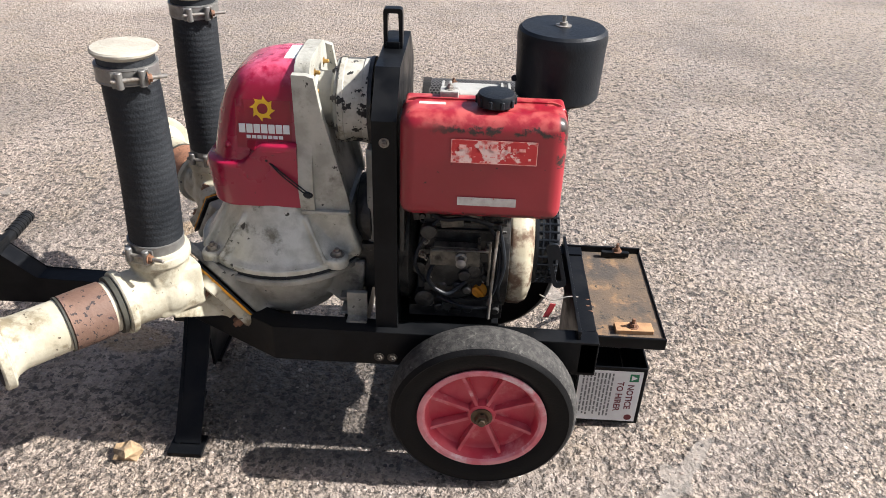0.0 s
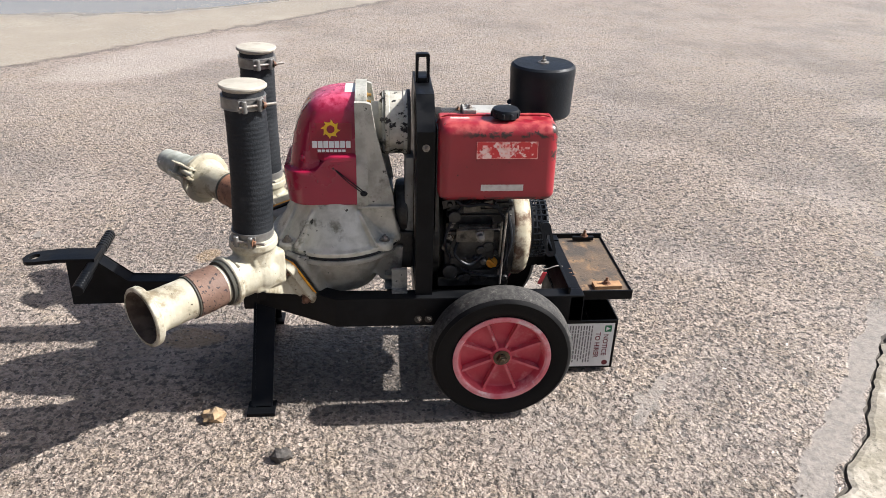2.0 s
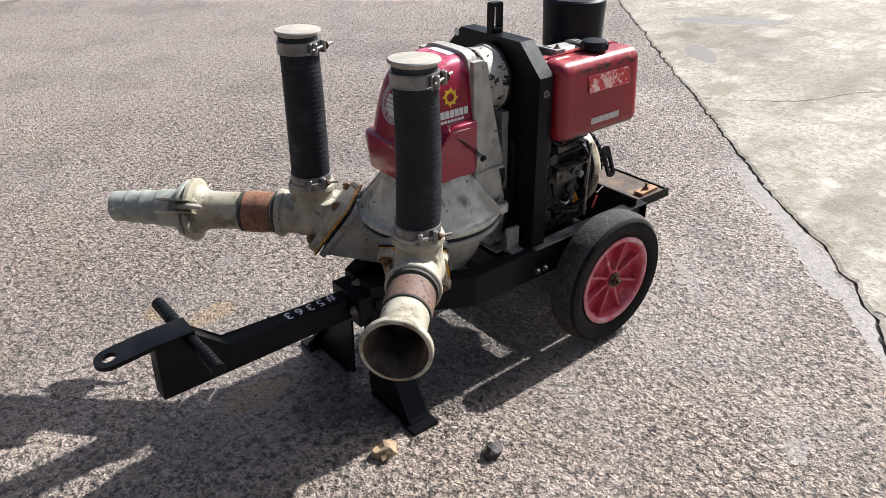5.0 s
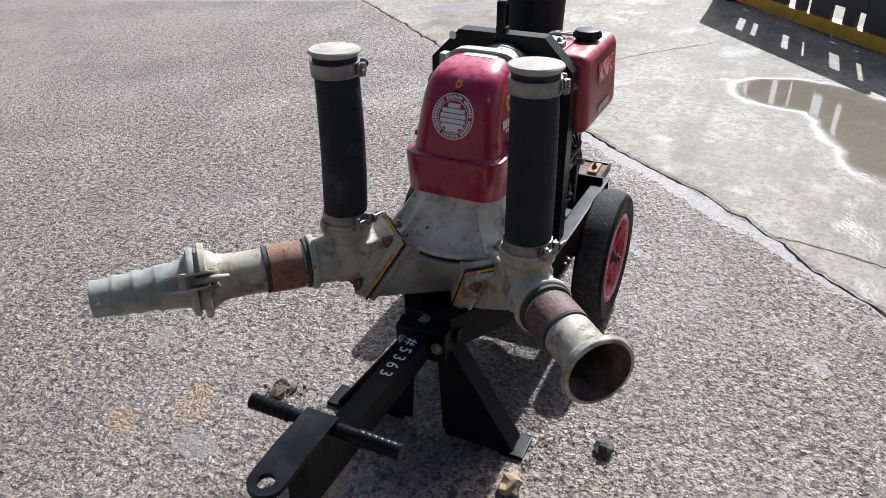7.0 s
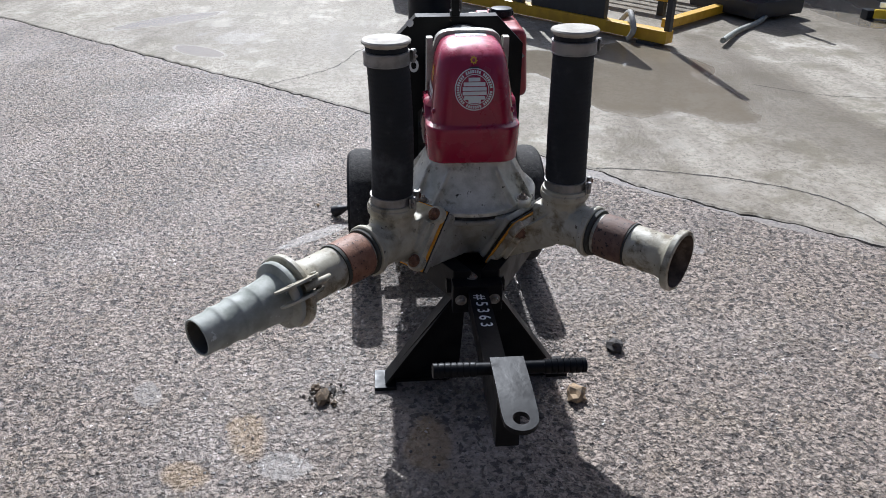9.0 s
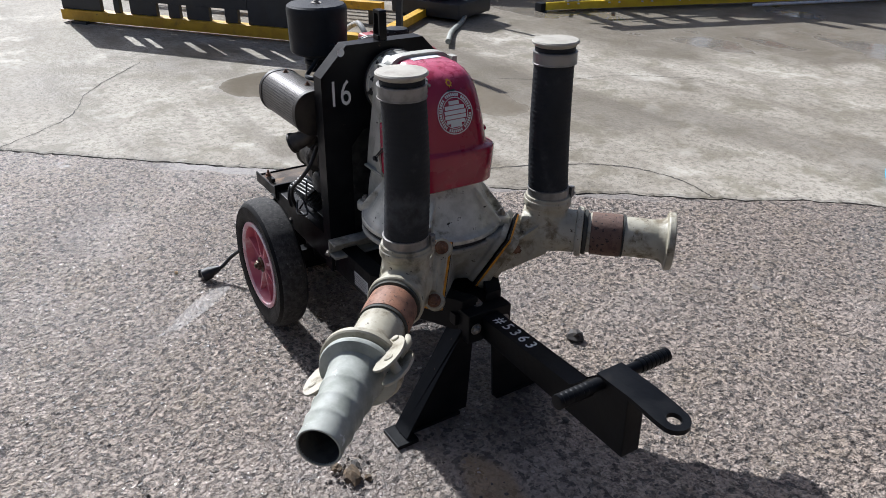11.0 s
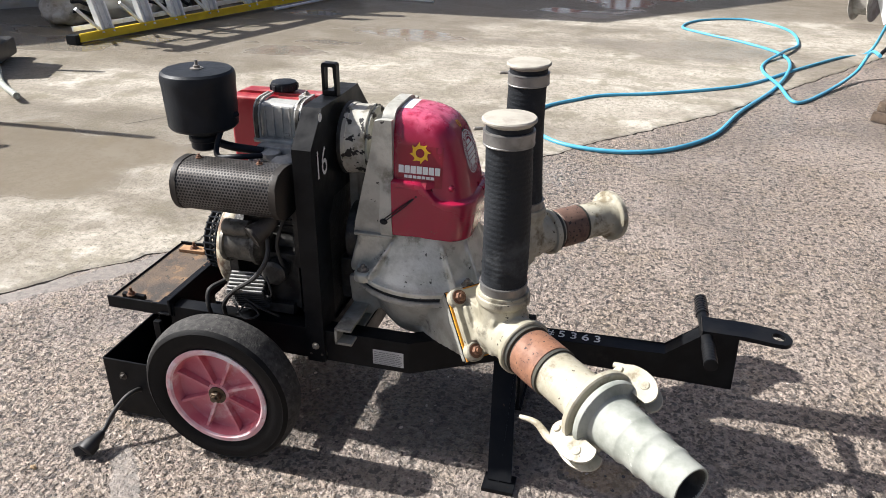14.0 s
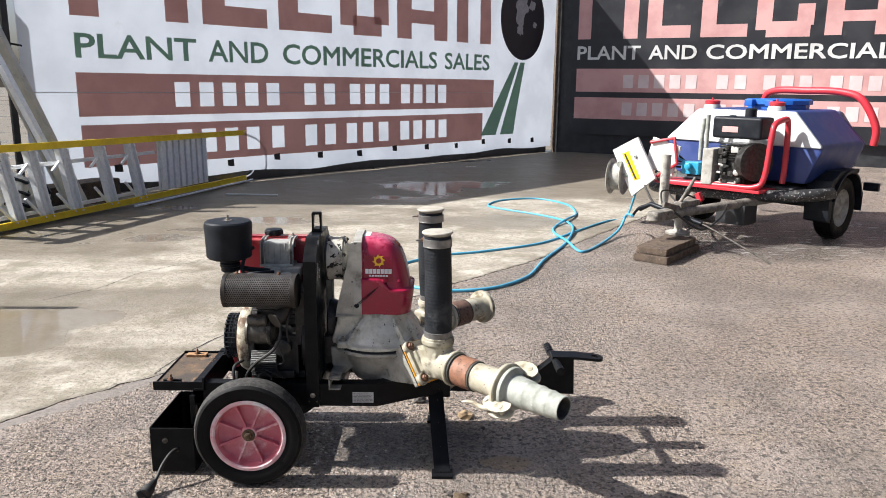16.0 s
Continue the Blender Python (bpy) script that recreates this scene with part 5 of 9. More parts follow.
def tail_coupling(mid, n, t):
    bm = bmesh.new()
    lathe(bm, [(0.044, 0.10), (0.058, 0.1), (0.0615, 0.104), (0.0605, 0.110), (0.05, 0.111)], mid, n, 44, caps=False)
    part("seal_ring", bm, dark_ring, pump)
    bm = bmesh.new()
    lathe(bm, [(0.05, 0.11), (0.053, 0.111), (0.053, 0.275), (0.0545, 0.300), (0.058, 0.314), (0.066, 0.324), (0.0695, 0.330), (0.0700, 0.336), (0.084, 0.337), (0.0885, 0.340), (0.0890, 0.351), (0.086, 0.354), (0.070, 0.355), (0.068, 0.363), (0.05, 0.363)], mid, n, 48)
    out = part("outlet_pipe", bm, cream, pump, "cream outlet pipe flared to a lever coupling")
    bm = bmesh.new()
    lathe(bm, [(0.053, 0.116), (0.0575, 0.118), (0.0585, 0.155), (0.0575, 0.196), (0.053, 0.198)], mid, n, 44, caps=False)
    part("rubber_sleeve", bm, surface("orange_brown_sleeve", (0.25, 0.118, 0.066), (0.170, 0.078, 0.046), 0.6, 0.75, scale=30, grime=(0.13, 0.062, 0.042), grime_scale=26, grime_lo=0.53,
                                      chips=(0.035, 0.022, 0.018), chip_scale=120, chip_lo=0.615, grain=0.6), out, "orange brown rubber sleeve")
    bm = bmesh.new()
    lathe(bm, [(0.053, 0.198), (0.0572, 0.1985), (0.0572, 0.207), (0.053, 0.2075)], mid, n, 44, caps=False)
    part("sleeve_edge", bm, dark_ring, out)
    bm = bmesh.new()
    lathe(bm, [(0.05, 0.362), (0.076, 0.3625), (0.081, 0.365), (0.082, 0.371), (0.080, 0.377), (0.072, 0.380), (0.0605, 0.384), (0.0575, 0.392), (0.0545, 0.415), (0.0525, 0.440), (0.0535, 0.447), (0.0525, 0.452), (0.0490, 0.460), (0.0485, 0.485),
               (0.0505, 0.494), (0.0495, 0.500), (0.0462, 0.508), (0.0458, 0.530), (0.0475, 0.539), (0.0465, 0.545), (0.0436, 0.552), (0.0430, 0.588), (0.0415, 0.592), (0.0385, 0.592), (0.0375, 0.585), (0.0375, 0.46)], mid, n, 48, caps=False)
    lathe(bm, [(0.0376, 0.47), (0.001, 0.47)], mid, n, 40, caps=False)
    tail = part("hose_tail", bm, galvanised, pump, "galvanised ribbed hose tail")
    bm = bmesh.new()
    lathe(bm, [(0.0383, 0.590), (0.0370, 0.583), (0.0370, 0.472)], mid, n, 40, caps=False)
    part("bore", bm, surface("stained_bore", (0.09, 0.085, 0.07), (0.05, 0.045, 0.04), 0.7, scale=30), tail)
    # lever clamps
    for s in (1, -1):
        d = (t * (0.86 * s) + Z * (0.5 * s)).normalized()
        k = n.cross(d)
        o = mid + n * 0.352 + d * 0.083
        bm = bmesh.new()
        # two half-moon cheeks on a pivot block
        for sgn in (-1, 1):
            poly = [(0.058 * math.cos(q) + 0.012, 0.036 * math.sin(q) + 0.004) for q in (radians(a) for a in range(-30, 216, 12))]
            extr(bm, poly, o + n * 0.006 - d * 0.004 + k * (0.017 * sgn - 0.0028), n, d, 0.0056 if n.cross(d).dot(k) > 0 else -0.0056, bev=0.0015)
        rod(bm, o - n * 0.028 + d * 0.004 - k * 0.024, o - n * 0.028 + d * 0.004 + k * 0.024, 0.0085, 14)
        rod(bm, o + n * 0.040 + d * 0.010 - k * 0.022, o + n * 0.040 + d * 0.010 + k * 0.022, 0.010, 14)
        if s < 0:
            pts = spline([o + n * 0.01 + d * 0.01, o - n * 0.035 + d * 0.026, o - n * 0.085 + d * 0.022, o - n * 0.125 + d * 0.036], 6)
            tube(bm, pts, [0.012 - 0.0075 * j / (len(pts) - 1) for j in range(len(pts))], 12)
        else:
            pts = spline([o + n * 0.01 + d * 0.008, o - n * 0.03 + d * 0.020, o - n * 0.06 + d * 0.012], 6)
            tube(bm, pts, [0.011 - 0.005 * j / (len(pts) - 1) for j in range(len(pts))], 12)
        part("coupling_lever", bm, cream, out, "cream cast coupling lever")


rails(); drawbar(); stand(); gantry(); adapter(); castings(); cover()
C_N, C_F = (-0.676, -0.231, 0.566), (-0.7035, 0.2215, 0.552)
body_n, mid_n, dir_n, tan_n = valve(-1, C_N, 0.515, 0.410, -30, cream, 0.476, "cream painted valve chest casting")
body_f, mid_f, dir_f, tan_f = valve(1, C_F, 0.585, 0.445, 37, cream_dirty, 0.457, "dirty cream valve chest casting")
outlet_bell(mid_n, dir_n)
tail_coupling(mid_f, dir_f, tan_f)
stack(*C_N, -0.667, -0.2235, 0.970, -1, (0.006, 0.0))
stack(*C_F, -0.6985, 0.2240, 0.958, 1, (-0.002, -0.007))


# ---- engine ----
def fuel_tank():
    bm = bmesh.new()
    box(bm, (-0.031, -0.1675, 0.7635), (0.314, 0.095, 0.207), bev=0.030, seg=5)
    box(bm, (-0.031, -0.1105, 0.7635), (0.308, 0.055, 0.201), bev=0.009, seg=3)
    for v in bm.verts:      # the top front slopes and the ends are fuller at the bottom
        if v.co.y < -0.14 and v.co.z > 0.78:
            v.co.y += 0.16 * (v.co.z - 0.78)
        if v.co.z > 0.80:
            v.co.z += 0.008 * math.cos((v.co.x + 0.031) * 8)
    tank = part("fuel_tank", bm, tank_red, pump, "red enamel fuel tank with scuffed black edges", smooth=50)
    # pressed seam round the tank
    bm = bmesh.new()
    seam = rrect(0.322, 0.216, 0.034, 6, (-0.031, 0.766))
    inn = rrect(0.308, 0.202, 0.030, 6, (-0.031, 0.766))
    extr(bm, seam, (0, -0.122, 0), X, Z, 0.005, hole=inn)
    part("tank_seam", bm, tank_red, tank)
    bm = bmesh.new()
    lathe(bm, [(0.020, 0), (0.020, 0.012)], (-0.011, -0.150, 0.868), Z, 24)
    cap_prof = [(0.024, 0), (0.0345, 0.001), (0.036, 0.006), (0.036, 0.018), (0.033, 0.023), (0.02, 0.025), (0.001, 0.025)]
    lathe(bm, cap_prof, (-0.011, -0.150, 0.8755), Z, 30)
    for k in range(10):
        q = 2 * math.pi * k / 10
        box(bm, (-0.011 + 0.036 * math.cos(q), -0.150 + 0.036 * math.sin(q), 0.885), (0.006, 0.008, 0.015), turn(0, 0, math.degrees(q)), bev=0.0015, seg=1)
    part("tank_cap", bm, black_plastic, tank, "black plastic screw cap")
    for cx in (-0.100,):
        bm = bmesh.new()
        box(bm, (cx, -0.098, 0.874), (0.036, 0.030, 0.016), bev=0.003)
        box(bm, (cx, -0.086, 0.857), (0.030, 0.008, 0.040), bev=0.002)
        clip = part("tank_bracket", bm, engine_alloy, tank)
        bm = bmesh.new()
        hexbolt(bm, (cx, -0.098, 0.882), Z, 0.007, 0.007)
        part("bolt", bm, bolt_steel, clip)
    # decals on the front
    o, u, v = Vector((-0.030, -0.2152, 0.763)), X, Z
    bm = bmesh.new()
    bars(bm, [(-0.045, 0.068, -0.070, 0.018)], o, u, v, 0.0012)
    part("label_strip", bm, surface("blank_label", (0.60, 0.58, 0.54), (0.50, 0.46, 0.43), 0.6, scale=60, chips=(0.42, 0.05, 0.04), chip_scale=60, chip_lo=0.66), tank, "blank white label strip")
    rnd = random.Random(8)
    bm = bmesh.new()
    v2 = Vector((0, 0.16, 1)).normalized()
    o2 = Vector((-0.030, -0.2152, 0.78))
    bars(bm, [(-0.060, 0.100, 0.003, 0.045)], o2, u, v2, 0.0014)
    scraps = surface("torn_decal_film", (0.62, 0.44, 0.40), (0.56, 0.30, 0.26), 0.5, 0.6, scale=60, grime=(0.44, 0.05, 0.045), grime_scale=46, grime_lo=0.47,
                     chips=(0.40, 0.022, 0.022), chip_scale=30, chip_lo=0.50, grain=0.0)
    part("torn_decal", bm, scraps, tank, "torn remains of a white decal")
    bm = bmesh.new()
    x0 = -0.054
    while x0 < 0.088:      # what is left of the printing
        w = rnd.uniform(0.004, 0.013)
        if rnd.random() < 0.75:
            bars(bm, [(x0, x0 + w, 0.027 + rnd.uniform(0, 0.004), rnd.uniform(0.004, 0.014))], o2, u, v2, 0.0020)
        if rnd.random() < 0.5:
            bars(bm, [(x0, x0 + w * 0.8, 0.012 + rnd.uniform(0, 0.004), rnd.uniform(0.002, 0.005))], o2, u, v2, 0.0020)
        x0 += w + rnd.uniform(0.002, 0.006)
    bars(bm, [(-0.060, 0.100, 0.0465, 0.0014), (-0.060, 0.100, 0.003, 0.0012), (-0.060, -0.0588, 0.003, 0.045), (0.0988, 0.100, 0.003, 0.045)], o2, u, v2, 0.0020)
    part("decal_print", bm, pink_print, tank)
    bm = bmesh.new()
    bars(bm, [(-0.125, -0.075, 0.0, 0.026)], (-0.03, -0.168, 0.8680), X, Vector((0, 1, 0.10)), 0.0016)
    part("label_patch", bm, surface("faded_sticker", (0.62, 0.50, 0.46), (0.56, 0.36, 0.32), 0.5, scale=40, grain=0.0), tank, "faded white sticker")
    return tank


def engine():
    # crankcase and cylinder
    bm = bmesh.new()
    box(bm, (-0.065, -0.005, 0.455), (0.185, 0.215, 0.195), bev=0.012)
    box(bm, (-0.07, 0.0, 0.362), (0.21, 0.24, 0.03), bev=0.004)
    box(bm, (-0.06, -0.02, 0.605), (0.17, 0.18, 0.12), bev=0.01)
    lathe(bm, [(0.06, 0), (0.066, 0.004), (0.066, 0.012), (0.03, 0.018)], (-0.075, -0.113, 0.47), -Y, 24)
    blk = part("engine_block", bm, engine_dark, pump, "oily dark diesel engine block")
    for k in range(6):
        bm = bmesh.new()
        box(bm, (-0.06, -0.02, 0.575 + 0.018 * k), (0.185, 0.195, 0.006), bev=0.001, seg=1)
        part("cooling_fin", bm, engine_dark, blk)
    # small fittings on the tank side
    rnd = random.Random(12)
    bolts("bolt", bolt_steel, blk, [((rnd.uniform(-0.15, 0.02), -0.1135, rnd.uniform(0.38, 0.56)), -Y, rnd.uniform(0.004, 0.008)) for k in range(16)], 0.006, 0.010)
    rnd = random.Random(31)
    for k in range(34):
        bm = bmesh.new()
        p = Vector((rnd.uniform(-0.155, 0.022), -0.112 - rnd.uniform(0.0, 0.012), rnd.uniform(0.365, 0.655)))
        if k % 3 == 0:
            r = rnd.uniform(0.007, 0.018)
            h = rnd.uniform(0.008, 0.026)
            lathe(bm, [(r * 0.9, 0), (r, 0.002), (r, h), (r * 0.7, h + 0.003)], p, -Y, 14)
        else:
            box(bm, p, (rnd.uniform(0.012, 0.05), rnd.uniform(0.010, 0.03), rnd.uniform(0.008, 0.03)), turn(rnd.uniform(-8, 8), rnd.uniform(-20, 20), 0), bev=0.003)
        part("casting_boss", bm, dull_metal if k % 7 == 0 else engine_dark, blk)
    for pts in ([(-0.150, -0.125, 0.655), (-0.11, -0.145, 0.62), (-0.05, -0.15, 0.625), (0.0, -0.13, 0.60)], [(-0.12, -0.13, 0.50), (-0.13, -0.155, 0.47), (-0.09, -0.16, 0.44), (-0.05, -0.14, 0.46)],
                [(0.015, -0.13, 0.60), (0.03, -0.15, 0.52), (0.02, -0.145, 0.45), (0.03, -0.12, 0.40)]):
        bm = bmesh.new()
        tube(bm, spline(pts, 6), 0.0048, 8)
        part("fuel_pipe", bm, black_plastic, blk)
    bm = bmesh.new()
    box(bm, (-0.075, -0.150, 0.530), (0.105, 0.006, 0.042), bev=0.001)
    box(bm, (-0.075, -0.140, 0.552), (0.090, 0.022, 0.005), bev=0.001)
    box(bm, (-0.025, -0.135, 0.535), (0.006, 0.035, 0.055), bev=0.001)
    rod(bm, (-0.125, -0.158, 0.548), (-0.005, -0.158, 0.552), 0.003, 8)
    rod(bm, (-0.002, -0.150, 0.46), (-0.002, -0.158, 0.575), 0.003, 8)
    rod(bm, (-0.005, -0.158, 0.552), (-0.005, -0.13, 0.552), 0.007, 8)
    part("throttle_bracket", bm, dull_metal, blk, "dull metal throttle bracket")
    bm = bmesh.new()
    lathe(bm, [(0.012, 0), (0.013, 0.012), (0.009, 0.014), (0.009, 0.03), (0.011, 0.032), (0.004, 0.036)], (-0.062, -0.153, 0.535), -Y, 14)
    part("throttle_knob", bm, stainless, blk)
    bm = bmesh.new()
    lathe(bm, [(0.012, 0), (0.017, 0.004), (0.017, 0.012), (0.01, 0.015)], (-0.020, -0.115, 0.425), (0.2, -1, 0.3), 18)
    box(bm, (-0.018, -0.130, 0.430), (0.007, 0.012, 0.034), turn(0, -40, 0), bev=0.001)
    part("oil_dipstick", bm, surface("orange_plastic", (0.75, 0.30, 0.01), None, 0.4, grain=0.0), blk, "orange oil dipstick cap")
    bm = bmesh.new()
    lathe(bm, [(0.020, 0), (0.022, 0.004), (0.022, 0.03), (0.015, 0.034)], (-0.14, -0.10, 0.40), -Y, 18)
    lathe(bm, [(0.014, 0), (0.016, 0.003), (0.016, 0.02), (0.006, 0.03)], (-0.10, -0.105, 0.44), -Y, 16)
    box(bm, (-0.115, -0.122, 0.435), (0.05, 0.014, 0.02), bev=0.002)
    box(bm, (-0.04, -0.12, 0.395), (0.08, 0.022, 0.02), bev=0.002)
    part("injector_pump", bm, engine_dark, blk)
    bm = bmesh.new()
    for pts in ([(-0.14, -0.12, 0.44), (-0.16, -0.15, 0.52), (-0.12, -0.13, 0.60), (-0.06, -0.12, 0.64)], [(-0.03, -0.12, 0.40), (0.01, -0.15, 0.44), (0.02, -0.14, 0.54), (-0.02, -0.12, 0.62)],
                [(-0.11, -0.13, 0.41), (-0.05, -0.15, 0.40), (0.0, -0.13, 0.385)]):
        tube(bm, spline(pts, 6), 0.004, 8)
    part("fuel_pipe", bm, black_plastic, blk)
    bm = bmesh.new()
    rod(bm, (0.004, -0.152, 0.37), (0.012, -0.150, 0.60), 0.0035, 8)
    part("vertical_link", bm, bolt_steel, blk)
    # fan shroud and starter grille at the flywheel end
    bm = bmesh.new()
    lathe(bm, [(0.10, -0.004), (0.137, 0.0), (0.142, 0.006), (0.142, 0.030), (0.132, 0.046), (0.110, 0.054), (0.088, 0.056)], (0.042, 0.0, 0.482), X, 56)
    shroud = part("fan_shroud", bm, shroud_paint, pump, "cream fan shroud streaked with rust")
    bm = bmesh.new()
    lathe(bm, [(0.140, -0.004), (0.148, -0.002), (0.148, 0.022), (0.140, 0.024)], (0.018, 0.0, 0.482), X, 48)
    part("shroud_rim", bm, engine_dark, shroud)
    bm = bmesh.new()
    lathe(bm, [(0.090, 0), (0.093, 0.004), (0.093, 0.010)], (0.097, 0.0, 0.482), X, 40)
    lathe(bm, [(0.082, 0.044), (0.090, 0.050), (0.086, 0.056), (0.078, 0.052)], (0.097, 0.0, 0.482), X, 40, caps=False)
    for k in range(30):
        q = 2 * math.pi * k / 30
        d = Vector((0, math.cos(q), math.sin(q)))
        p = Vector((0, 0.0, 0.482)) + d * 0.089
        rod(bm, p + X * 0.105, p + X * 0.152, 0.0028, 6, 0.0005)
    for h in (0.020, 0.034):
        lathe(bm, [(0.0875, h - 0.0018), (0.091, h - 0.0018), (0.091, h + 0.0018), (0.0875, h + 0.0018)], (0.097, 0.0, 0.482), X, 40, caps=False)
    for k in range(-6, 7):
        w = math.sqrt(max(0.0, 0.082 ** 2 - (0.013 * k) ** 2))
        box(bm, (0.150, 0.013 * k, 0.482), (0.003, 0.004, 2 * w), bev=0)
        box(bm, (0.149, 0.0, 0.482 + 0.013 * k), (0.003, 2 * w, 0.004), bev=0)
    part("starter_grille", bm, black_plastic, shroud, "black slotted recoil starter grille")
    bm = bmesh.new()
    lathe(bm, [(0.07, 0), (0.07, 0.03)], (0.10, 0.0, 0.482), X, 32)
    part("fan_core", bm, engine_dark, shroud)
    # recoil handle
    bm = bmesh.new()
    extr(bm, rrect(0.030, 0.105, 0.012, 4), (0.146, -0.115, 0.495), Vector((0.9, 0, 0.25)).normalized(), Vector((0.25, -0.15, -0.95)).normalized(), 0.010, hole=rrect(0.012, 0.055, 0.004, 3, (0, 0.012)))
    part("pull_handle", bm, black_plastic, pump, "black recoil pull handle")
    bm = bmesh.new()
    tube(bm, spline([(0.12, -0.09, 0.40), (0.155, -0.07, 0.372), (0.19, -0.06, 0.377), (0.215, -0.05, 0.37)], 5), 0.0016, 6)
    part("tag_wire", bm, bolt_steel, pump)
    bm = bmesh.new()
    box(bm, (0.150, -0.068, 0.340), (0.016, 0.002, 0.045), turn(10, 15, 20), bev=0.0006, seg=1)
    part("tag", bm, tag_red, pump, "small red plastic tag")
    # rocker cover under two cast straps that hold the tank
    bm = bmesh.new()
    box(bm, (-0.048, -0.056, 0.824), (0.108, 0.062, 0.096), bev=0.014, seg=3)
    box(bm, (-0.048, -0.050, 0.775), (0.136, 0.086, 0.012), bev=0.004)
    rocker = part("rocker_cover", bm, engine_alloy, pump, "ribbed alloy rocker cover")
    for xx in (-0.082, -0.060, -0.036, -0.012):
        bm = bmesh.new()
        box(bm, (xx, -0.027, 0.823), (0.0045, 0.012, 0.084), bev=0.0018)
        part("rib", bm, engine_alloy, rocker)
    bm = bmesh.new()
    box(bm, (-0.066, -0.0235, 0.792), (0.022, 0.004, 0.008), bev=0.001, seg=1)
    part("casting_mark", bm, engine_alloy, rocker)
    arch = [(-0.014, 0.775), (-0.014, 0.842), (-0.021, 0.862), (-0.036, 0.876), (-0.056, 0.881), (-0.108, 0.881), (-0.108, 0.875), (-0.057, 0.874), (-0.040, 0.869), (-0.028, 0.858), (-0.022, 0.840), (-0.022, 0.775)]
    for xx in (-0.114, -0.100, 0.002, 0.016):
        bm = bmesh.new()
        extr(bm, arch, (xx - 0.0025, 0, 0), Y, Z, 0.005, bev=0.001)
        part("tank_strap", bm, engine_alloy, rocker, "pale cast strap edge")
    for xx in (-0.107, 0.009):
        bm = bmesh.new()
        extr(bm, [(y + 0.004, z - 0.004) if y > -0.05 else (y, z - 0.002) for y, z in arch], (xx - 0.0045, 0, 0), Y, Z, 0.009)
        part("tank_strap", bm, dull_metal, rocker)
    bm = bmesh.new()
    box(bm, (-0.075, -0.030, 0.752), (0.150, 0.10, 0.040), bev=0.008)
    part("rocker_flange", bm, engine_alloy, rocker)
    bm = bmesh.new()
    lathe(bm, [(0.026, 0), (0.030, 0.004), (0.030, 0.012), (0.022, 0.018), (0.012, 0.020)], (-0.095, 0.062, 0.742), Z, 22)
    part("oil_cap", bm, engine_alloy, rocker, "round alloy cap")
    bm = bmesh.new()
    box(bm, (-0.06, 0.0, 0.695), (0.16, 0.15, 0.08), bev=0.012)
    lathe(bm, [(0.022, 0), (0.026, 0.01), (0.026, 0.018), (0.012, 0.024)], (-0.05, 0.035, 0.745), Z, 18)
    lathe(bm, [(0.018, 0), (0.020, 0.01), (0.012, 0.018)], (-0.10, 0.03, 0.74), Z, 18)
    for k in range(5):
        hexbolt(bm, (-0.12 + 0.03 * k, 0.055, 0.738), Z, 0.006, 0.007)
    part("cylinder_head", bm, engine_alloy, pump, "oily alloy cylinder head")
    # air filter canister
    bm = bmesh.new()
    lathe(bm, [(0.06, 0), (0.083, 0.002), (0.0875, 0.008), (0.0905, 0.10), (0.0915, 0.118), (0.0922, 0.120), (0.0922, 0.132), (0.0900, 0.141), (0.084, 0.1465), (0.05, 0.1475), (0.001, 0.148)], (0.122, 0.052, 0.822), Z, 56)
    can = part("air_filter", bm, black_plastic, pump, "black drum air filter housing", smooth=30)
    bm = bmesh.new()
    lathe(bm, [(0.0165, 0), (0.0165, 0.0015), (0.008, 0.002), (0.008, 0.008), (0.004, 0.009), (0.004, 0.021)], (0.122, 0.052, 0.970), Z, 12)
    part("wing_nut", bm, bolt_steel, can)
    bm = bmesh.new()
    lathe(bm, [(0.032, 0), (0.036, 0.004), (0.036, 0.02), (0.040, 0.024), (0.040, 0.034), (0.036, 0.038), (0.043, 0.045), (0.043, 0.056)], (0.118, 0.062, 0.768), Z, 30)
    box(bm, (0.165, 0.05, 0.812), (0.02, 0.03, 0.012), bev=0.003)
    part("filter_neck", bm, black_plastic, can)
    bm = bmesh.new()
    tube(bm, spline([(0.10, 0.055, 0.785), (0.05, 0.055, 0.775), (0.0, 0.045, 0.768), (-0.03, 0.035, 0.762)], 6), 0.011, 14)
    part("intake_duct", bm, black_plastic, can)
    bm = bmesh.new()
    tube(bm, spline([(0.030, 0.04, 0.86), (0.048, 0.07, 0.845), (0.060, 0.10, 0.80), (0.045, 0.13, 0.775), (-0.01, 0.14, 0.782), (-0.06, 0.10, 0.776)], 8), 0.007, 10)
    part("breather_hose", bm, black_plastic, pump, "black breather hose")
    # perforated silencer guard
    m, nt, bs, co = base_nodes("perforated_guard")
    sx = nt.nodes.new("ShaderNodeSeparateXYZ")
    link(nt, co, sx.inputs[0])
    ang = mth(nt, "ARCTAN2", mth(nt, "SUBTRACT", sx.outputs[1], 0.195), mth(nt, "SUBTRACT", sx.outputs[2], 0.728))
    uu = mth(nt, "MULTIPLY", sx.outputs[0], 1 / 0.0082)
    ww = mth(nt, "MULTIPLY", ang, 0.062 / 0.0071)
    row = mth(nt, "FLOOR", ww)
    uu = mth(nt, "ADD", uu, mth(nt, "MULTIPLY", mth(nt, "MODULO", mth(nt, "ABSOLUTE", row), 2.0), 0.5))
    du = mth(nt, "SUBTRACT", mth(nt, "FRACT", uu), 0.5)
    dw = mth(nt, "SUBTRACT", mth(nt, "FRACT", ww), 0.5)
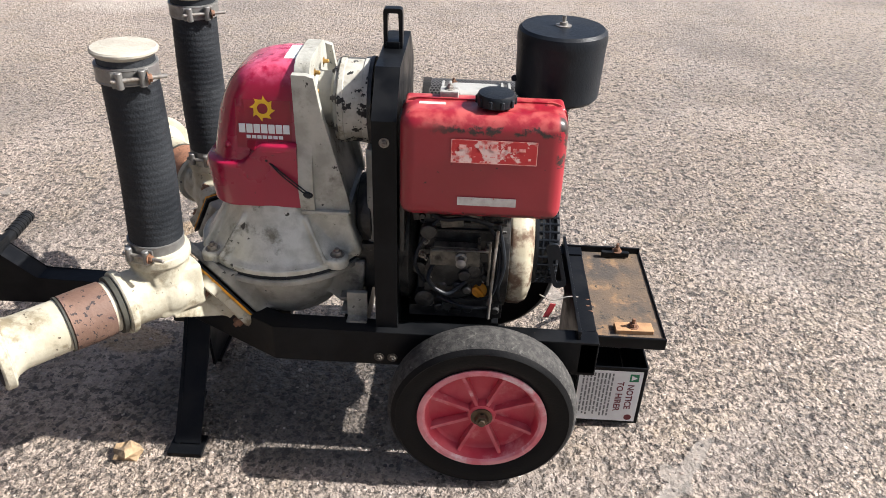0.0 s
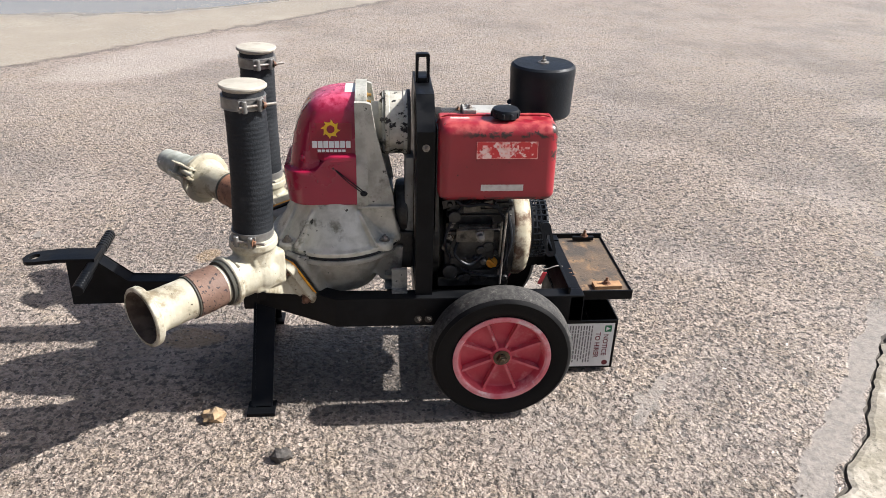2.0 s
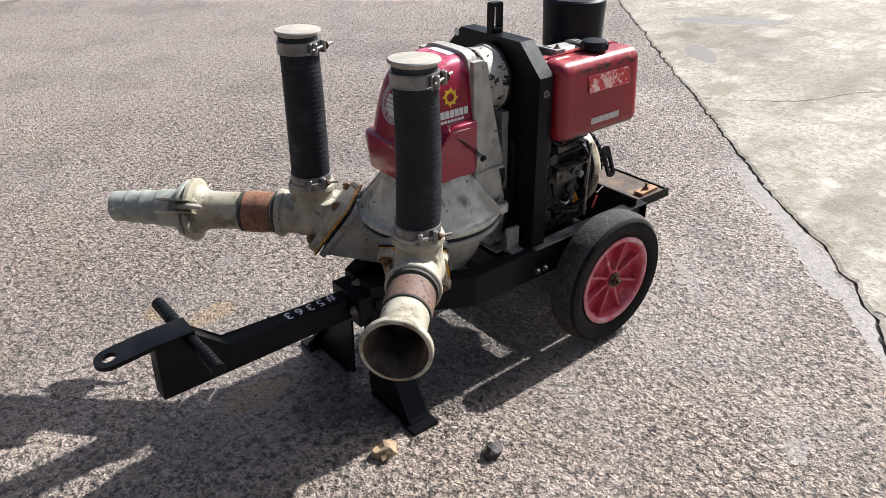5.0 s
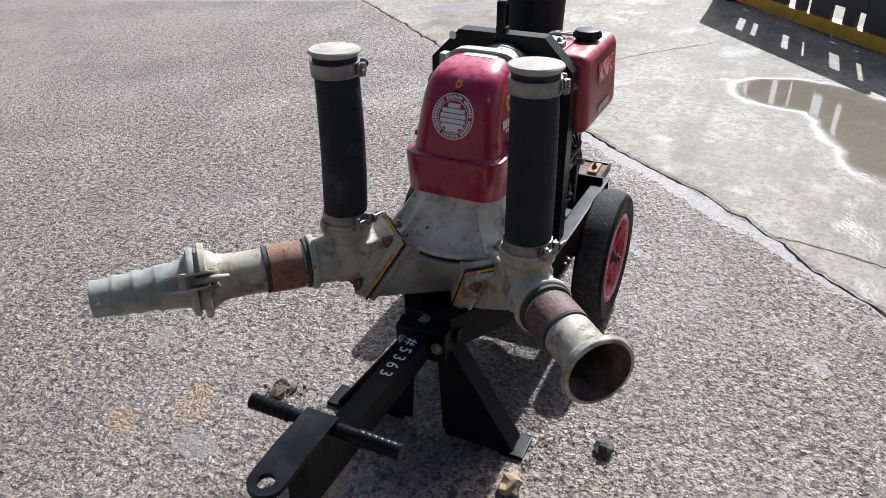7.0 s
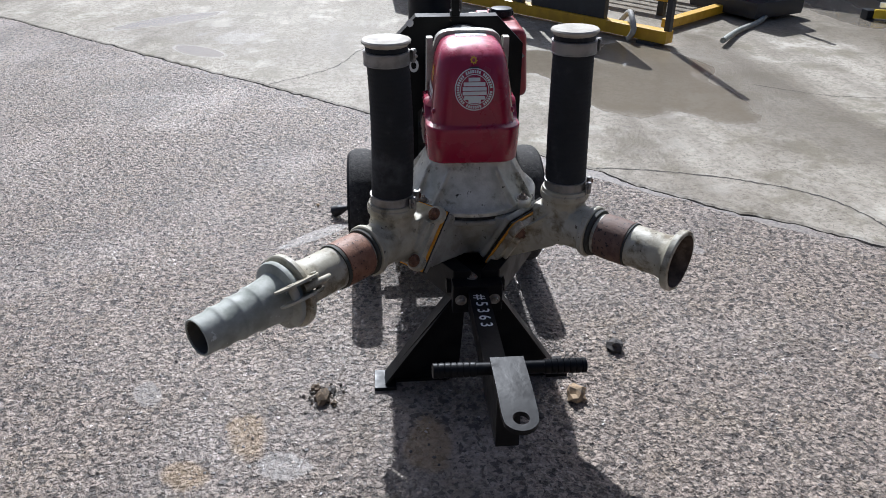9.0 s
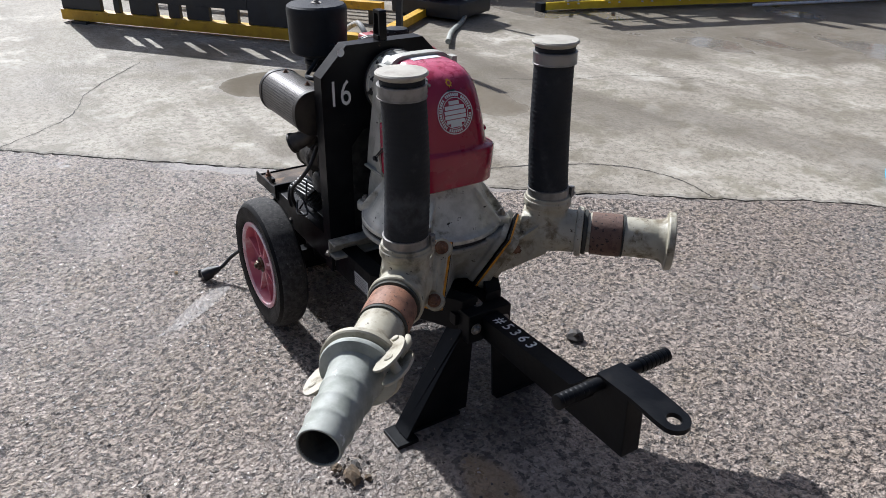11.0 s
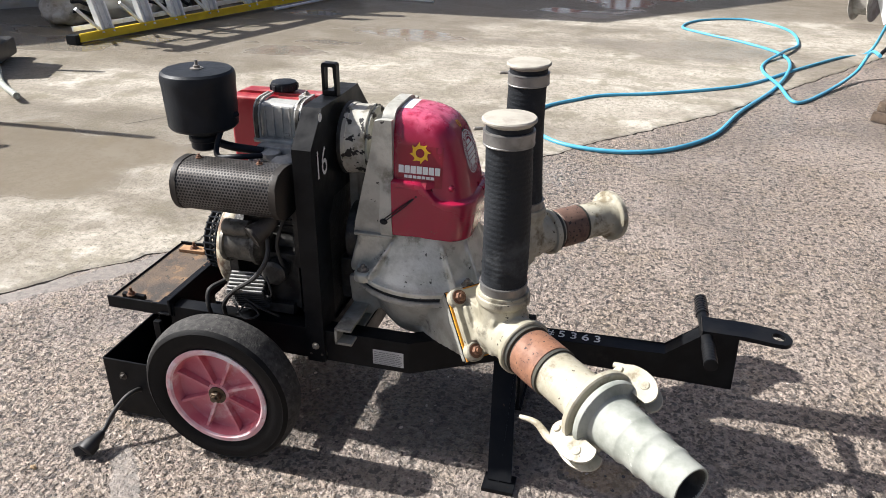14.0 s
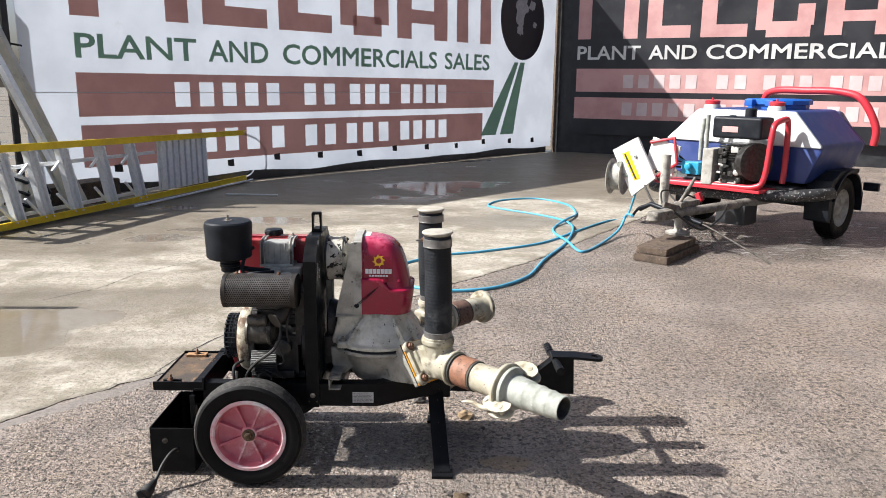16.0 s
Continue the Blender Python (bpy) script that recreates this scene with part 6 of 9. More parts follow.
    dd = mth(nt, "SQRT", mth(nt, "ADD", mth(nt, "POWER", mth(nt, "ABSOLUTE", du), 2.0), mth(nt, "POWER", mth(nt, "ABSOLUTE", dw), 2.0)))
    hole = mth(nt, "LESS_THAN", dd, 0.36)
    f = noise_fac(nt, co, 18.0, 5.0, 0.4, 0.65)
    c = mixc(nt, f, (0.105, 0.098, 0.092), (0.07, 0.062, 0.055))
    c = mixc(nt, hole, c, (0.003, 0.003, 0.003))
    link(nt, c, bs.inputs["Base Color"])
    bs.inputs["Roughness"].default_value, bs.inputs["Metallic"].default_value = 0.42, 0.4
    bump(nt, bs, mth(nt, "MULTIPLY", hole, -1.0), 0.6, 0.002)
    bm = bmesh.new()
    sec = []
    for k in range(40):
        q = 2 * math.pi * k / 40
        a, b = math.cos(q), math.sin(q)
        sec.append((0.066 * math.copysign(abs(a) ** 0.82, a), 0.062 * math.copysign(abs(b) ** 0.82, b)))
    rings = [[bm.verts.new((x, 0.195 + a * k, 0.728 + b * k)) for a, b in sec] for x, k in ((0.090, 1.0), (-0.155, 1.0))]
    for j in range(40):
        bm.faces.new((rings[0][j], rings[0][(j + 1) % 40], rings[1][(j + 1) % 40], rings[1][j]))
    mid = part("silencer_guard", bm, m, pump, "perforated dark steel silencer guard")
    soot = surface("sooty_end_cap", (0.018, 0.016, 0.014), (0.05, 0.042, 0.034), 0.55, 0.7, metal=0.3, scale=20)
    for x0, x1 in ((0.088, 0.104), (-0.170, -0.152)):
        bm = bmesh.new()
        extr(bm, [(a * 1.03, b * 1.03) for a, b in sec], (x0, 0.195, 0.728), Y, Z, x1 - x0, bev=0.003)
        part("silencer_end", bm, soot, mid, "sooty rounded silencer end")
    bolts("guard_bolt", rust_bolt, mid, [((x, 0.190, 0.7905), Z) for x in (0.06, -0.10)], 0.006, 0.006)
    bm = bmesh.new()
    tube(bm, spline([(-0.128, 0.19, 0.700), (-0.126, 0.198, 0.662), (-0.114, 0.216, 0.642), (-0.090, 0.246, 0.624)], 6), [0.0165 + 0.00004 * k * k for k in range(19)], 20)
    part("exhaust_outlet", bm, surface("burnt_pipe", (0.062, 0.056, 0.050), (0.030, 0.026, 0.023), 0.5, metal=0.4, scale=26), mid, "burnt exhaust outlet pipe")
    # flat dark disc stands for the shade inside the open mouth
    bm = bmesh.new()
    way = (Vector((-0.090, 0.246, 0.624)) - Vector((-0.098, 0.236, 0.630))).normalized()
    lathe(bm, [(0.0300, -0.006), (0.0310, 0.001), (0.0275, 0.0012), (0.0255, 0.0006), (0.001, 0.0004)], (-0.090, 0.246, 0.624), way, 24)
    part("exhaust_mouth", bm, soot, mid, "exhaust mouth closed by a sooty disc, dark like its shaded bore")
    bm = bmesh.new()
    box(bm, (-0.06, 0.12, 0.66), (0.10, 0.10, 0.03), bev=0.006)
    part("exhaust_flange", bm, engine_dark, mid)
    # starter motor, regulator and wiring on the silencer side
    bm = bmesh.new()
    lathe(bm, [(0.030, 0), (0.052, 0.003), (0.054, 0.012), (0.048, 0.016), (0.048, 0.085), (0.054, 0.09), (0.054, 0.10), (0.04, 0.112), (0.02, 0.12)], (0.045, 0.135, 0.545), -X, 32)
    lathe(bm, [(0.020, 0), (0.022, 0.01), (0.022, 0.07), (0.016, 0.075)], (0.03, 0.165, 0.60), -X, 20)
    part("starter_motor", bm, dull_metal, pump, "grimy grey starter motor")
    regulator_alloy = surface("smudged_fin_alloy", (0.34, 0.335, 0.32), (0.20, 0.195, 0.18), 0.45, 0.6, metal=0.4, scale=40)
    R, o = turn(-32, 0, 8), Vector((-0.030, 0.188, 0.452))
    bm = bmesh.new()
    box(bm, o + R @ Vector((0, -0.004, -0.030)), (0.080, 0.040, 0.070), R, bev=0.003)
    reg = part("regulator", bm, engine_dark, pump, "finned alloy voltage regulator")
    for k in range(7):
        bm = bmesh.new()
        box(bm, o + R @ Vector((0, 0, 0.006 - 0.0115 * k)), (0.098, 0.064, 0.0035), R, bev=0.001, seg=1)
        part("fin", bm, engine_dark, reg)
    for k in range(6):
        bm = bmesh.new()
        box(bm, o + R @ Vector((0, -0.027 + 0.0108 * k, 0.011)), (0.094, 0.0048, 0.010), R, bev=0.001, seg=1)
        part("fin", bm, regulator_alloy, reg)
    rnd = random.Random(5)
    for pts, r in (([(-0.09, 0.17, 0.60), (-0.10, 0.20, 0.55), (-0.075, 0.225, 0.50), (-0.01, 0.225, 0.45), (0.03, 0.215, 0.40), (0.04, 0.20, 0.36)], 0.006),
                   ([(0.06, 0.15, 0.43), (0.085, 0.19, 0.42), (0.085, 0.205, 0.38), (0.08, 0.20, 0.345)], 0.006),
                   ([(-0.07, 0.18, 0.43), (-0.10, 0.215, 0.44), (-0.115, 0.225, 0.46), (-0.10, 0.215, 0.50)], 0.003),
                   ([(0.0, 0.21, 0.40), (-0.03, 0.225, 0.37), (-0.06, 0.205, 0.375), (-0.03, 0.20, 0.40), (0.0, 0.205, 0.37)], 0.003),
                   ([(-0.02, 0.20, 0.42), (-0.07, 0.21, 0.40), (-0.11, 0.19, 0.37)], 0.003),
                   ([(-0.16, 0.13, 0.70), (-0.13, 0.17, 0.62), (-0.12, 0.18, 0.56), (-0.13, 0.16, 0.48)], 0.005)):
        bm = bmesh.new()
        tube(bm, spline(pts, 7), r, 8)
        part("wiring", bm, plug_rubber, pump)
    bm = bmesh.new()
    box(bm, (-0.10, 0.10, 0.45), (0.11, 0.08, 0.16), bev=0.008)
    box(bm, (-0.165, 0.06, 0.60), (0.04, 0.16, 0.22), bev=0.006)
    lathe(bm, [(0.03, 0), (0.034, 0.01), (0.034, 0.04), (0.02, 0.05)], (-0.10, 0.14, 0.49), Y, 20)
    box(bm, (-0.06, 0.11, 0.375), (0.16, 0.10, 0.03), bev=0.004)
    part("engine_side_case", bm, engine_dark, pump)


def tray_and_box():
    bm = bmesh.new()
    box(bm, (0.302, 0.018, 0.338), (0.200, 0.366, 0.006), bev=0.001, seg=1)
    plate = part("battery_tray", bm, tray_rust, pump, "rusty battery tray with a dirty board")
    bm = bmesh.new()
    box(bm, (0.300, -0.166, 0.336), (0.205, 0.006, 0.030), bev=0.001, seg=1)
    box(bm, (0.300, 0.200, 0.340), (0.205, 0.006, 0.036), bev=0.001, seg=1)
    box(bm, (0.402, 0.018, 0.340), (0.004, 0.360, 0.012), bev=0.001, seg=1)
    box(bm, (0.205, 0.010, 0.352), (0.008, 0.40, 0.050), bev=0.002)
    box(bm, (0.222, 0.010, 0.330), (0.040, 0.40, 0.006), bev=0.001, seg=1)
    box(bm, (0.215, -0.150, 0.325), (0.025, 0.06, 0.05), bev=0.002)
    part("tray_rim", bm, black_paint, plate)
    bm = bmesh.new()
    box(bm, (0.335, -0.128, 0.347), (0.085, 0.032, 0.011), turn(0, 0, 2), bev=0.001, seg=1)
    part("wood_strip", bm, raw_wood, plate, "small strip of raw wood")
    bolts("clamp_bolt", rust_bolt, plate, [((0.333, -0.128, 0.352), Z), ((0.340, 0.180, 0.358), Z)], 0.009, 0.010, 0.012)
    for xx, yy in ((0.226, -0.03), (0.224, -0.055), (0.229, -0.075)):
        bm = bmesh.new()
        rod(bm, (xx, yy, 0.346), (xx + 0.02, yy - 0.004, 0.349), 0.005, 8)
        part("loose_bolt", bm, rust_bolt, plate)
    bm = bmesh.new()
    box(bm, (0.335, 0.176, 0.352), (0.07, 0.012, 0.014), turn(0, 0, 0), bev=0.001, seg=1)
    part("hold_down_bar", bm, black_paint, plate)
    # open steel box below
    x0, x1, y0, y1, z0, z1 = 0.235, 0.402, -0.088, 0.268, 0.014, 0.196
    bm = bmesh.new()
    for c, s in ((((x0 + x1) / 2, y0, (z0 + z1) / 2), (x1 - x0, 0.005, z1 - z0)), (((x0 + x1) / 2, y1, (z0 + z1) / 2), (x1 - x0, 0.005, z1 - z0)),
                 ((x0, (y0 + y1) / 2, (z0 + z1) / 2), (0.005, y1 - y0 - 0.006, z1 - z0)), ((x1, (y0 + y1) / 2, (z0 + z1) / 2), (0.005, y1 - y0 - 0.006, z1 - z0)),
                 (((x0 + x1) / 2, (y0 + y1) / 2, z0 + 0.003), (x1 - x0 - 0.006, y1 - y0 - 0.006, 0.005))):
        box(bm, c, s, bev=0.001, seg=1)
    for yy in (-0.05, 0.20):
        box(bm, (0.25, yy, 0.245), (0.02, 0.03, 0.12), bev=0.002)
    bx = part("rear_box", bm, black_paint, pump, "open black sheet steel box")
    bm = bmesh.new()
    hexbolt(bm, (0.345, 0.271, 0.145), Y, 0.008)
    part("bolt", bm, dark_bolt, bx)
    # notice, turned on its side
    o, u, v = Vector((0.3975, -0.0905, 0.190)), -Z, X
    bm = bmesh.new()
    flat(bm, [(0.004, -0.158), (0.168, -0.158), (0.168, -0.004), (0.004, -0.004)], o, u, v, 0.0006)
    sign = part("notice_sign", bm, white_print, pump, "white notice plate with printed text", smooth=0)
    part("notice_text", letters("NOTICE", 0.0155, o + u * 0.086 + v * -0.036, u, v, 0.0013, align="CENTER", bold=0.0005), maroon_print, sign)
    part("notice_text", letters("TO HIRER", 0.0155, o + u * 0.086 + v * -0.062, u, v, 0.0013, align="CENTER", bold=0.0005), maroon_print, sign)
    bm = bmesh.new()
    flat(bm, circle(0.0095, 20), o + u * 0.154 + v * -0.022, u, v, 0.0013)
    part("round_mark", bm, maroon_print, sign)
    bm = bmesh.new()
    flat(bm, [(-0.012, -0.011), (0.012, -0.011), (0.012, 0.011), (-0.012, 0.011)], o + u * 0.024 + v * -0.024, u, v, 0.0013)
    gm = part("green_mark", bm, green_print, sign, "small green square mark")
    bm = bmesh.new()
    flat(bm, [(-0.008, -0.007), (0.008, -0.007), (0.0, 0.008)], o + u * 0.024 + v * -0.024, u, v, 0.002)
    part("triangle_mark", bm, white_print, gm)
    rnd = random.Random(3)
    bm = bmesh.new()
    for k in range(9):
        y = -0.078 - 0.0088 * k
        a = 0.012
        while a < 0.155:
            w = rnd.uniform(0.006, 0.020)
            if a + w < 0.162:
                bars(bm, [(a, a + w, y, 0.0042)], o, u, v, 0.0013)
            a += w + 0.003
    part("text_bars", bm, small_print, sign)
    # name plate on the far rail
    bm = bmesh.new()
    flat(bm, [(-0.041, -0.022), (0.041, -0.022), (0.041, 0.022), (-0.041, 0.022)], (-0.413, 0.2002, 0.300), -X, Z, 0.0006)
    pl = part("rail_plate", bm, surface("grey_plate", (0.48, 0.48, 0.47), (0.38, 0.38, 0.37), 0.4, grain=0.0), pump, "pale printed rating plate", smooth=0)
    bm = bmesh.new()
    for k in range(7):
        a = -0.037
        while a < 0.03:
            w = rnd.uniform(0.004, 0.016)
            bars(bm, [(a, min(a + w, 0.037), 0.014 - 0.0056 * k, 0.0022)], (-0.413, 0.2002, 0.300), -X, Z, 0.0013)
            a += w + 0.0025
    part("text_bars", bm, small_print, pl)


def wheel(cy, s):
    """s: the side its outer face looks to."""
    c = Vector((0, cy, 0.209))
    ax = Vector((0, s, 0))
    bm = bmesh.new()
    prof = [(0.132, -0.028), (0.143, -0.038), (0.160, -0.044), (0.176, -0.0455), (0.186, -0.0445), (0.189, -0.0462), (0.192, -0.0440), (0.199, -0.038), (0.2045, -0.030), (0.2085, -0.016), (0.2095, 0.0),
            (0.2085, 0.016), (0.2045, 0.030), (0.199, 0.038), (0.192, 0.0440), (0.189, 0.0462), (0.186, 0.0445), (0.176, 0.0455), (0.160, 0.044), (0.143, 0.038), (0.132, 0.028), (0.132, -0.028)]
    lathe(bm, prof, c, ax, 72, caps=False)
    for f in bm.faces:
        m = f.calc_center_median() - c
        if math.hypot(m.x, m.z) > 0.1985:
            f.material_index = 1
    for v in bm.verts:      # settled on the ground
        if v.co.z < 0.004:
            v.co.z = 0.001
    w = part("tyre", bm, [tyre_rubber, tread_rubber], None, "worn black rubber tyre", smooth=60)
    w.name = "wheel"
    w.parent = pump
    w.matrix_parent_inverse = Matrix.Translation(-pump.location)
    bm = bmesh.new()
    lathe(bm, [(0.1325, 0.026), (0.140, 0.036), (0.1415, 0.041), (0.138, 0.0435), (0.129, 0.043), (0.1245, 0.038)], c, ax, 64, caps=False)
    part("rim_lip", bm, rim_worn if s < 0 else rim_pale, w, "scuffed pink rim edge")
    bm = bmesh.new()
    lathe(bm, [(0.1325, -0.030), (0.1335, 0.027), (0.1265, 0.040), (0.1225, 0.036), (0.117, 0.012), (0.108, 0.006), (0.034, 0.010), (0.030, 0.028), (0.022, 0.030), (0.001, 0.030)], c, ax, 64, caps=False)
    lathe(bm, [(0.1325, -0.030), (0.110, -0.024), (0.001, -0.024)], c, ax, 48, caps=False)
    rim = part("rim", bm, rim_pink if s < 0 else rim_faded, w, "faded red plastic rim")
    bm = bmesh.new()
    u, v, n = frame_of(ax)
    for k in range(8):
        q = 2 * math.pi * (k + 0.5) / 8
        d, t = u * math.cos(q) + v * math.sin(q), v * math.cos(q) - u * math.sin(q)
        extr(bm, [(0.030, 0.008), (0.118, 0.006), (0.1215, 0.030), (0.100, 0.026), (0.030, 0.027)], c - t * 0.0038, d, n, 0.0076 if d.cross(n).dot(t) > 0 else -0.0076, bev=0.0012)
    part("spoke", bm, rim_rib if s < 0 else rim_faded, w, "pink plastic rim ribs")
    bm = bmesh.new()
    lathe(bm, [(0.023, 0.029), (0.024, 0.031), (0.024, 0.034), (0.01, 0.035)], c, ax, 24)
    lathe(bm, [(0.0155, 0.034), (0.0155, 0.044), (0.013, 0.047)], c, ax, 6)
    lathe(bm, [(0.008, 0.047), (0.008, 0.054)], c, ax, 12)
    part("hub_bolt", bm, hub_metal, w, "tarnished hub nut and washer")


fuel_tank(); engine(); tray_and_box()
wheel(-0.262, -1)
wheel(0.317, 1)


def lead():
    bm = bmesh.new()
    tube(bm, spline([(0.30, 0.262, 0.10), (0.30, 0.285, 0.115), (0.312, 0.315, 0.112), (0.330, 0.350, 0.085), (0.340, 0.378, 0.055), (0.345, 0.395, 0.042)], 8), 0.0065, 10)
    cab = part("charging_lead", bm, plug_rubber, pump, "black rubber lead hanging to the ground")
    bm = bmesh.new()
    d = Vector((0.25, 0.85, -0.35)).normalized()
    p = Vector((0.344, 0.392, 0.045))
    lathe(bm, [(0.009, 0), (0.013, 0.012), (0.017, 0.03), (0.022, 0.036), (0.023, 0.062), (0.018, 0.066)], p, d, 16)
    box(bm, p + d * 0.055 + Vector((0.02, 0.0, -0.005)), (0.035, 0.03, 0.03), turn(20, 10, 35), bev=0.005)
    part("plug", bm, plug_rubber, cab, "black rubber plug connector")


lead()

# ---- yard things ----
yellow_paint = surface("yellow_paint", (0.62, 0.36, 0.012), (0.52, 0.29, 0.015), 0.4, 0.6, scale=10, grime=(0.22, 0.15, 0.04), grime_scale=9, grime_lo=0.6, chips=(0.06, 0.05, 0.04), chip_scale=40, chip_lo=0.68, grain=0.2)
ladder_yellow = surface("yellow_fibreglass", (0.82, 0.62, 0.02), (0.72, 0.52, 0.025), 0.4, 0.55, scale=8, grime=(0.30, 0.22, 0.06), grime_scale=9, grime_lo=0.64, grain=0.2)
aluminium = surface("aluminium", (0.80, 0.825, 0.85), (0.70, 0.725, 0.75), 0.36, 0.5, metal=0.1, scale=20, grime=(0.28, 0.29, 0.29), grime_scale=12, grime_lo=0.62, grain=0.1)
blue_hose_mat = surface("blue_hose", (0.07, 0.33, 0.50), (0.09, 0.38, 0.56), 0.4, 0.55, scale=6, grime=(0.12, 0.25, 0.32), grime_scale=8, grime_lo=0.6, grain=0.1)
stone_mat = surface("tan_stone", (0.36, 0.25, 0.14), (0.24, 0.17, 0.10), 0.75, 0.9, scale=40, grime=(0.13, 0.10, 0.07), grime_scale=40, grime_lo=0.55, grain=1.0, grain_scale=90)
mud_clod = surface("muddy_clod", (0.125, 0.085, 0.048), (0.075, 0.054, 0.034), 0.8, 0.92, scale=60, grime=(0.055, 0.042, 0.03), grime_scale=60, grime_lo=0.52, grain=1.0, grain_scale=110)
dark_stone = surface("dark_stone", (0.045, 0.04, 0.036), (0.08, 0.07, 0.06), 0.7, 0.85, scale=50, grain=1.0, grain_scale=90)
timber = surface("weathered_timber", (0.105, 0.074, 0.050), (0.06, 0.044, 0.033), 0.8, 0.92, scale=18, grime=(0.20, 0.15, 0.105), grime_scale=30, grime_lo=0.56, grain=1.0, grain_scale=60)
vinyl_white = surface("white_banner_vinyl", (0.49, 0.53, 0.59), (0.43, 0.465, 0.525), 0.45, 0.55, scale=1.4, grime=(0.38, 0.40, 0.42), grime_scale=2.0, grime_lo=0.62, grain=0.15, grain_scale=9)
vinyl_black = surface("black_banner_vinyl", (0.016, 0.017, 0.021), (0.028, 0.029, 0.033), 0.42, 0.55, scale=2.0, grime=(0.05, 0.05, 0.052), grime_scale=3, grime_lo=0.6, grain=0.15, grain_scale=9)
print_brown = surface("brown_print", (0.43, 0.232, 0.20), (0.38, 0.20, 0.175), 0.5, 0.6, scale=2.5, grain=0.0)
print_pink = surface("faded_brown_print", (0.62, 0.36, 0.34), (0.54, 0.29, 0.275), 0.5, 0.6, scale=2.5, grain=0.0)
faded_white = surface("faded_white_print", (0.70, 0.60, 0.59), (0.64, 0.52, 0.51), 0.5, 0.6, scale=3, grain=0.0)
print_green = surface("banner_green_print", (0.145, 0.245, 0.175), (0.165, 0.27, 0.195), 0.5, 0.6, scale=3, grain=0.0)
wall_tan = surface("cream_cladding", (0.52, 0.49, 0.42), (0.44, 0.41, 0.35), 0.6, 0.75, scale=2, grime=(0.33, 0.30, 0.25), grime_scale=3, grime_lo=0.58, grain=0.2)
dark_steel = surface("dark_steel", (0.018, 0.019, 0.022), (0.035, 0.035, 0.038), 0.4, 0.6, scale=6, grime=(0.06, 0.056, 0.05), grime_scale=8, grime_lo=0.62, grain=0.2)
tank_blue = surface("blue_polyethylene", (0.022, 0.042, 0.165), (0.032, 0.058, 0.20), 0.36, 0.5, scale=5, grime=(0.05, 0.07, 0.13), grime_scale=7, grime_lo=0.60, grain=0.2)
lid_blue = surface("bright_blue_plastic", (0.012, 0.10, 0.42), (0.016, 0.12, 0.47), 0.4, 0.5, scale=5, grain=0.1)
tank_white = surface("white_polyethylene", (0.55, 0.56, 0.55), (0.47, 0.48, 0.47), 0.45, 0.55, scale=5, grime=(0.36, 0.36, 0.34), grime_scale=6, grime_lo=0.6, grain=0.1)
frame_red = surface("red_tube_paint", (0.52, 0.03, 0.045), (0.44, 0.03, 0.04), 0.36, 0.5, scale=7, grain=0.1)
pale_frame = surface("muddy_pale_paint", (0.38, 0.365, 0.33), (0.26, 0.245, 0.21), 0.6, 0.8, scale=14, grime=(0.12, 0.11, 0.09), grime_scale=9, grime_lo=0.55, grain=0.5)
beam_grey = surface("weathered_galvanised_beam", (0.52, 0.50, 0.43), (0.42, 0.40, 0.34), 0.55, 0.7, scale=6, grime=(0.28, 0.26, 0.21), grime_scale=7, grime_lo=0.58, grain=0.3)
splashed_black = surface("mud_splashed_black_tube", (0.016, 0.016, 0.017), (0.03, 0.03, 0.03), 0.45, 0.6, scale=8, grime=(0.30, 0.285, 0.26), grime_scale=9, grime_lo=0.56, chips=(0.40, 0.385, 0.36), chip_scale=46, chip_lo=0.60, grain=0.4)
muddy_iron = surface("muddy_cast_iron", (0.22, 0.20, 0.17), (0.12, 0.108, 0.09), 0.65, 0.85, scale=16, grime=(0.06, 0.053, 0.045), grime_scale=11, grime_lo=0.52, chips=(0.34, 0.325, 0.30), chip_scale=40, chip_lo=0.64, grain=0.7)
pump_blue = surface("cyan_pump_paint", (0.02, 0.26, 0.42), (0.03, 0.30, 0.47), 0.4, 0.5, grain=0.1)
white_panel = surface("white_panel", (0.66, 0.66, 0.64), (0.58, 0.58, 0.56), 0.45, 0.6, scale=6, grime=(0.36, 0.34, 0.30), grime_scale=7, grime_lo=0.64, grain=0.0)


def let_through(m, amount):
    """Thin vinyl: part of the light that falls on its back comes through."""
    nt = m.node_tree
    bs, out = nt.nodes["Principled BSDF"], nt.nodes["Material Output"]
    tr, mx = nt.nodes.new("ShaderNodeBsdfTranslucent"), nt.nodes.new("ShaderNodeMixShader")
    link(nt, bs.inputs["Base Color"].links[0].from_socket, tr.inputs["Color"])
    mx.inputs[0].default_value = amount
    link(nt, bs.outputs[0], mx.inputs[1])
    link(nt, tr.outputs[0], mx.inputs[2])
    link(nt, mx.outputs[0], out.inputs["Surface"])


for vinyl, k in ((vinyl_white, 0.5), (print_brown, 0.55), (print_green, 0.5)):
    let_through(vinyl, k)


def rock(x, y, r, seed, mat, label, squash=0.7):
    rnd = random.Random(seed)
    bm = bmesh.new()
    bmesh.ops.create_icosphere(bm, subdivisions=2, radius=1.0)
    off = Vector((rnd.uniform(0, 50), rnd.uniform(0, 50), 0))
    for v in bm.verts:
        k = 1 + 0.62 * noise.noise(v.co * 1.5 + off) + 0.34 * noise.noise(v.co * 3.1 + off)
        c = v.co * k
        v.co = Vector((x + c.x * r * 1.15, y + c.y * r * 0.9, max(c.z, -0.55) * r * squash + 0.5 * r * squash))
    tagged(part("stone", bm, mat, None, smooth=16), label, "stone", "loose stones")


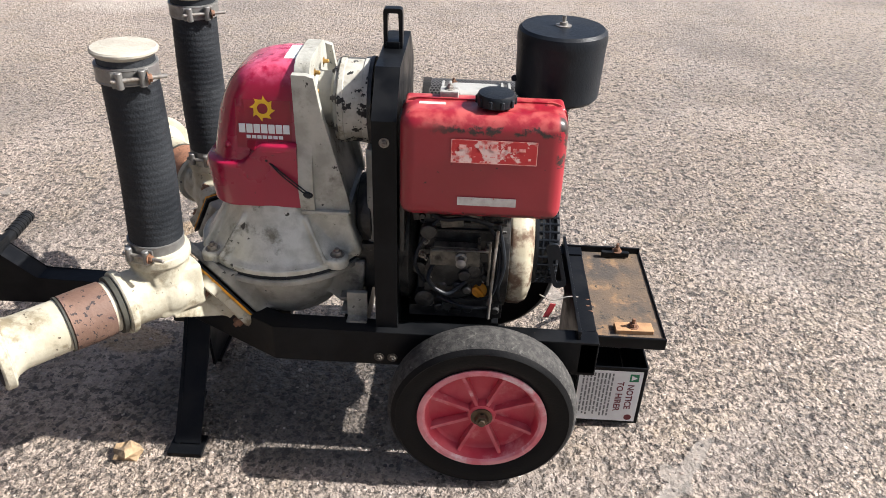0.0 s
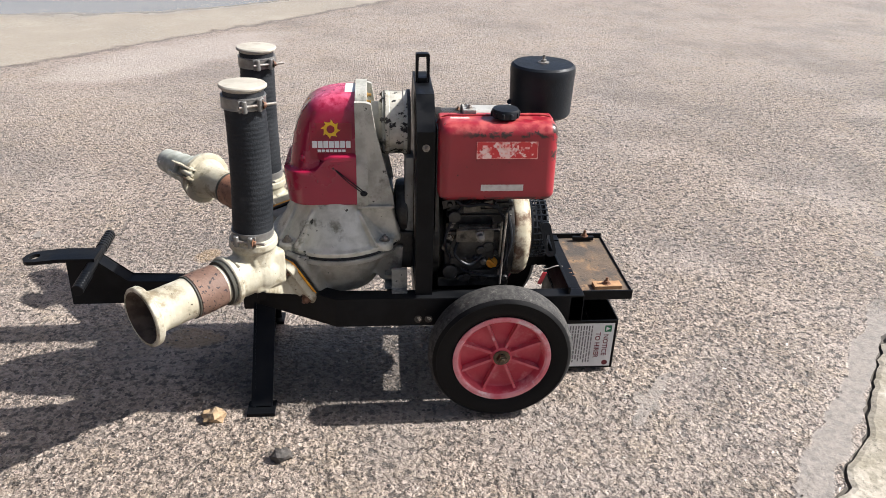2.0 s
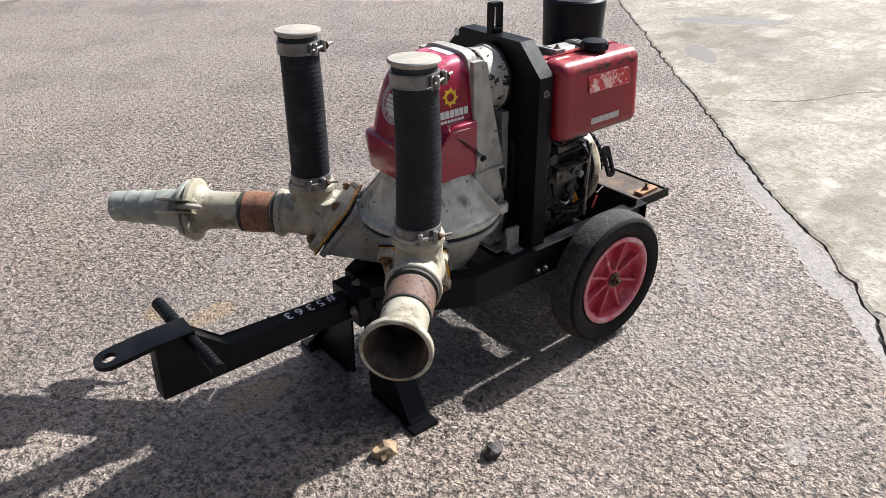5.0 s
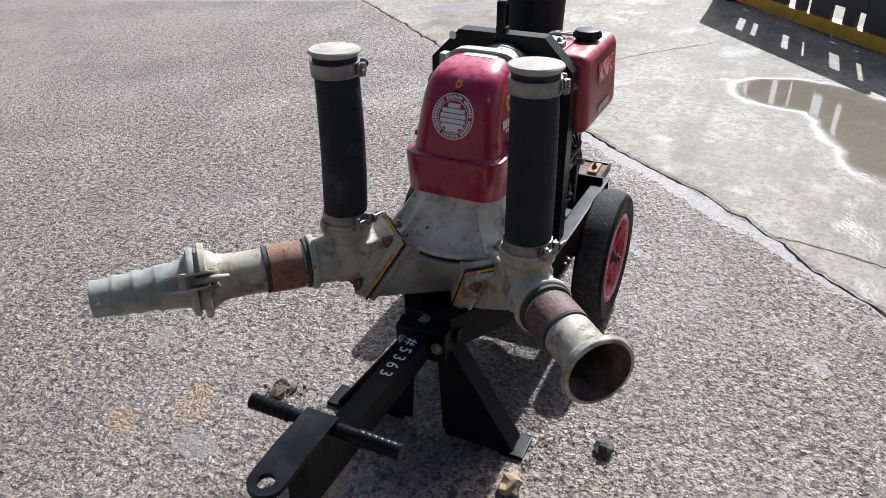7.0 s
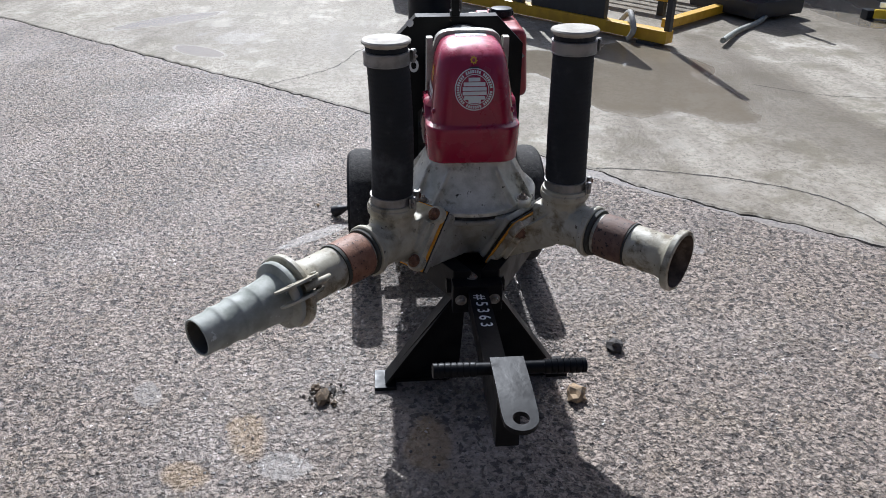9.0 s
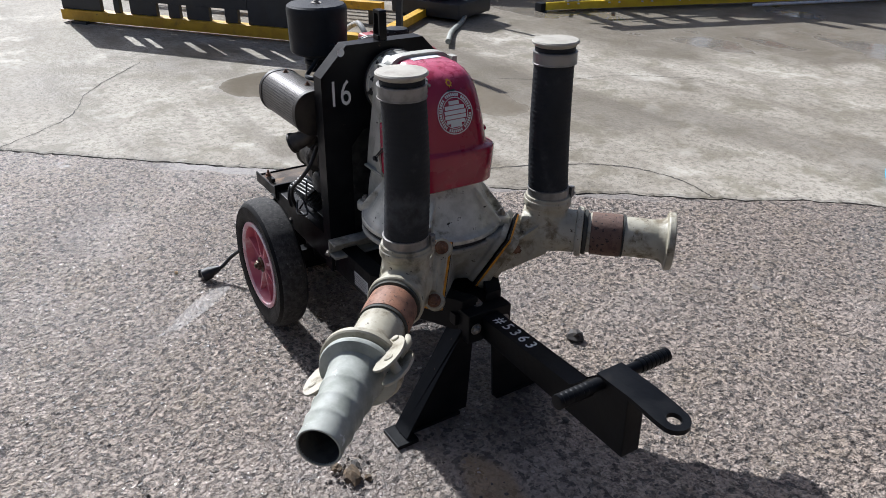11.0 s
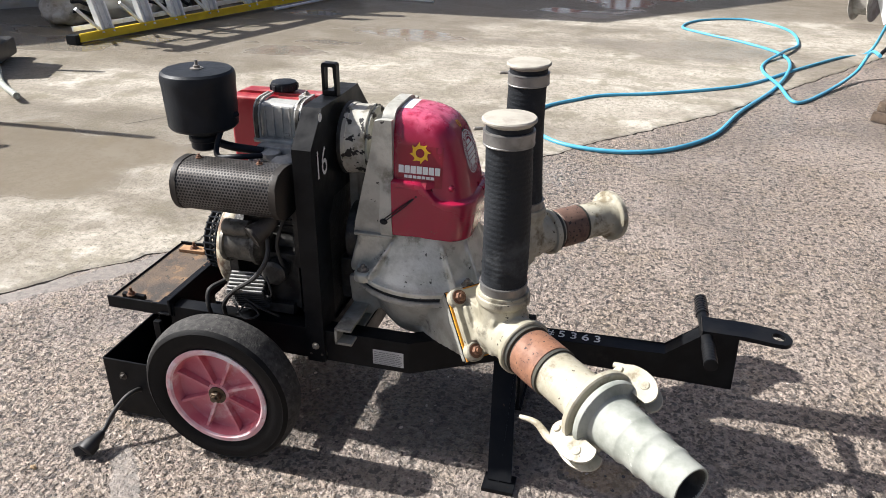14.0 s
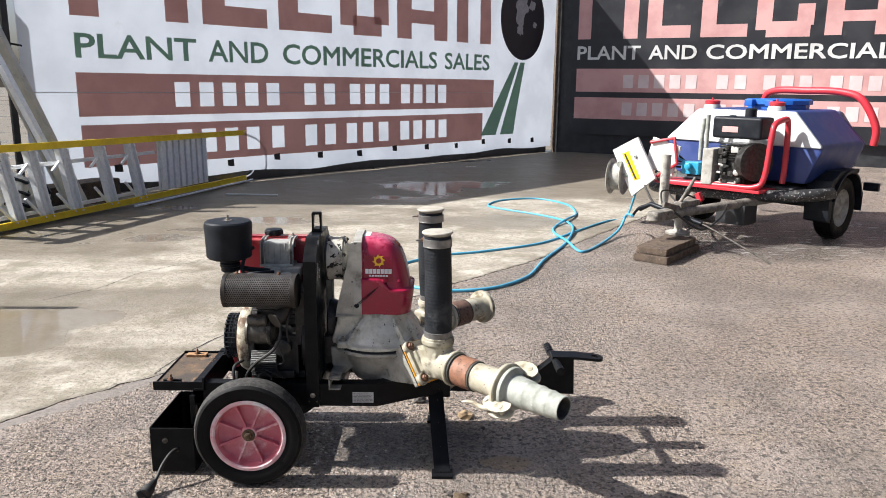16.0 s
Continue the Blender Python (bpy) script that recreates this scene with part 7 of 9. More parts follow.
rock(-0.835, -0.275, 0.030, 1, stone_mat, "chipped tan stone lying on the yard")
rock(-0.79, 0.432, 0.024, 2, mud_clod, "crumbling brown clod of mud on the yard")
rock(-0.745, 0.452, 0.014, 5, mud_clod, "small crumb of brown mud on the yard")
rock(-0.812, 0.398, 0.010, 7, mud_clod, "small crumb of brown mud on the yard")
rock(-0.760, 0.405, 0.013, 6, dark_stone, "dark crumb of dirt on the yard")
rock(-0.618, -0.448, 0.026, 3, dark_stone, "dark angular stone on wet ground", 0.8)
rock(-0.905, -0.16, 0.010, 9, dark_stone, "small dark pebble on the yard")
rock(0.47, 0.52, 0.008, 12, stone_mat, "small tan pebble on the yard")


def loose_gravel():
    rnd = random.Random(77)
    bm = bmesh.new()
    for k in range(420):
        if k < 60:
            x, y = -0.775 + rnd.gauss(0, 0.028), 0.436 + rnd.gauss(0, 0.024)
        elif k < 110:
            x, y = -0.68 + rnd.gauss(0, 0.07), -0.25 + rnd.gauss(0, 0.04)
        else:
            x, y = rnd.uniform(-2.4, 1.3), rnd.uniform(-1.3, 1.9)
        r = rnd.uniform(0.0020, 0.0060) if k < 60 else rnd.uniform(0.0016, 0.0048)
        m = Matrix.Translation((x, y, r * 0.4)) @ Euler((rnd.random() * 3, rnd.random() * 3, rnd.random() * 3)).to_matrix().to_4x4() @ Matrix.Diagonal((r * 1.4, r, r * 0.8, 1))
        bmesh.ops.create_icosphere(bm, subdivisions=1, radius=1.0, matrix=m)
    m, nt, bs, co = base_nodes("gravel_crumbs")
    g = nt.nodes.new("ShaderNodeNewGeometry")
    rp = nt.nodes.new("ShaderNodeValToRGB")
    rp.color_ramp.elements[0].color, rp.color_ramp.elements[1].color = (0.07, 0.06, 0.05, 1), (0.36, 0.31, 0.26, 1)
    link(nt, g.outputs["Random Per Island"], rp.inputs[0])
    link(nt, rp.outputs[0], bs.inputs["Base Color"])
    bs.inputs["Roughness"].default_value = 0.75
    tagged(part("gravel", bm, m, None, smooth=0), "loose grey and tan gravel crumbs scattered on the yard", "gravel", kind="stuff")


loose_gravel()


def blue_hose():
    pts = [(-3.02, -5.60, 0.62), (-2.93, -5.62, 0.30), (-2.86, -5.72, 0.012), (-2.55, -5.38, 0.012), (-2.12, -4.79, 0.012), (-1.68, -4.17, 0.012), (-1.11, -3.775, 0.012), (-0.72, -3.60, 0.012), (-0.534, -3.42, 0.012),
           (-0.365, -3.20, 0.012), (-0.292, -2.90, 0.012), (-0.358, -2.69, 0.012), (-0.534, -2.49, 0.012), (-0.76, -2.42, 0.012), (-0.98, -2.45, 0.012), (-1.19, -2.58, 0.012), (-1.42, -2.90, 0.012), (-1.61, -3.45, 0.012),
           (-1.92, -4.20, 0.012), (-2.10, -4.87, 0.030), (-2.09, -5.40, 0.014), (-1.85, -5.80, 0.012), (-1.50, -6.15, 0.012), (-1.30, -6.45, 0.012), (-1.50, -6.90, 0.012), (-1.99, -7.08, 0.012), (-2.31, -6.60, 0.012),
           (-2.31, -5.90, 0.012), (-2.12, -5.40, 0.034), (-1.93, -5.02, 0.012), (-1.88, -4.68, 0.012), (-1.93, -4.18, 0.032), (-2.00, -3.80, 0.012), (-2.25, -4.16, 0.012), (-2.52, -4.62, 0.06), (-2.62, -4.72, 0.20), (-2.52, -4.10, 0.30)]
    bm = bmesh.new()
    tube(bm, spline(pts, 10), 0.0125, 12)
    part("water_hose", bm, blue_hose_mat, None, smooth=60)
    tagged(bpy.data.objects["water_hose"], "light blue pressure hose looped on the concrete", "hose")


blue_hose()


# ---- banners on the boundary ----
COR = Vector((-3.24, -14.7, 0))
U_L, U_R = Vector((0.682, 0.731, 0)).normalized(), Vector((-0.89, 0.456, 0)).normalized()


def sheet(name, u, s0, s1, z0, z1, mat, sag, seed):
    n = u.cross(Z) if u.cross(Z).y > 0 else -u.cross(Z)
    nx, nz = int((s1 - s0) / 0.12), int((z1 - z0) / 0.12)
    bm = bmesh.new()
    grid = []
    for i in range(nx + 1):
        col = []
        for j in range(nz + 1):
            s, z = s0 + (s1 - s0) * i / nx, z0 + (z1 - z0) * j / nz
            low = max(0.0, 1 - (z - z0) / 0.7)
            w = 0.022 * noise.noise(Vector((s * 0.9, z * 0.7, seed))) + 0.012 * noise.noise(Vector((s * 2.3 + z, z * 0.9, seed + 4))) + 0.045 * low * noise.noise(Vector((s * 1.6, z * 1.2, seed + 9)))
            zz = z + low * sag * (0.05 * noise.noise(Vector((s * 0.8, 0, seed + 3))) - 0.03)
            p = COR + u * s + n * (w + 0.05)
            col.append(bm.verts.new((p.x, p.y, zz)))
        grid.append(col)
    for i in range(nx):
        for j in range(nz):
            bm.faces.new((grid[i][j], grid[i + 1][j], grid[i + 1][j + 1], grid[i][j + 1]))
    tree = BVHTree.FromBMesh(bm)
    th = thing(name, COR + u * ((s0 + s1) / 2), "", "banner")
    ob = part("sheet", bm, mat, th, smooth=60)
    return th, ob, tree, n


def fine_rect(bm, o, u, s0, s1, z0, z1, n, shear=0.0):
    """Rectangle in small pieces, so that it follows the sheet."""
    a, b = max(1, int(abs(s1 - s0) / 0.12)), max(1, int((z1 - z0) / 0.15))
    g = [[bm.verts.new(o + u * (s0 + (s1 - s0) * i / a + shear * j / b) + Z * (z0 + (z1 - z0) * j / b) + n * 0.2) for j in range(b + 1)] for i in range(a + 1)]
    for i in range(a):
        for j in range(b):
            bm.faces.new((g[i][j], g[i + 1][j], g[i + 1][j + 1], g[i][j + 1]))


def banner_left():
    th, sh, tree, n = sheet("banner", U_L, 0.08, 11.25, 0.17, 4.35, vinyl_white, 1.0, 1.0)
    tagged(th, "white printed vinyl banner laced to the boundary fence", "banner", "boundary banners")
    def put(name, bm, mat, lift=0.005, label=""):
        part(name, drape(bm, tree, -n, lift), mat, th, label)
    bm = bmesh.new()
    # two brown bands, left open where the white digits stand
    for s0, s1, z0, z1, b0, b1, starts in ((2.22, 10.61, 1.04, 1.60, 1.15, 1.49, (9.28, 8.90, 8.52, 8.14, 7.76, 7.04, 6.64, 6.08, 5.74, 5.40, 4.88, 4.55, 4.22, 3.90)),
                                           (2.55, 10.60, 0.38, 0.93, 0.49, 0.83, (9.28, 8.90, 8.52, 8.14, 7.68, 7.04, 6.64, 6.17, 5.80, 5.43, 4.90, 4.56, 4.22, 3.88))):
        fine_rect(bm, COR, U_L, s0, s1, z0, b0, n)
        fine_rect(bm, COR, U_L, s0, s1, b1, z1, n)
        at = s1
        for s in starts:
            fine_rect(bm, COR, U_L, s, at, b0, b1, n)
            at = s - 0.23
        fine_rect(bm, COR, U_L, s0, at, b0, b1, n)
    for s0, s1, z0, z1 in ((10.62, 10.25, 2.30, 3.45), (9.35, 9.01, 2.30, 3.45), (8.79, 8.42, 2.30, 3.45), (8.42, 7.70, 2.30, 2.58), (7.49, 7.12, 2.30, 3.45), (7.12, 6.44, 2.30, 2.58), (6.26, 5.90, 2.45, 3.45), (5.98, 5.35, 2.30, 2.62),
                           (5.52, 5.17, 2.50, 3.0), (4.96, 4.60, 2.30, 3.45), (4.60, 4.02, 2.58, 2.82), (4.02, 3.65, 2.30, 3.45), (3.38, 3.05, 2.30, 3.45), (2.68, 2.35, 2.30, 3.45)):
        fine_rect(bm, COR, U_L, s0, s1, z0, z1, n)
    put("brown_print", bm, print_brown, 0.004, "brown printed bars and blocks")
    for word, s, w in (("PLANT", 10.62, 1.68), ("AND", 8.72, 1.02), ("COMMERCIALS", 7.46, 3.50), ("SALES", 3.74, 1.35)):
        t = letters(word, 0.30, COR + U_L * s + Z * 1.79 + n * 0.2, -U_L, Z, 0, bold=0.008)
        ext = max((v.co - COR).dot(-U_L) for v in t.verts) - min((v.co - COR).dot(-U_L) for v in t.verts)
        for v in t.verts:
            d = (v.co - COR).dot(-U_L) + s
            v.co += -U_L * (d * (w / ext - 1))
        put("banner_word", t, print_green, 0.010)
    bm = bmesh.new()
    c = COR + U_L * 1.28 + Z * 2.86 + n * 0.2
    for ring in range(6):
        r0, r1 = ring / 6, (ring + 1) / 6
        for k in range(36):
            q0, q1 = 2 * math.pi * k / 36, 2 * math.pi * (k + 1) / 36
            bm.faces.new([bm.verts.new(c + U_L * (0.76 * r * math.cos(q)) + Z * (0.84 * r * math.sin(q))) for r, q in ((max(r0, 0.001), q0), (r1, q0), (r1, q1), (max(r0, 0.001), q1))])
    put("globe_print", bm, vinyl_black, 0.006, "dark printed globe")
    bm = bmesh.new()
    rnd = random.Random(9)
    for ca, cb, r in ((0.05, 0.25, 0.24), (0.12, 0.0, 0.17), (0.10, -0.22, 0.12), (-0.3, 0.3, 0.12), (0.0, 0.55, 0.18), (-0.4, -0.1, 0.07)):
        pts = [c + U_L * (ca + r * k1 * math.cos(q)) + Z * (cb + r * k1 * math.sin(q)) for q, k1 in ((2 * math.pi * k / 16, rnd.uniform(0.7, 1.15)) for k in range(16))]
        bm.faces.new([bm.verts.new(p) for p in pts])
    put("land_print", bm, grey_print, 0.012)
    bm = bmesh.new()
    for b0, b1, t0, t1 in ((2.60, 2.12, 1.56, 1.42), (1.98, 1.52, 1.36, 1.20)):
        for k in range(10):
            f0, f1 = k / 10, (k + 1) / 10
            bm.faces.new([bm.verts.new(COR + U_L * (a + (b - a) * f) + Z * (0.47 + 1.5 * f) + n * 0.2) for a, b, f in ((b0, t0, f0), (b1, t1, f0), (b1, t1, f1), (b0, t0, f1))])
    put("road_print", bm, print_green, 0.006, "green printed road stripes")
    # eyelets and gaps along the lower hem
    for k in range(12):
        bm = bmesh.new()
        s = 0.8 + 0.85 * k
        flat(bm, [(-0.05, -0.05), (0.06, -0.06), (0.05, 0.05), (-0.06, 0.04)], COR + U_L * s + Z * (0.31 + 0.02 * (k % 3)) + n * 0.2, -U_L, Z)
        put("eyelet_slot", bm, black_print, 0.008)
    bm = bmesh.new()
    for k in range(6):
        s = 11.32
        rod(bm, COR + U_L * (s - 0.10) + Z * (0.7 + 0.6 * k) + n * 0.08, COR + U_L * (s + 0.02) + Z * (0.72 + 0.6 * k) + n * 0.07, 0.012, 8)
    part("lacing", bm, black_plastic, th)
    # hem seam lines
    bm = bmesh.new()
    fine_rect(bm, COR, U_L, 2.0, 11.2, 1.345, 1.353, n)
    put("fold_line", bm, grey_print, 0.012)


def banner_right():
    th, _, tree, n = sheet("banner", U_R, 0.42, 14.0, 0.45, 4.2, vinyl_black, 0.4, 5.0)
    tagged(th, "black printed vinyl banner on the boundary wall", "banner", "boundary banners")
    def put(name, bm, mat, lift=0.005, label=""):
        part(name, drape(bm, tree, -n, lift), mat, th, label)
    bm = bmesh.new()
    fine_rect(bm, COR, U_R, 0.55, 13.5, 1.37, 1.87, n)
    fine_rect(bm, COR, U_R, 0.53, 13.5, 0.78, 1.25, n)
    for s0, s1, z0, z1 in ((0.55, 0.84, 2.5, 3.6), (1.55, 1.86, 2.5, 3.6), (2.05, 2.36, 2.5, 3.6), (2.36, 2.95, 2.5, 2.75), (3.15, 3.45, 2.5, 3.6), (3.45, 4.05, 2.5, 2.75), (4.2, 4.5, 2.62, 3.6), (4.4, 5.2, 2.48, 2.78), (4.95, 5.25, 2.7, 3.1),
                           (5.45, 5.75, 2.5, 3.6), (5.75, 6.3, 2.75, 2.95), (6.3, 6.6, 2.5, 3.6), (6.8, 7.1, 2.5, 3.6), (7.6, 7.9, 2.5, 3.6)):
        fine_rect(bm, COR, U_R, s0, s1, z0, z1, n)
    put("pink_print", bm, print_pink, 0.004, "faded pink printed bars and blocks")
    for s in (1.61, 1.94, 2.27, 2.60, 2.93, 3.55, 3.90, 4.45, 4.78, 5.11, 5.65, 5.98, 6.31):
        for z0 in (1.46, 0.87):
            bm = bmesh.new()
            fine_rect(bm, COR, U_R, s, s + 0.22, z0, z0 + 0.28, n)
            put("digit_bar", bm, faded_white, 0.009)
    for word, s, w in (("PLANT", 0.53, 1.39), ("AND", 2.13, 0.99), ("COMMERCIALS", 3.28, 3.6), ("SALES", 7.15, 1.4)):
        t = letters(word, 0.28, COR + U_R * s + Z * 2.07 + n * 0.2, U_R, Z, 0, bold=0.008)
        ext = max((v.co - COR).dot(U_R) for v in t.verts) - min((v.co - COR).dot(U_R) for v in t.verts)
        for v in t.verts:
            d = (v.co - COR).dot(U_R) - s
            v.co += U_R * (d * (w / ext - 1))
        put("banner_word", t, white_panel, 0.010)


banner_left(); banner_right()


def boundary():
    # fence rails and posts behind the banners, and the plain walls that close the yard there
    nl = Vector((0.731, -0.682, 0))
    bm = bmesh.new()
    for k in (0,):
        p = COR + U_L * (0.03 + 2.26 * k) + nl * 0.85
        box(bm, p + Z * 2.2, (0.07, 0.07, 4.4), turn(0, 0, 47), bev=0.004)
        box(bm, p + Z * 4.25 - nl * 0.4, (0.05, 0.86, 0.05), turn(0, 0, 47), bev=0.004)
    # dark strip added for the shade in the gap below the hem
    box(bm, COR + U_L * 5.7 + nl * 0.12 + Z * 0.09, (11.2, 0.10, 0.18), turn(0, 0, 47), bev=0.01)
    for z in (4.25,):
        box(bm, COR + U_L * 5.7 + nl * 0.05 + Z * z, (11.4, 0.05, 0.06), turn(0, 0, 47), bev=0.004)
    tagged(part("fence", bm, dark_steel, None), "dark steel fence posts and rails behind the banner, with a dark strip for the shade below", "fence", kind="structure")
    bm = bmesh.new()
    box(bm, COR + U_R * 7.4 + Vector((-0.456, -0.89, 0)) * 0.16 + Z * 2.2, (14.8, 0.2, 4.4), turn(0, 0, 152.9), bev=0.004)
    tagged(part("wall_south", bm, dark_steel, None), "dark sheeted boundary wall", "wall", kind="structure")
    bm = bmesh.new()
    box(bm, COR + U_L * 14.6 + nl * 0.25 + Z * 1.3, (6.2, 0.2, 2.6), turn(0, 0, 47), bev=0.004)
    for k in range(24):
        box(bm, COR + U_L * (11.7 + 0.25 * k) + nl * 0.14 + Z * 1.3, (0.10, 0.05, 2.5), turn(0, 0, 47), bev=0.01)
    tagged(part("wall_east", bm, wall_tan, None), "cream ribbed cladding wall beside the banner", "wall", kind="structure")
    # unseen wall, added to hide part of the sky and bounce warm light
    bm = bmesh.new()
    box(bm, (-9.1, 2.0, 2.4), (0.2, 20.0, 4.8), bev=0.01)
    for k in range(40):
        box(bm, (-8.98, -7.8 + 0.5 * k, 2.4), (0.05, 0.16, 4.7), bev=0.01)
    tagged(part("sky_blocker_west", bm, surface("sky_blocker_brown", (0.085, 0.070, 0.056), (0.060, 0.050, 0.041), 0.6, 0.75, scale=2, grain=0.2), None), "unseen dark brown wall added to block sky and bounce warm light", "wall", kind="structure")
    bm = bmesh.new()
    box(bm, COR + U_L * 0.0 + Vector((-0.2, 0.3, 0)) * 0.2 + Z * 2.1, (0.06, 0.10, 4.2), turn(0, 0, 20), bev=0.004)
    tagged(part("corner_post", bm, timber, None), "weathered timber post at the corner of the fence", "post", kind="structure")
    bm = bmesh.new()
    box(bm, COR + U_L * 11.36 + nl * 0.0 + Z * 2.2, (0.07, 0.07, 4.4), turn(0, 0, 47), bev=0.004)
    tagged(part("end_post", bm, dark_steel, None), "dark steel end post of the fence", "post", kind="structure")


boundary()


def step_ladder():
    p0, p1 = Vector((3.86, -3.98, 0)), Vector((2.34, -8.62, 0))
    d = (p1 - p0).normalized()
    nrm = Vector((-d.y, d.x, 0))
    if nrm.x > 0:
        nrm = -nrm
    L = (p1 - p0).length
    th = thing("step_ladder", (p0 + p1) / 2, "yellow platform step ladder lying on its side", "ladder")
    zt = lambda s: 0.83 - 0.09 * s / L
    for k, (z0, z1) in enumerate((((0.045), (0.06)), (zt(0), zt(L)))):
        bm = bmesh.new()
        a, b = p0 + Z * z0, p1 + Z * z1
        tube(bm, [a, b], 0, flat=(0.036, 0.024))
        tube(bm, [a + nrm * 0.05 + Z * 0.012, b + nrm * 0.05 + Z * 0.012], 0, flat=(0.008, 0.036))
        tube(bm, [a + nrm * 0.065 + Z * 0.045, b + nrm * 0.065 + Z * 0.045], 0, flat=(0.012, 0.006))
        part("stile", bm, ladder_yellow, th, "yellow fibreglass stile")
        bm = bmesh.new()
        box(bm, p0 + Z * z0 - d * 0.03, (0.10, 0.08, 0.08), bev=0.01)
        part("foot", bm, black_plastic, th)
    for s in (0.18, 0.62, 0.98, 1.40, 1.95, 2.45):
        bm = bmesh.new()
        c = p0 + d * s
        lo, hi = s + 0.10, s - 0.06
        for w0, w1, thick, back in ((-0.060, 0.060, 0.010, 0.02), (-0.062, -0.046, 0.075, 0.0), (0.046, 0.062, 0.075, 0.0), (-0.008, 0.008, 0.045, 0.0)):
            extr(bm, [(lo + w0, 0.07), (lo + w1, 0.07), (hi + w1, zt(s) - 0.03), (hi + w0, zt(s) - 0.03)], p0 + nrm * back, d, Z, thick if d.cross(Z).dot(nrm) > 0 else -thick)
        part("tread", bm, aluminium, th, "ribbed aluminium tread")
        bm = bmesh.new()
        tube(bm, [c + nrm * 0.03 + d * 0.06 + Z * 0.07, c + nrm * 0.03 - d * 0.16 + Z * 0.30], 0, flat=(0.012, 0.012))
        part("brace", bm, aluminium, th)
        bm = bmesh.new()
        tube(bm, [c + nrm * 0.03 + d * 0.05 + Z * (zt(s) - 0.05), c + nrm * 0.03 - d * 0.2 + Z * (zt(s) - 0.26)], 0, flat=(0.012, 0.012))
        part("brace", bm, aluminium, th)
    for k in range(8):
        bm = bmesh.new()
        box(bm, p0 + d * (3.05 + 0.125 * k) + Z * 0.43, (0.085, 0.04, 0.64), turn(0, 0, math.degrees(math.atan2(d.y, d.x))), bev=0.006)
        part("platform_slat", bm, aluminium, th)
    bm = bmesh.new()
    box(bm, p0 + d * 3.5 + Z * 0.43 - nrm * 0.03, (1.05, 0.01, 0.66), turn(0, 0, math.degrees(math.atan2(d.y, d.x))), bev=0.002)
    part("platform", bm, aluminium, th, "ribbed aluminium platform")
    bm = bmesh.new()
    tube(bm, spline([p1 + Z * 0.72, p1 + d * 0.25 + Z * 0.72, p1 + d * 0.36 + Z * 0.55, p1 + d * 0.34 + Z * 0.25, p1 + d * 0.22 + Z * 0.10, p1 - d * 0.2 + Z * 0.035], 8), 0.012, 8)
    tube(bm, [p1 + d * 0.1 + Z * 0.03 + nrm * 0.1, p0 + d * 2.2 + Z * 0.03 + nrm * 0.22], 0.014, 8)
    part("guard_rail", bm, aluminium, th, "bent grey tube guard rail")
    bm = bmesh.new()
    tube(bm, [p0 + d * 0.2 + nrm * -0.12 + Z * 0.62, p0 + d * 3.0 + nrm * -0.10 + Z * 0.60], 0, flat=(0.014, 0.02))
    tube(bm, [p0 + d * 0.1 + nrm * -0.2 + Z * 0.09, p0 + d * 3.1 + nrm * -0.14 + Z * 0.12], 0, flat=(0.014, 0.02))
    part("rear_frame", bm, aluminium, th)


step_ladder()


def floor_rod():
    bm = bmesh.new()
    rod(bm, (2.22, -7.22, 0.012), (1.50, -7.17, 0.012), 0.012, 10)
    tagged(part("metal_rod", bm, white_panel, None), "thin pale metal rod lying on the concrete", "rod")


floor_rod()


def leaning_beam():
    bm = bmesh.new()
    a, b = Vector((3.62, -5.95, 0.0)), Vector((4.78, -6.10, 2.65))
    d = (b - a).normalized()
    s = Vector((0.0, 1.0, 0)).cross(d)
    R = basis(s, d, s.cross(d))
    box(bm, (a + b) / 2 + Z * 0.03, (0.20, (b - a).length, 0.06), R, bev=0.006)
    box(bm, (a + b) / 2 + Z * 0.03 + s * 0.10, (0.03, (b - a).length, 0.11), R, bev=0.004)
    box(bm, (a + b) / 2 + Z * 0.03 - s * 0.10, (0.03, (b - a).length, 0.11), R, bev=0.004)
    tagged(part("channel_beam", bm, beam_grey, None), "grey channel beam leaning against the wall", "beam")
    bm = bmesh.new()
    a, b = Vector((3.75, -5.75, 0.55)), Vector((4.55, -5.8, 2.3))
    tube(bm, [a, b], 0, flat=(0.05, 0.03))
    for k in range(7):
        c = a.lerp(b, (k + 0.5) / 7)
        rod(bm, c, c + Vector((0.05, -0.02, 0.10)), 0.012, 8)
    tube(bm, [a + Vector((0.06, -0.02, 0.12)), b + Vector((0.06, -0.02, 0.12))], 0, flat=(0.02, 0.02))
    tagged(part("lattice_strut", bm, aluminium, None), "grey lattice strut leaning beside the beam", "strut")


leaning_beam()


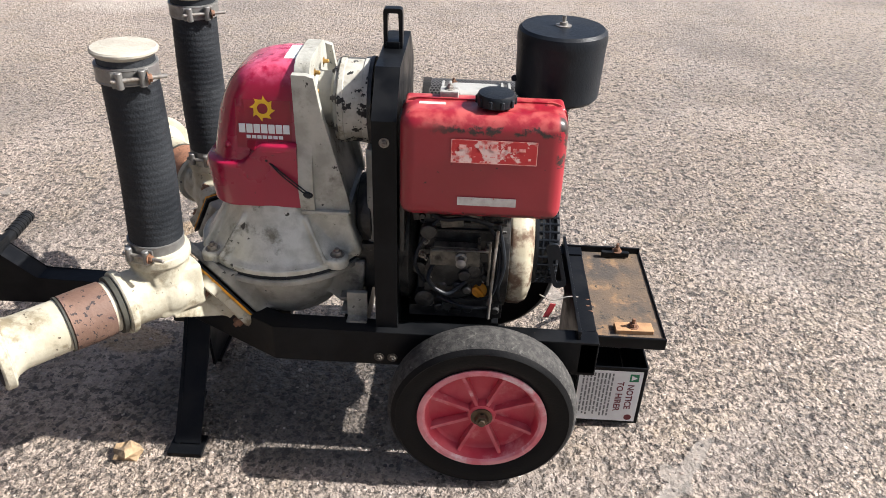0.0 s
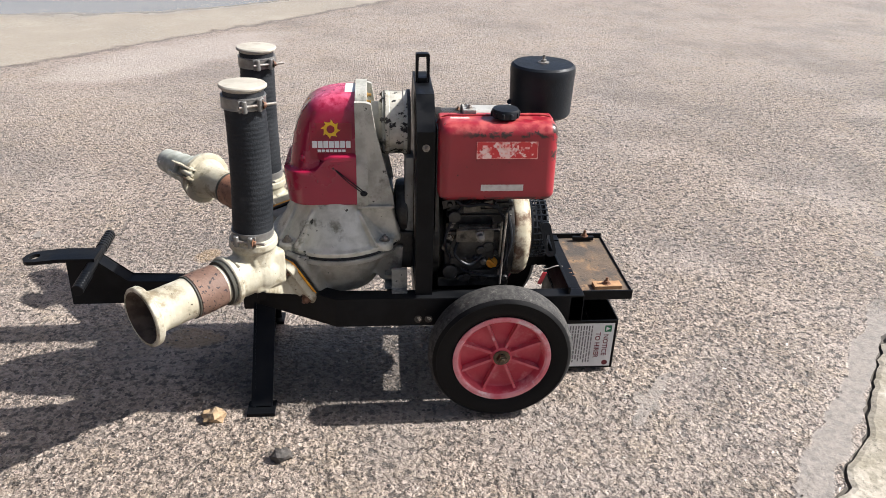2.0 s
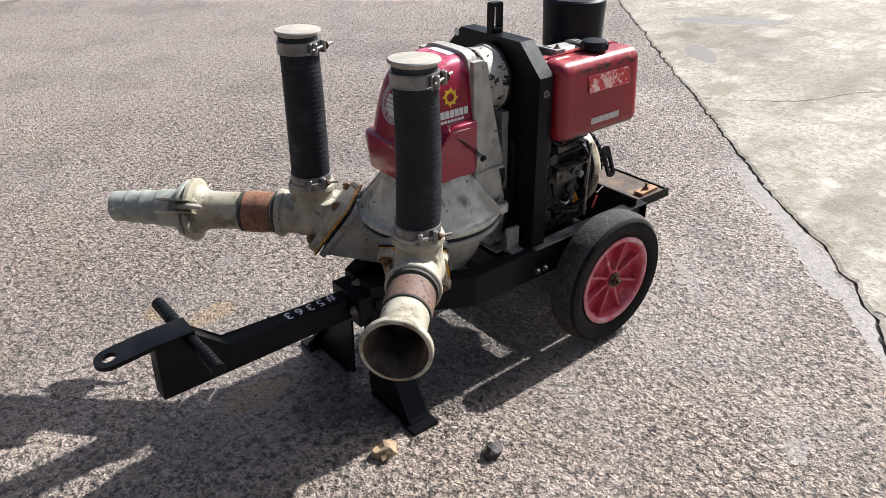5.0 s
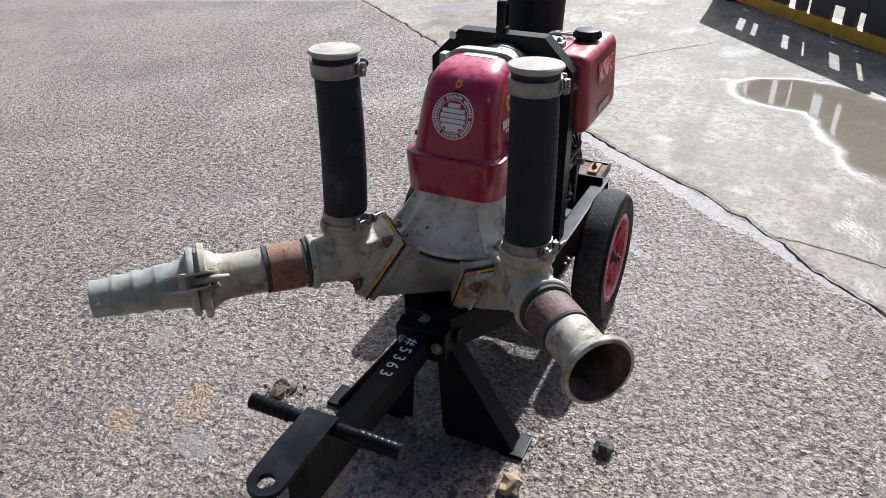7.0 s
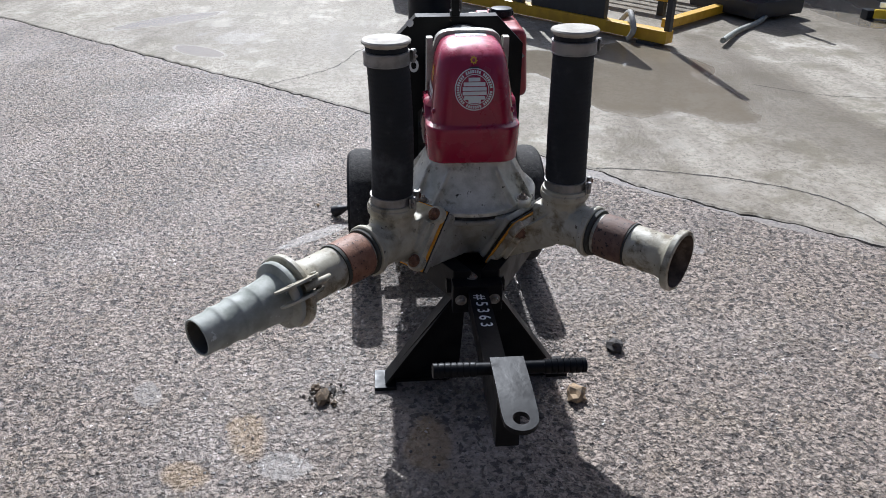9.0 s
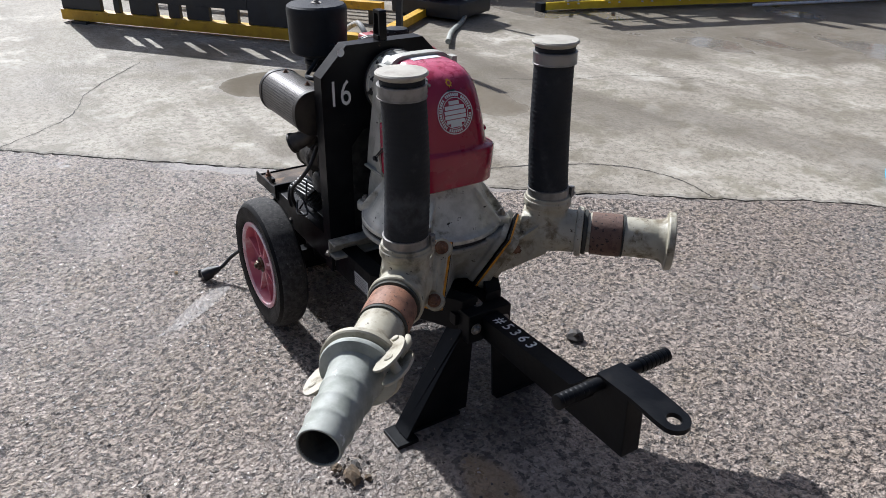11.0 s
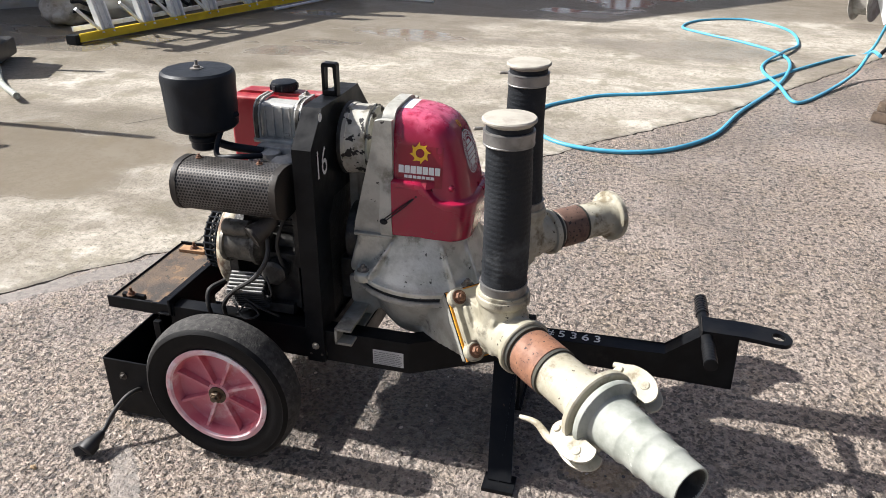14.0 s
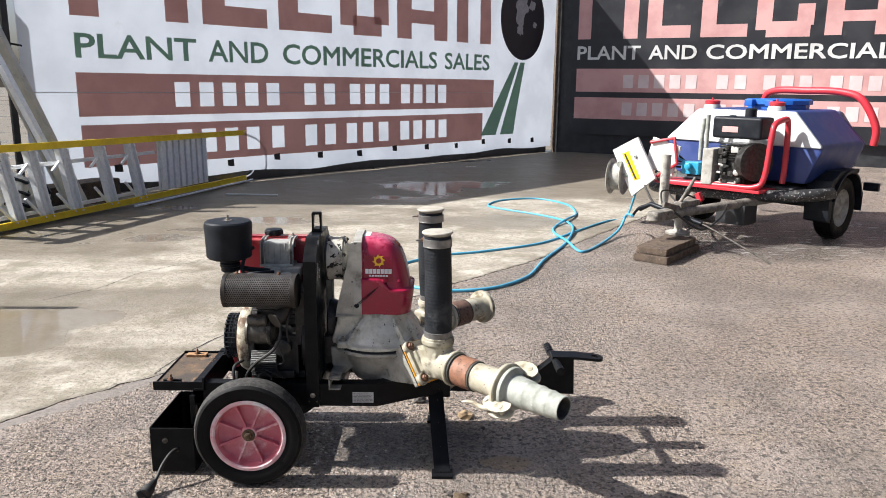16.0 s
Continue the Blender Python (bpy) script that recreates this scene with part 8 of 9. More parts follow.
def debris():
    # pale sacks and dark scraps that lie behind the ladder
    for k, (x, y, r, m, lab) in enumerate(((4.20, -5.20, 0.33, white_panel, "dirty white sack slumped behind the ladder"), (4.06, -5.7, 0.20, white_panel, "crumpled white sheeting behind the ladder"),
                                           (4.55, -4.75, 0.22, pale_frame, "pale muddy bundle behind the ladder"))):
        bm = bmesh.new()
        bmesh.ops.create_icosphere(bm, subdivisions=4, radius=1.0)
        for v in bm.verts:
            q = 1 + 0.28 * noise.noise(v.co * 1.7 + Vector((k * 7, 0, 0))) + 0.10 * noise.noise(v.co * 5 + Vector((k * 3, 2, 0)))
            c = v.co * q
            v.co = Vector((x + c.x * r, y + c.y * r * 1.2, max(0.003, r * 0.85 + c.z * r * 0.95)))
        sk = part("sack", bm, m, None, smooth=70)
        tagged(sk, lab, "sack", "rubbish behind the ladder")
        bm = bmesh.new()
        for j in range(3):
            q = [Vector((x + math.cos(t) * r * 1.08, y + math.sin(t) * r * 1.25, r * (0.5 + 0.4 * j) + 0.05 * math.sin(3 * t))) for t in (2 * math.pi * i / 20 for i in range(8, 17))]
            tube(bm, q, 0.018, 8)
        part("black_strap", bm, black_plastic, sk)
    bm = bmesh.new()
    box(bm, (3.95, -6.5, 0.12), (0.35, 1.3, 0.24), turn(0, 0, -20), bev=0.02)
    tagged(part("timber_baulk", bm, timber, None), "dark weathered timber baulk under the banner", "timber")


debris()


def barrier():
    """Yellow-based black guard frame that stands at the edge of the slab."""
    a, b = Vector((3.03, -1.90, 0)), Vector((5.55, 0.10, 0))
    d = (b - a).normalized()
    ang = math.degrees(math.atan2(d.y, d.x))
    n = Vector((-d.y, d.x, 0))
    L = (b - a).length
    th = thing("guard_frame", (a + b) / 2, "black steel guard frame on a yellow base beam", "barrier")
    bm = bmesh.new()
    box(bm, a + d * (L / 2) + Z * 0.07, (L, 0.10, 0.09), turn(0, 0, ang), bev=0.006)
    part("base_beam", bm, yellow_paint, th, "scuffed yellow base beam")
    for s in (0.15, L - 0.2):
        bm = bmesh.new()
        box(bm, a + d * s + Z * 0.0125, (0.16, 0.16, 0.025), turn(0, 0, ang), bev=0.003)
        part("base_foot", bm, dark_steel, th)
    bm = bmesh.new()
    box(bm, a + d * 0.02 + Z * 0.62, (0.045, 0.045, 1.02), turn(0, 0, ang), bev=0.004)
    part("post", bm, dark_steel, th)
    bm = bmesh.new()
    box(bm, a + d * 0.955 + Z * 0.525, (0.75, 0.05, 0.82), turn(0, 0, ang), bev=0.006)
    part("panel", bm, dark_steel, th, "black sheet steel panel")
    # broad uprights with narrow openings between them
    for s0, s1 in ((1.43, 1.55), (1.70, 1.92), (1.99, 2.10), (2.22, 2.49), (2.60, 2.66), (2.80, L)):
        bm = bmesh.new()
        box(bm, a + d * ((s0 + s1) / 2) + Z * 0.49, (s1 - s0, 0.04, 0.75), turn(0, 0, ang), bev=0.004)
        part("upright", bm, dark_steel, th)
    for name, z, h in (("top_rail", 0.955, 0.19), ("middle_rail", 0.335, 0.22)):
        bm = bmesh.new()
        box(bm, a + d * ((1.334 + L) / 2) + Z * z, (L - 1.334, 0.046, h), turn(0, 0, ang), bev=0.004)
        part(name, bm, dark_steel, th)
    # rear beam and tubes
    c = a + Vector((1.05, -0.35, 0))
    th2 = thing("stillage", c + d * 1.2, "low yellow and grey tube stillage behind the guard frame", "stillage")
    bm = bmesh.new()
    box(bm, c + d * 1.3 + Z * 0.16, (2.7, 0.08, 0.07), turn(0, 0, ang), bev=0.005)
    part("beam", bm, yellow_paint, th2, "yellow steel beam")
    bm = bmesh.new()
    box(bm, c + d * 1.3 - n * 0.7 + Z * 0.16, (2.7, 0.08, 0.07), turn(0, 0, ang), bev=0.005)
    part("beam", bm, yellow_paint, th2, "yellow steel beam")
    for s in (0.05, 2.5):
        for o in (0.0, -0.7):
            bm = bmesh.new()
            box(bm, c + d * s + n * o + Z * 0.075, (0.06, 0.06, 0.15), turn(0, 0, ang), bev=0.004)
            part("leg", bm, dark_steel, th2)
    for k in range(4):
        bm = bmesh.new()
        tube(bm, [c + d * 0.1 + n * (-0.1 - 0.16 * k) + Z * 0.216, c + d * 2.6 + n * (-0.15 - 0.15 * k) + Z * 0.216], 0.022, 10)
        part("tube", bm, aluminium, th2, "grey tube lying across the stillage")
    # bent pale pipe at the end of the guard frame
    bm = bmesh.new()
    tube(bm, spline([a + d * 0.30 + n * 0.08 + Z * 0.02, a + d * 0.25 + n * 0.10 + Z * 0.10, a + d * 0.34 + n * 0.02 + Z * 0.19, a + d * 0.46 - n * 0.12 + Z * 0.16, a + d * 0.7 - n * 0.4 + Z * 0.03]), 0.022, 10)
    tagged(part("bent_pipe", bm, pale_frame, None, smooth=60), "bent pale pipe hooked over the yellow beam", "pipe")


barrier()


def plate_machine():
    """Dark machine with a bent tube handle that stands between guard frame and ladder."""
    o = Vector((3.85, -3.05, 0))
    th = thing("site_machine", o, "dark site machine with red body and bent tube handle", "machine")
    bm = bmesh.new()
    box(bm, o + Vector((0.35, 0.05, 0.10)), (0.75, 0.6, 0.14), turn(0, 0, 25), bev=0.03)
    part("base", bm, dark_steel, th)
    bm = bmesh.new()
    box(bm, o + Vector((0.40, 0.08, 0.40)), (0.5, 0.45, 0.42), turn(0, 0, 25), bev=0.05, seg=3)
    part("body", bm, surface("dull_red_paint", (0.20, 0.02, 0.02), (0.15, 0.02, 0.018), 0.45, 0.6, scale=6, grain=0.2), th)
    bm = bmesh.new()
    tube(bm, spline([o + Vector((-0.85, 0.75, 0.05)), o + Vector((-0.45, 0.45, 0.03)), o + Vector((-0.12, 0.12, 0.03)), o + Vector((0.02, 0.0, 0.12)), o + Vector((0.10, -0.05, 0.5)), o + Vector((0.2, -0.1, 0.9))], 8), 0.022, 12)
    part("handle_tube", bm, galvanised, th, "bent galvanised tube")
    bm = bmesh.new()
    box(bm, o + Vector((0.0, 0.62, 0.06)), (1.0, 0.08, 0.07), turn(0, 0, 130), bev=0.005)
    part("beam", bm, yellow_paint, th, "yellow steel beam")
    bm = bmesh.new()
    for k in range(7):
        box(bm, o + Vector((0.18 + 0.07 * k, -0.05 + 0.03 * k, 0.32)), (0.02, 0.05, 0.20), turn(0, 0, 25), bev=0.004)
    part("fin", bm, engine_dark, th)


plate_machine()


# ---- water bowser ----
AX, LA = Vector((0.75, 0.661, 0)).normalized(), Vector((-0.661, 0.75, 0)).normalized()
BO = Vector((-4.23, -5.20, 0))


def bp(off, lat, z):
    return BO + AX * off + LA * lat + Z * z


RB = basis(AX, LA, Z)


def bowser():
    th = thing("water_bowser", BO, "blue and white pressure washer bowser on a towed trailer", "trailer")
    # six-sided moulded tank, drawn in towards its rear
    def hexa(grow, z_lo=0.58, z_hi=1.28):
        return [(-0.055 + sx * (w + grow), z) for sx, w, z in ((-1, 0.70, z_lo), (1, 0.70, z_lo), (1, 0.83, 0.90), (1, 0.835, 0.95), (1, 0.52, z_hi), (-1, 0.52, z_hi), (-1, 0.835, 0.95), (-1, 0.83, 0.90))]
    def draw_in(bm):
        for v in bm.verts:
            off, lat = (v.co - BO).dot(AX), (v.co - BO).dot(LA)
            if off < -0.45:
                v.co -= LA * ((lat + 0.055) * 0.32 * min(1.0, (-0.45 - off) / 0.6))
                v.co.z -= max(0.0, v.co.z - 0.95) * 0.10
            if off > 0.4 and v.co.z > 0.95:
                v.co -= AX * ((v.co.z - 0.95) * 0.22)
    bm = bmesh.new()
    extr(bm, hexa(0.0), bp(-0.45, 0, 0), LA, Z, 1.02, bev=0.035)
    extr(bm, hexa(0.0), bp(-1.05, 0, 0), LA, Z, 0.62, bev=0.035)
    extr(bm, hexa(0.014), bp(-0.62, 0, 0), LA, Z, 0.10, bev=0.02)
    draw_in(bm)
    part("tank", bm, tank_blue, th, "blue six-sided moulded water tank", smooth=50)
    bm = bmesh.new()
    extr(bm, [(-0.055 + sx * w, z) for sx, w, z in ((-1, 0.832, 0.935), (1, 0.832, 0.935), (1, 0.825, 0.96), (1, 0.52, 1.272), (-1, 0.52, 1.272), (-1, 0.825, 0.96))], bp(0.545, 0, 0), LA, Z, 0.045, bev=0.016)
    draw_in(bm)
    part("front_panel", bm, tank_white, th, "white moulded upper front panel", smooth=50)
    for l in (-0.47, 0.23):
        bm = bmesh.new()
        lathe(bm, [(0.115, -0.10), (0.10, 0), (0.085, 0.10), (0.075, 0.12)], bp(0.42, l, 1.20), Z, 24)
        nk = part("filler_neck", bm, tank_white, th)
        bm = bmesh.new()
        lathe(bm, [(0.07, 0), (0.078, 0.008), (0.078, 0.035), (0.06, 0.045), (0.012, 0.046), (0.010, 0.07)], bp(0.42, l, 1.318), Z, 20)
        part("filler_cap", bm, frame_red, nk, "red filler cap")
    bm = bmesh.new()
    lathe(bm, [(0.24, 0), (0.30, 0.005), (0.30, 0.05), (0.33, 0.055), (0.33, 0.095), (0.31, 0.110), (0.001, 0.115)], bp(0.0, 0.05, 1.275), Z, 10)
    box(bm, bp(0.30, -0.10, 1.345), (0.14, 0.09, 0.07), RB, bev=0.015)
    box(bm, bp(0.30, 0.12, 1.345), (0.14, 0.09, 0.07), RB, bev=0.015)
    part("tank_lid", bm, lid_blue, th, "bright blue hinged tank lid", smooth=25)
    # tubes
    def pipe(name, pts, r, mat, label="", n=8, parent=th):
        bm = bmesh.new()
        tube(bm, spline([bp(*p) for p in pts], n), r, 12)
        return part(name, bm, mat, parent, label)
    pipe("rear_hoop", [(-0.95, -0.60, 0.75), (-0.95, -0.58, 1.3), (-0.90, -0.45, 1.46), (-0.80, 0.0, 1.47), (-0.80, 0.35, 1.46), (-0.80, 0.58, 1.38), (-0.82, 0.74, 1.10), (-0.82, 0.74, 0.9)], 0.040, frame_red, "red tube guard hoop")
    pipe("deck_rail", [(0.70, -0.78, 0.50), (0.95, -0.70, 0.52), (1.0, -0.4, 0.53), (1.0, 0.1, 0.545), (1.0, 0.36, 0.56), (0.98, 0.44, 0.66), (0.95, 0.46, 1.05), (0.90, 0.46, 1.16), (0.76, 0.47, 1.20)], 0.028, frame_red, "red tube engine rail")
    pipe("deck_rail", [(0.76, 0.47, 1.20), (0.68, 0.48, 1.16), (0.66, 0.48, 0.75), (0.68, 0.48, 0.58)], 0.028, frame_red)
    bm = bmesh.new()
    box(bm, bp(0.82, -0.15, 0.515), (0.42, 1.15, 0.03), RB, bev=0.006)
    part("deck", bm, frame_red, th)
    pipe("bumper_tube", [(0.45, -0.98, 0.42), (0.72, -0.92, 0.42), (0.86, -0.6, 0.43), (0.88, 0.0, 0.45), (0.84, 0.45, 0.47), (0.66, 0.78, 0.50), (0.4, 0.84, 0.50)], 0.060, splashed_black, "mud-splashed black tube chassis member")
    pipe("bumper_end", [(0.70, -0.92, 0.42), (0.84, -0.64, 0.43), (0.865, -0.42, 0.436)], 0.0625, pale_frame)
    # engine
    bm = bmesh.new()
    box(bm, bp(0.85, 0.10, 0.72), (0.24, 0.26, 0.36), RB, bev=0.02)
    lathe(bm, [(0.06, 0), (0.17, 0.01), (0.185, 0.03), (0.185, 0.12), (0.12, 0.14)], bp(0.87, 0.22, 0.79), (LA + AX * 0.5).normalized(), 36)
    eng = part("engine", bm, engine_dark, th, "black diesel engine")
    for k in range(7):
        bm = bmesh.new()
        box(bm, bp(0.85, 0.10, 0.80 + 0.026 * k), (0.28, 0.30, 0.009), RB, bev=0.002, seg=1)
        part("cooling_fin", bm, engine_dark, eng)
    rnd = random.Random(44)
    for k in range(26):
        bm = bmesh.new()
        p = bp(0.972 + rnd.uniform(0, 0.03), rnd.uniform(-0.02, 0.21), rnd.uniform(0.57, 0.98))
        if k % 2:
            r = rnd.uniform(0.012, 0.032)
            lathe(bm, [(r, 0), (r, 0.02), (r * 0.6, 0.03)], p, AX, 12)
        else:
            box(bm, p, (rnd.uniform(0.02, 0.05), rnd.uniform(0.02, 0.08), rnd.uniform(0.015, 0.06)), RB @ turn(rnd.uniform(-15, 15), 0, 0), bev=0.005)
        part("fitting", bm, engine_alloy if k % 3 == 0 else engine_dark, eng)
    bm = bmesh.new()
    box(bm, bp(0.96, 0.06, 0.555), (0.08, 0.24, 0.05), RB, bev=0.006)
    part("sump_rail", bm, engine_alloy, eng)
    bm = bmesh.new()
    box(bm, bp(0.90, 0.14, 1.115), (0.26, 0.50, 0.21), RB, bev=0.030, seg=3)
    part("fuel_tank", bm, black_plastic, eng, "black fuel tank")
    bm = bmesh.new()
    box(bm, bp(1.032, 0.08, 1.10), (0.004, 0.16, 0.055), RB)
    part("label", bm, print_pink, eng)
    bm = bmesh.new()
    lathe(bm, [(0.035, 0), (0.035, 0.03), (0.02, 0.035)], bp(0.88, 0.02, 1.195), Z, 16)
    part("engine_cap", bm, black_plastic, eng)
    bm = bmesh.new()
    lathe(bm, [(0.05, 0), (0.055, 0.01), (0.055, 0.09), (0.04, 0.10)], bp(0.80, 0.16, 1.20), Z, 16)
    part("engine_cap", bm, black_plastic, eng)
    bm = bmesh.new()
    box(bm, bp(0.92, -0.13, 0.72), (0.24, 0.12, 0.36), RB, bev=0.02)
    part("belt_guard", bm, pale_frame, th, "dirty pale belt guard")
    bm = bmesh.new()
    box(bm, bp(0.90, -0.36, 0.68), (0.14, 0.20, 0.13), RB, bev=0.015)
    lathe(bm, [(0.03, 0), (0.035, 0.01), (0.035, 0.05), (0.02, 0.06)], bp(0.97, -0.36, 0.70), AX, 16)
    part("pressure_pump", bm, pump_blue, th, "cyan pressure pump head")
    pipe("exhaust_pipe", [(0.78, -0.30, 0.75), (0.78, -0.30, 0.98), (0.78, -0.30, 1.22)], 0.022, galvanised, "grey upright exhaust pipe")
    pipe("exhaust_pipe", [(0.74, -0.38, 0.75), (0.74, -0.38, 0.98), (0.74, -0.36, 1.18)], 0.022, galvanised)
    for k in range(5):
        pipe("pump_hose", [(0.92, -0.42 + 0.03 * k, 0.72), (0.96, -0.52, 0.80 - 0.03 * k), (0.98, -0.62, 0.70 + 0.02 * k), (1.0, -0.74, 0.60)], 0.010, blue_hose_mat if k % 2 else black_plastic, n=6)
    # control panel and hose reel
    o2 = bp(1.10, 0, 0)
    bm = bmesh.new()
    extr(bm, [(-1.234, 0.81), (-0.95, 0.33), (-0.67, 0.553), (-0.922, 0.972)], o2 - AX * 0.03, LA, Z, 0.03, bev=0.006)
    pan = part("control_panel", bm, white_panel, th, "white control panel with a yellow warning label")
    bm = bmesh.new()
    extr(bm, [(-1.104, 0.78), (-0.928, 0.504), (-0.852, 0.531), (-1.024, 0.814)], o2, LA, Z, 0.003)
    lab = part("warning_label", bm, yellow_print, pan, "yellow warning label")
    bm = bmesh.new()
    extr(bm, [(-1.075, 0.775), (-0.915, 0.52), (-0.898, 0.528), (-1.057, 0.782)], o2, LA, Z, 0.006)
    part("label_bar", bm, black_print, lab)
    for la, zz, r in ((-1.12, 0.665, 0.038), (-0.925, 0.76, 0.018), (-1.045, 0.55, 0.026)):
        bm = bmesh.new()
        lathe(bm, [(r, 0), (r, 0.012), (r * 0.7, 0.018), (r * 0.65, 0.012), (0.001, 0.012)], o2 + LA * la + Z * zz, AX, 18)
        part("gauge", bm, galvanised, pan)
    bm = bmesh.new()
    box(bm, bp(1.0, -0.66, 0.78), (0.03, 0.34, 0.32), RB @ turn(-14, 0, 0), bev=0.006)
    p2 = part("rear_panel", bm, white_panel, th, "white side panel")
    bm = bmesh.new()
    tube(bm, [bp(1.03, -0.80, 0.92), bp(1.03, -0.52, 0.98), bp(1.03, -0.47, 0.72), bp(1.04, -0.70, 0.56)], 0.018, 8)
    part("panel_frame", bm, frame_red, p2)
    bm = bmesh.new()
    ax = (AX * 0.3 - LA * 0.95).normalized()
    c = bp(1.0, -1.12, 0.52)
    lathe(bm, [(0.19, 0), (0.20, 0.008), (0.19, 0.016), (0.15, 0.02), (0.15, 0.14), (0.19, 0.144), (0.20, 0.152), (0.19, 0.16)], c, ax, 36)
    part("hose_reel", bm, pale_frame, th, "pale steel hose reel")
    # drawbar, jockey leg and hitch
    pipe("drawbar", [(0.6, -0.45, 0.42), (1.2, -0.20, 0.38), (1.9, 0.0, 0.34)], 0.045, muddy_iron, "muddy drawbar arm", 4)
    pipe("drawbar", [(0.6, 0.45, 0.44), (1.2, 0.20, 0.38), (1.9, 0.0, 0.34)], 0.045, muddy_iron, "muddy drawbar arm", 4)
    bm = bmesh.new()
    box(bm, bp(1.95, -0.02, 0.34), (0.34, 0.12, 0.09), RB, bev=0.025, seg=3)
    lathe(bm, [(0.05, 0), (0.065, 0.02), (0.05, 0.06)], bp(2.10, -0.02, 0.29), Z, 18)
    box(bm, bp(1.90, 0.04, 0.42), (0.30, 0.03, 0.05), RB @ turn(0, -14, 0), bev=0.01)
    part("coupling_head", bm, muddy_iron, th, "muddy cast coupling head")
    bm = bmesh.new()
    rod(bm, bp(1.60, -0.24, 0.30), bp(1.60, -0.24, 0.86), 0.045, 18)
    rod(bm, bp(1.70, 0.0, 0.16), bp(1.70, 0.0, 0.42), 0.035, 14)
    lathe(bm, [(0.11, 0), (0.115, 0.02), (0.05, 0.035), (0.036, 0.05)], bp(1.70, 0.0, 0.135), Z, 20)
    part("jockey_leg", bm, pale_frame, th, "dirty pale jockey leg and foot")
    for pts, r in (([(1.05, -0.86, 0.52), (1.22, -0.62, 0.34), (1.45, -0.34, 0.30), (1.72, -0.16, 0.40)], 0.011), ([(1.02, -0.70, 0.55), (1.20, -0.40, 0.40), (1.40, -0.10, 0.30), (1.66, 0.08, 0.38)], 0.009),
                   ([(1.95, 0.10, 0.38), (1.75, 0.26, 0.22), (1.50, 0.30, 0.30), (1.25, 0.24, 0.40)], 0.010), ([(1.86, -0.08, 0.40), (1.70, -0.20, 0.52), (1.52, -0.12, 0.50), (1.34, -0.06, 0.44)], 0.008)):
        pipe("cable", pts, r, plug_rubber, n=6)
    bm = bmesh.new()
    box(bm, bp(1.62, 0.02, 0.42), (0.34, 0.10, 0.06), RB, bev=0.012)
    rod(bm, bp(1.80, 0.03, 0.40), bp(1.55, 0.05, 0.66), 0.016, 10)
    part("brake_lever", bm, muddy_iron, th, "muddy hand brake lever")
    bm = bmesh.new()
    box(bm, bp(0.95, 0.18, 0.28), (0.26, 0.30, 0.20), RB, bev=0.02)
    part("tool_locker", bm, dark_steel, th)
    bm = bmesh.new()
    box(bm, bp(1.45, 0.05, 0.47), (0.05, 0.05, 0.09), RB @ turn(20, 10, 0), bev=0.008)
    part("breakaway_tag", bm, frame_red, th)
    bm = bmesh.new()
    box(bm, bp(-0.1, 0, 0.50), (1.6, 1.2, 0.10), RB, bev=0.02)
    rod(bm, bp(0, -0.72, 0.32), bp(0, 0.72, 0.32), 0.035, 12)
    part("chassis", bm, dark_steel, th)
    # wheels and mudguards
    for sg in (-1, 1):
        c = bp(0.0, 0.73 * sg, 0.315)
        ax = LA * sg
        bm = bmesh.new()
        lathe(bm, [(0.19, -0.07), (0.23, -0.088), (0.28, -0.09), (0.305, -0.08), (0.315, -0.04), (0.315, 0.04), (0.305, 0.08), (0.28, 0.09), (0.23, 0.088), (0.19, 0.07), (0.19, -0.07)], c, ax, 40, caps=False)
        for k in range(36):
            q = 2 * math.pi * k / 36
            d = AX * math.cos(q) + Z * math.sin(q)
            for off in (-0.05, 0.0, 0.05):
                box(bm, c + d * 0.314 + ax * off, (0.008, 0.022, 0.034), basis(d, ax, d.cross(ax)))
        for v in bm.verts:
            v.co.z = max(v.co.z, 0.001)
        w = part("wheel", bm, tyre_rubber, th, "black road tyre")
        bm = bmesh.new()
        lathe(bm, [(0.19, 0.07), (0.18, 0.05), (0.12, 0.02), (0.08, 0.045), (0.04, 0.06), (0.001, 0.062)], c, ax, 32, caps=False)
        part("rim", bm, pale_frame, w, "grey steel wheel rim")
        bm = bmesh.new()
        arc = [(0.36 * math.cos(q), 0.36 * math.sin(q)) for q in (radians(12 + 13 * k) for k in range(13))]
        inn = [(0.34 * math.cos(q), 0.34 * math.sin(q)) for q in (radians(12 + 13 * k) for k in range(13))][::-1]
        extr(bm, [(a, b + 0.335) for a, b in arc + inn], bp(0, 0.60 * sg, 0), AX, Z, -0.26 * sg)
        extr(bm, [(0.34, 0.20), (0.40, 0.22), (0.43, 0.50), (0.38, 0.62), (0.20, 0.70), (-0.25, 0.70), (-0.25, 0.66), (0.18, 0.66), (0.33, 0.58)], bp(0, 0.60 * sg, 0), AX, Z, -0.24 * sg, bev=0.008)
        part("mudguard", bm, black_plastic, th, "black plastic mudguard")
        bm = bmesh.new()
        box(bm, bp(-0.36, 0.74 * sg, 0.36), (0.012, 0.24, 0.2), RB, bev=0.003)
        box(bm, bp(-0.75, 0.80 * sg, 0.47), (0.05, 0.16, 0.09), RB, bev=0.015)
        part("mud_flap", bm, black_plastic, th)


bowser()


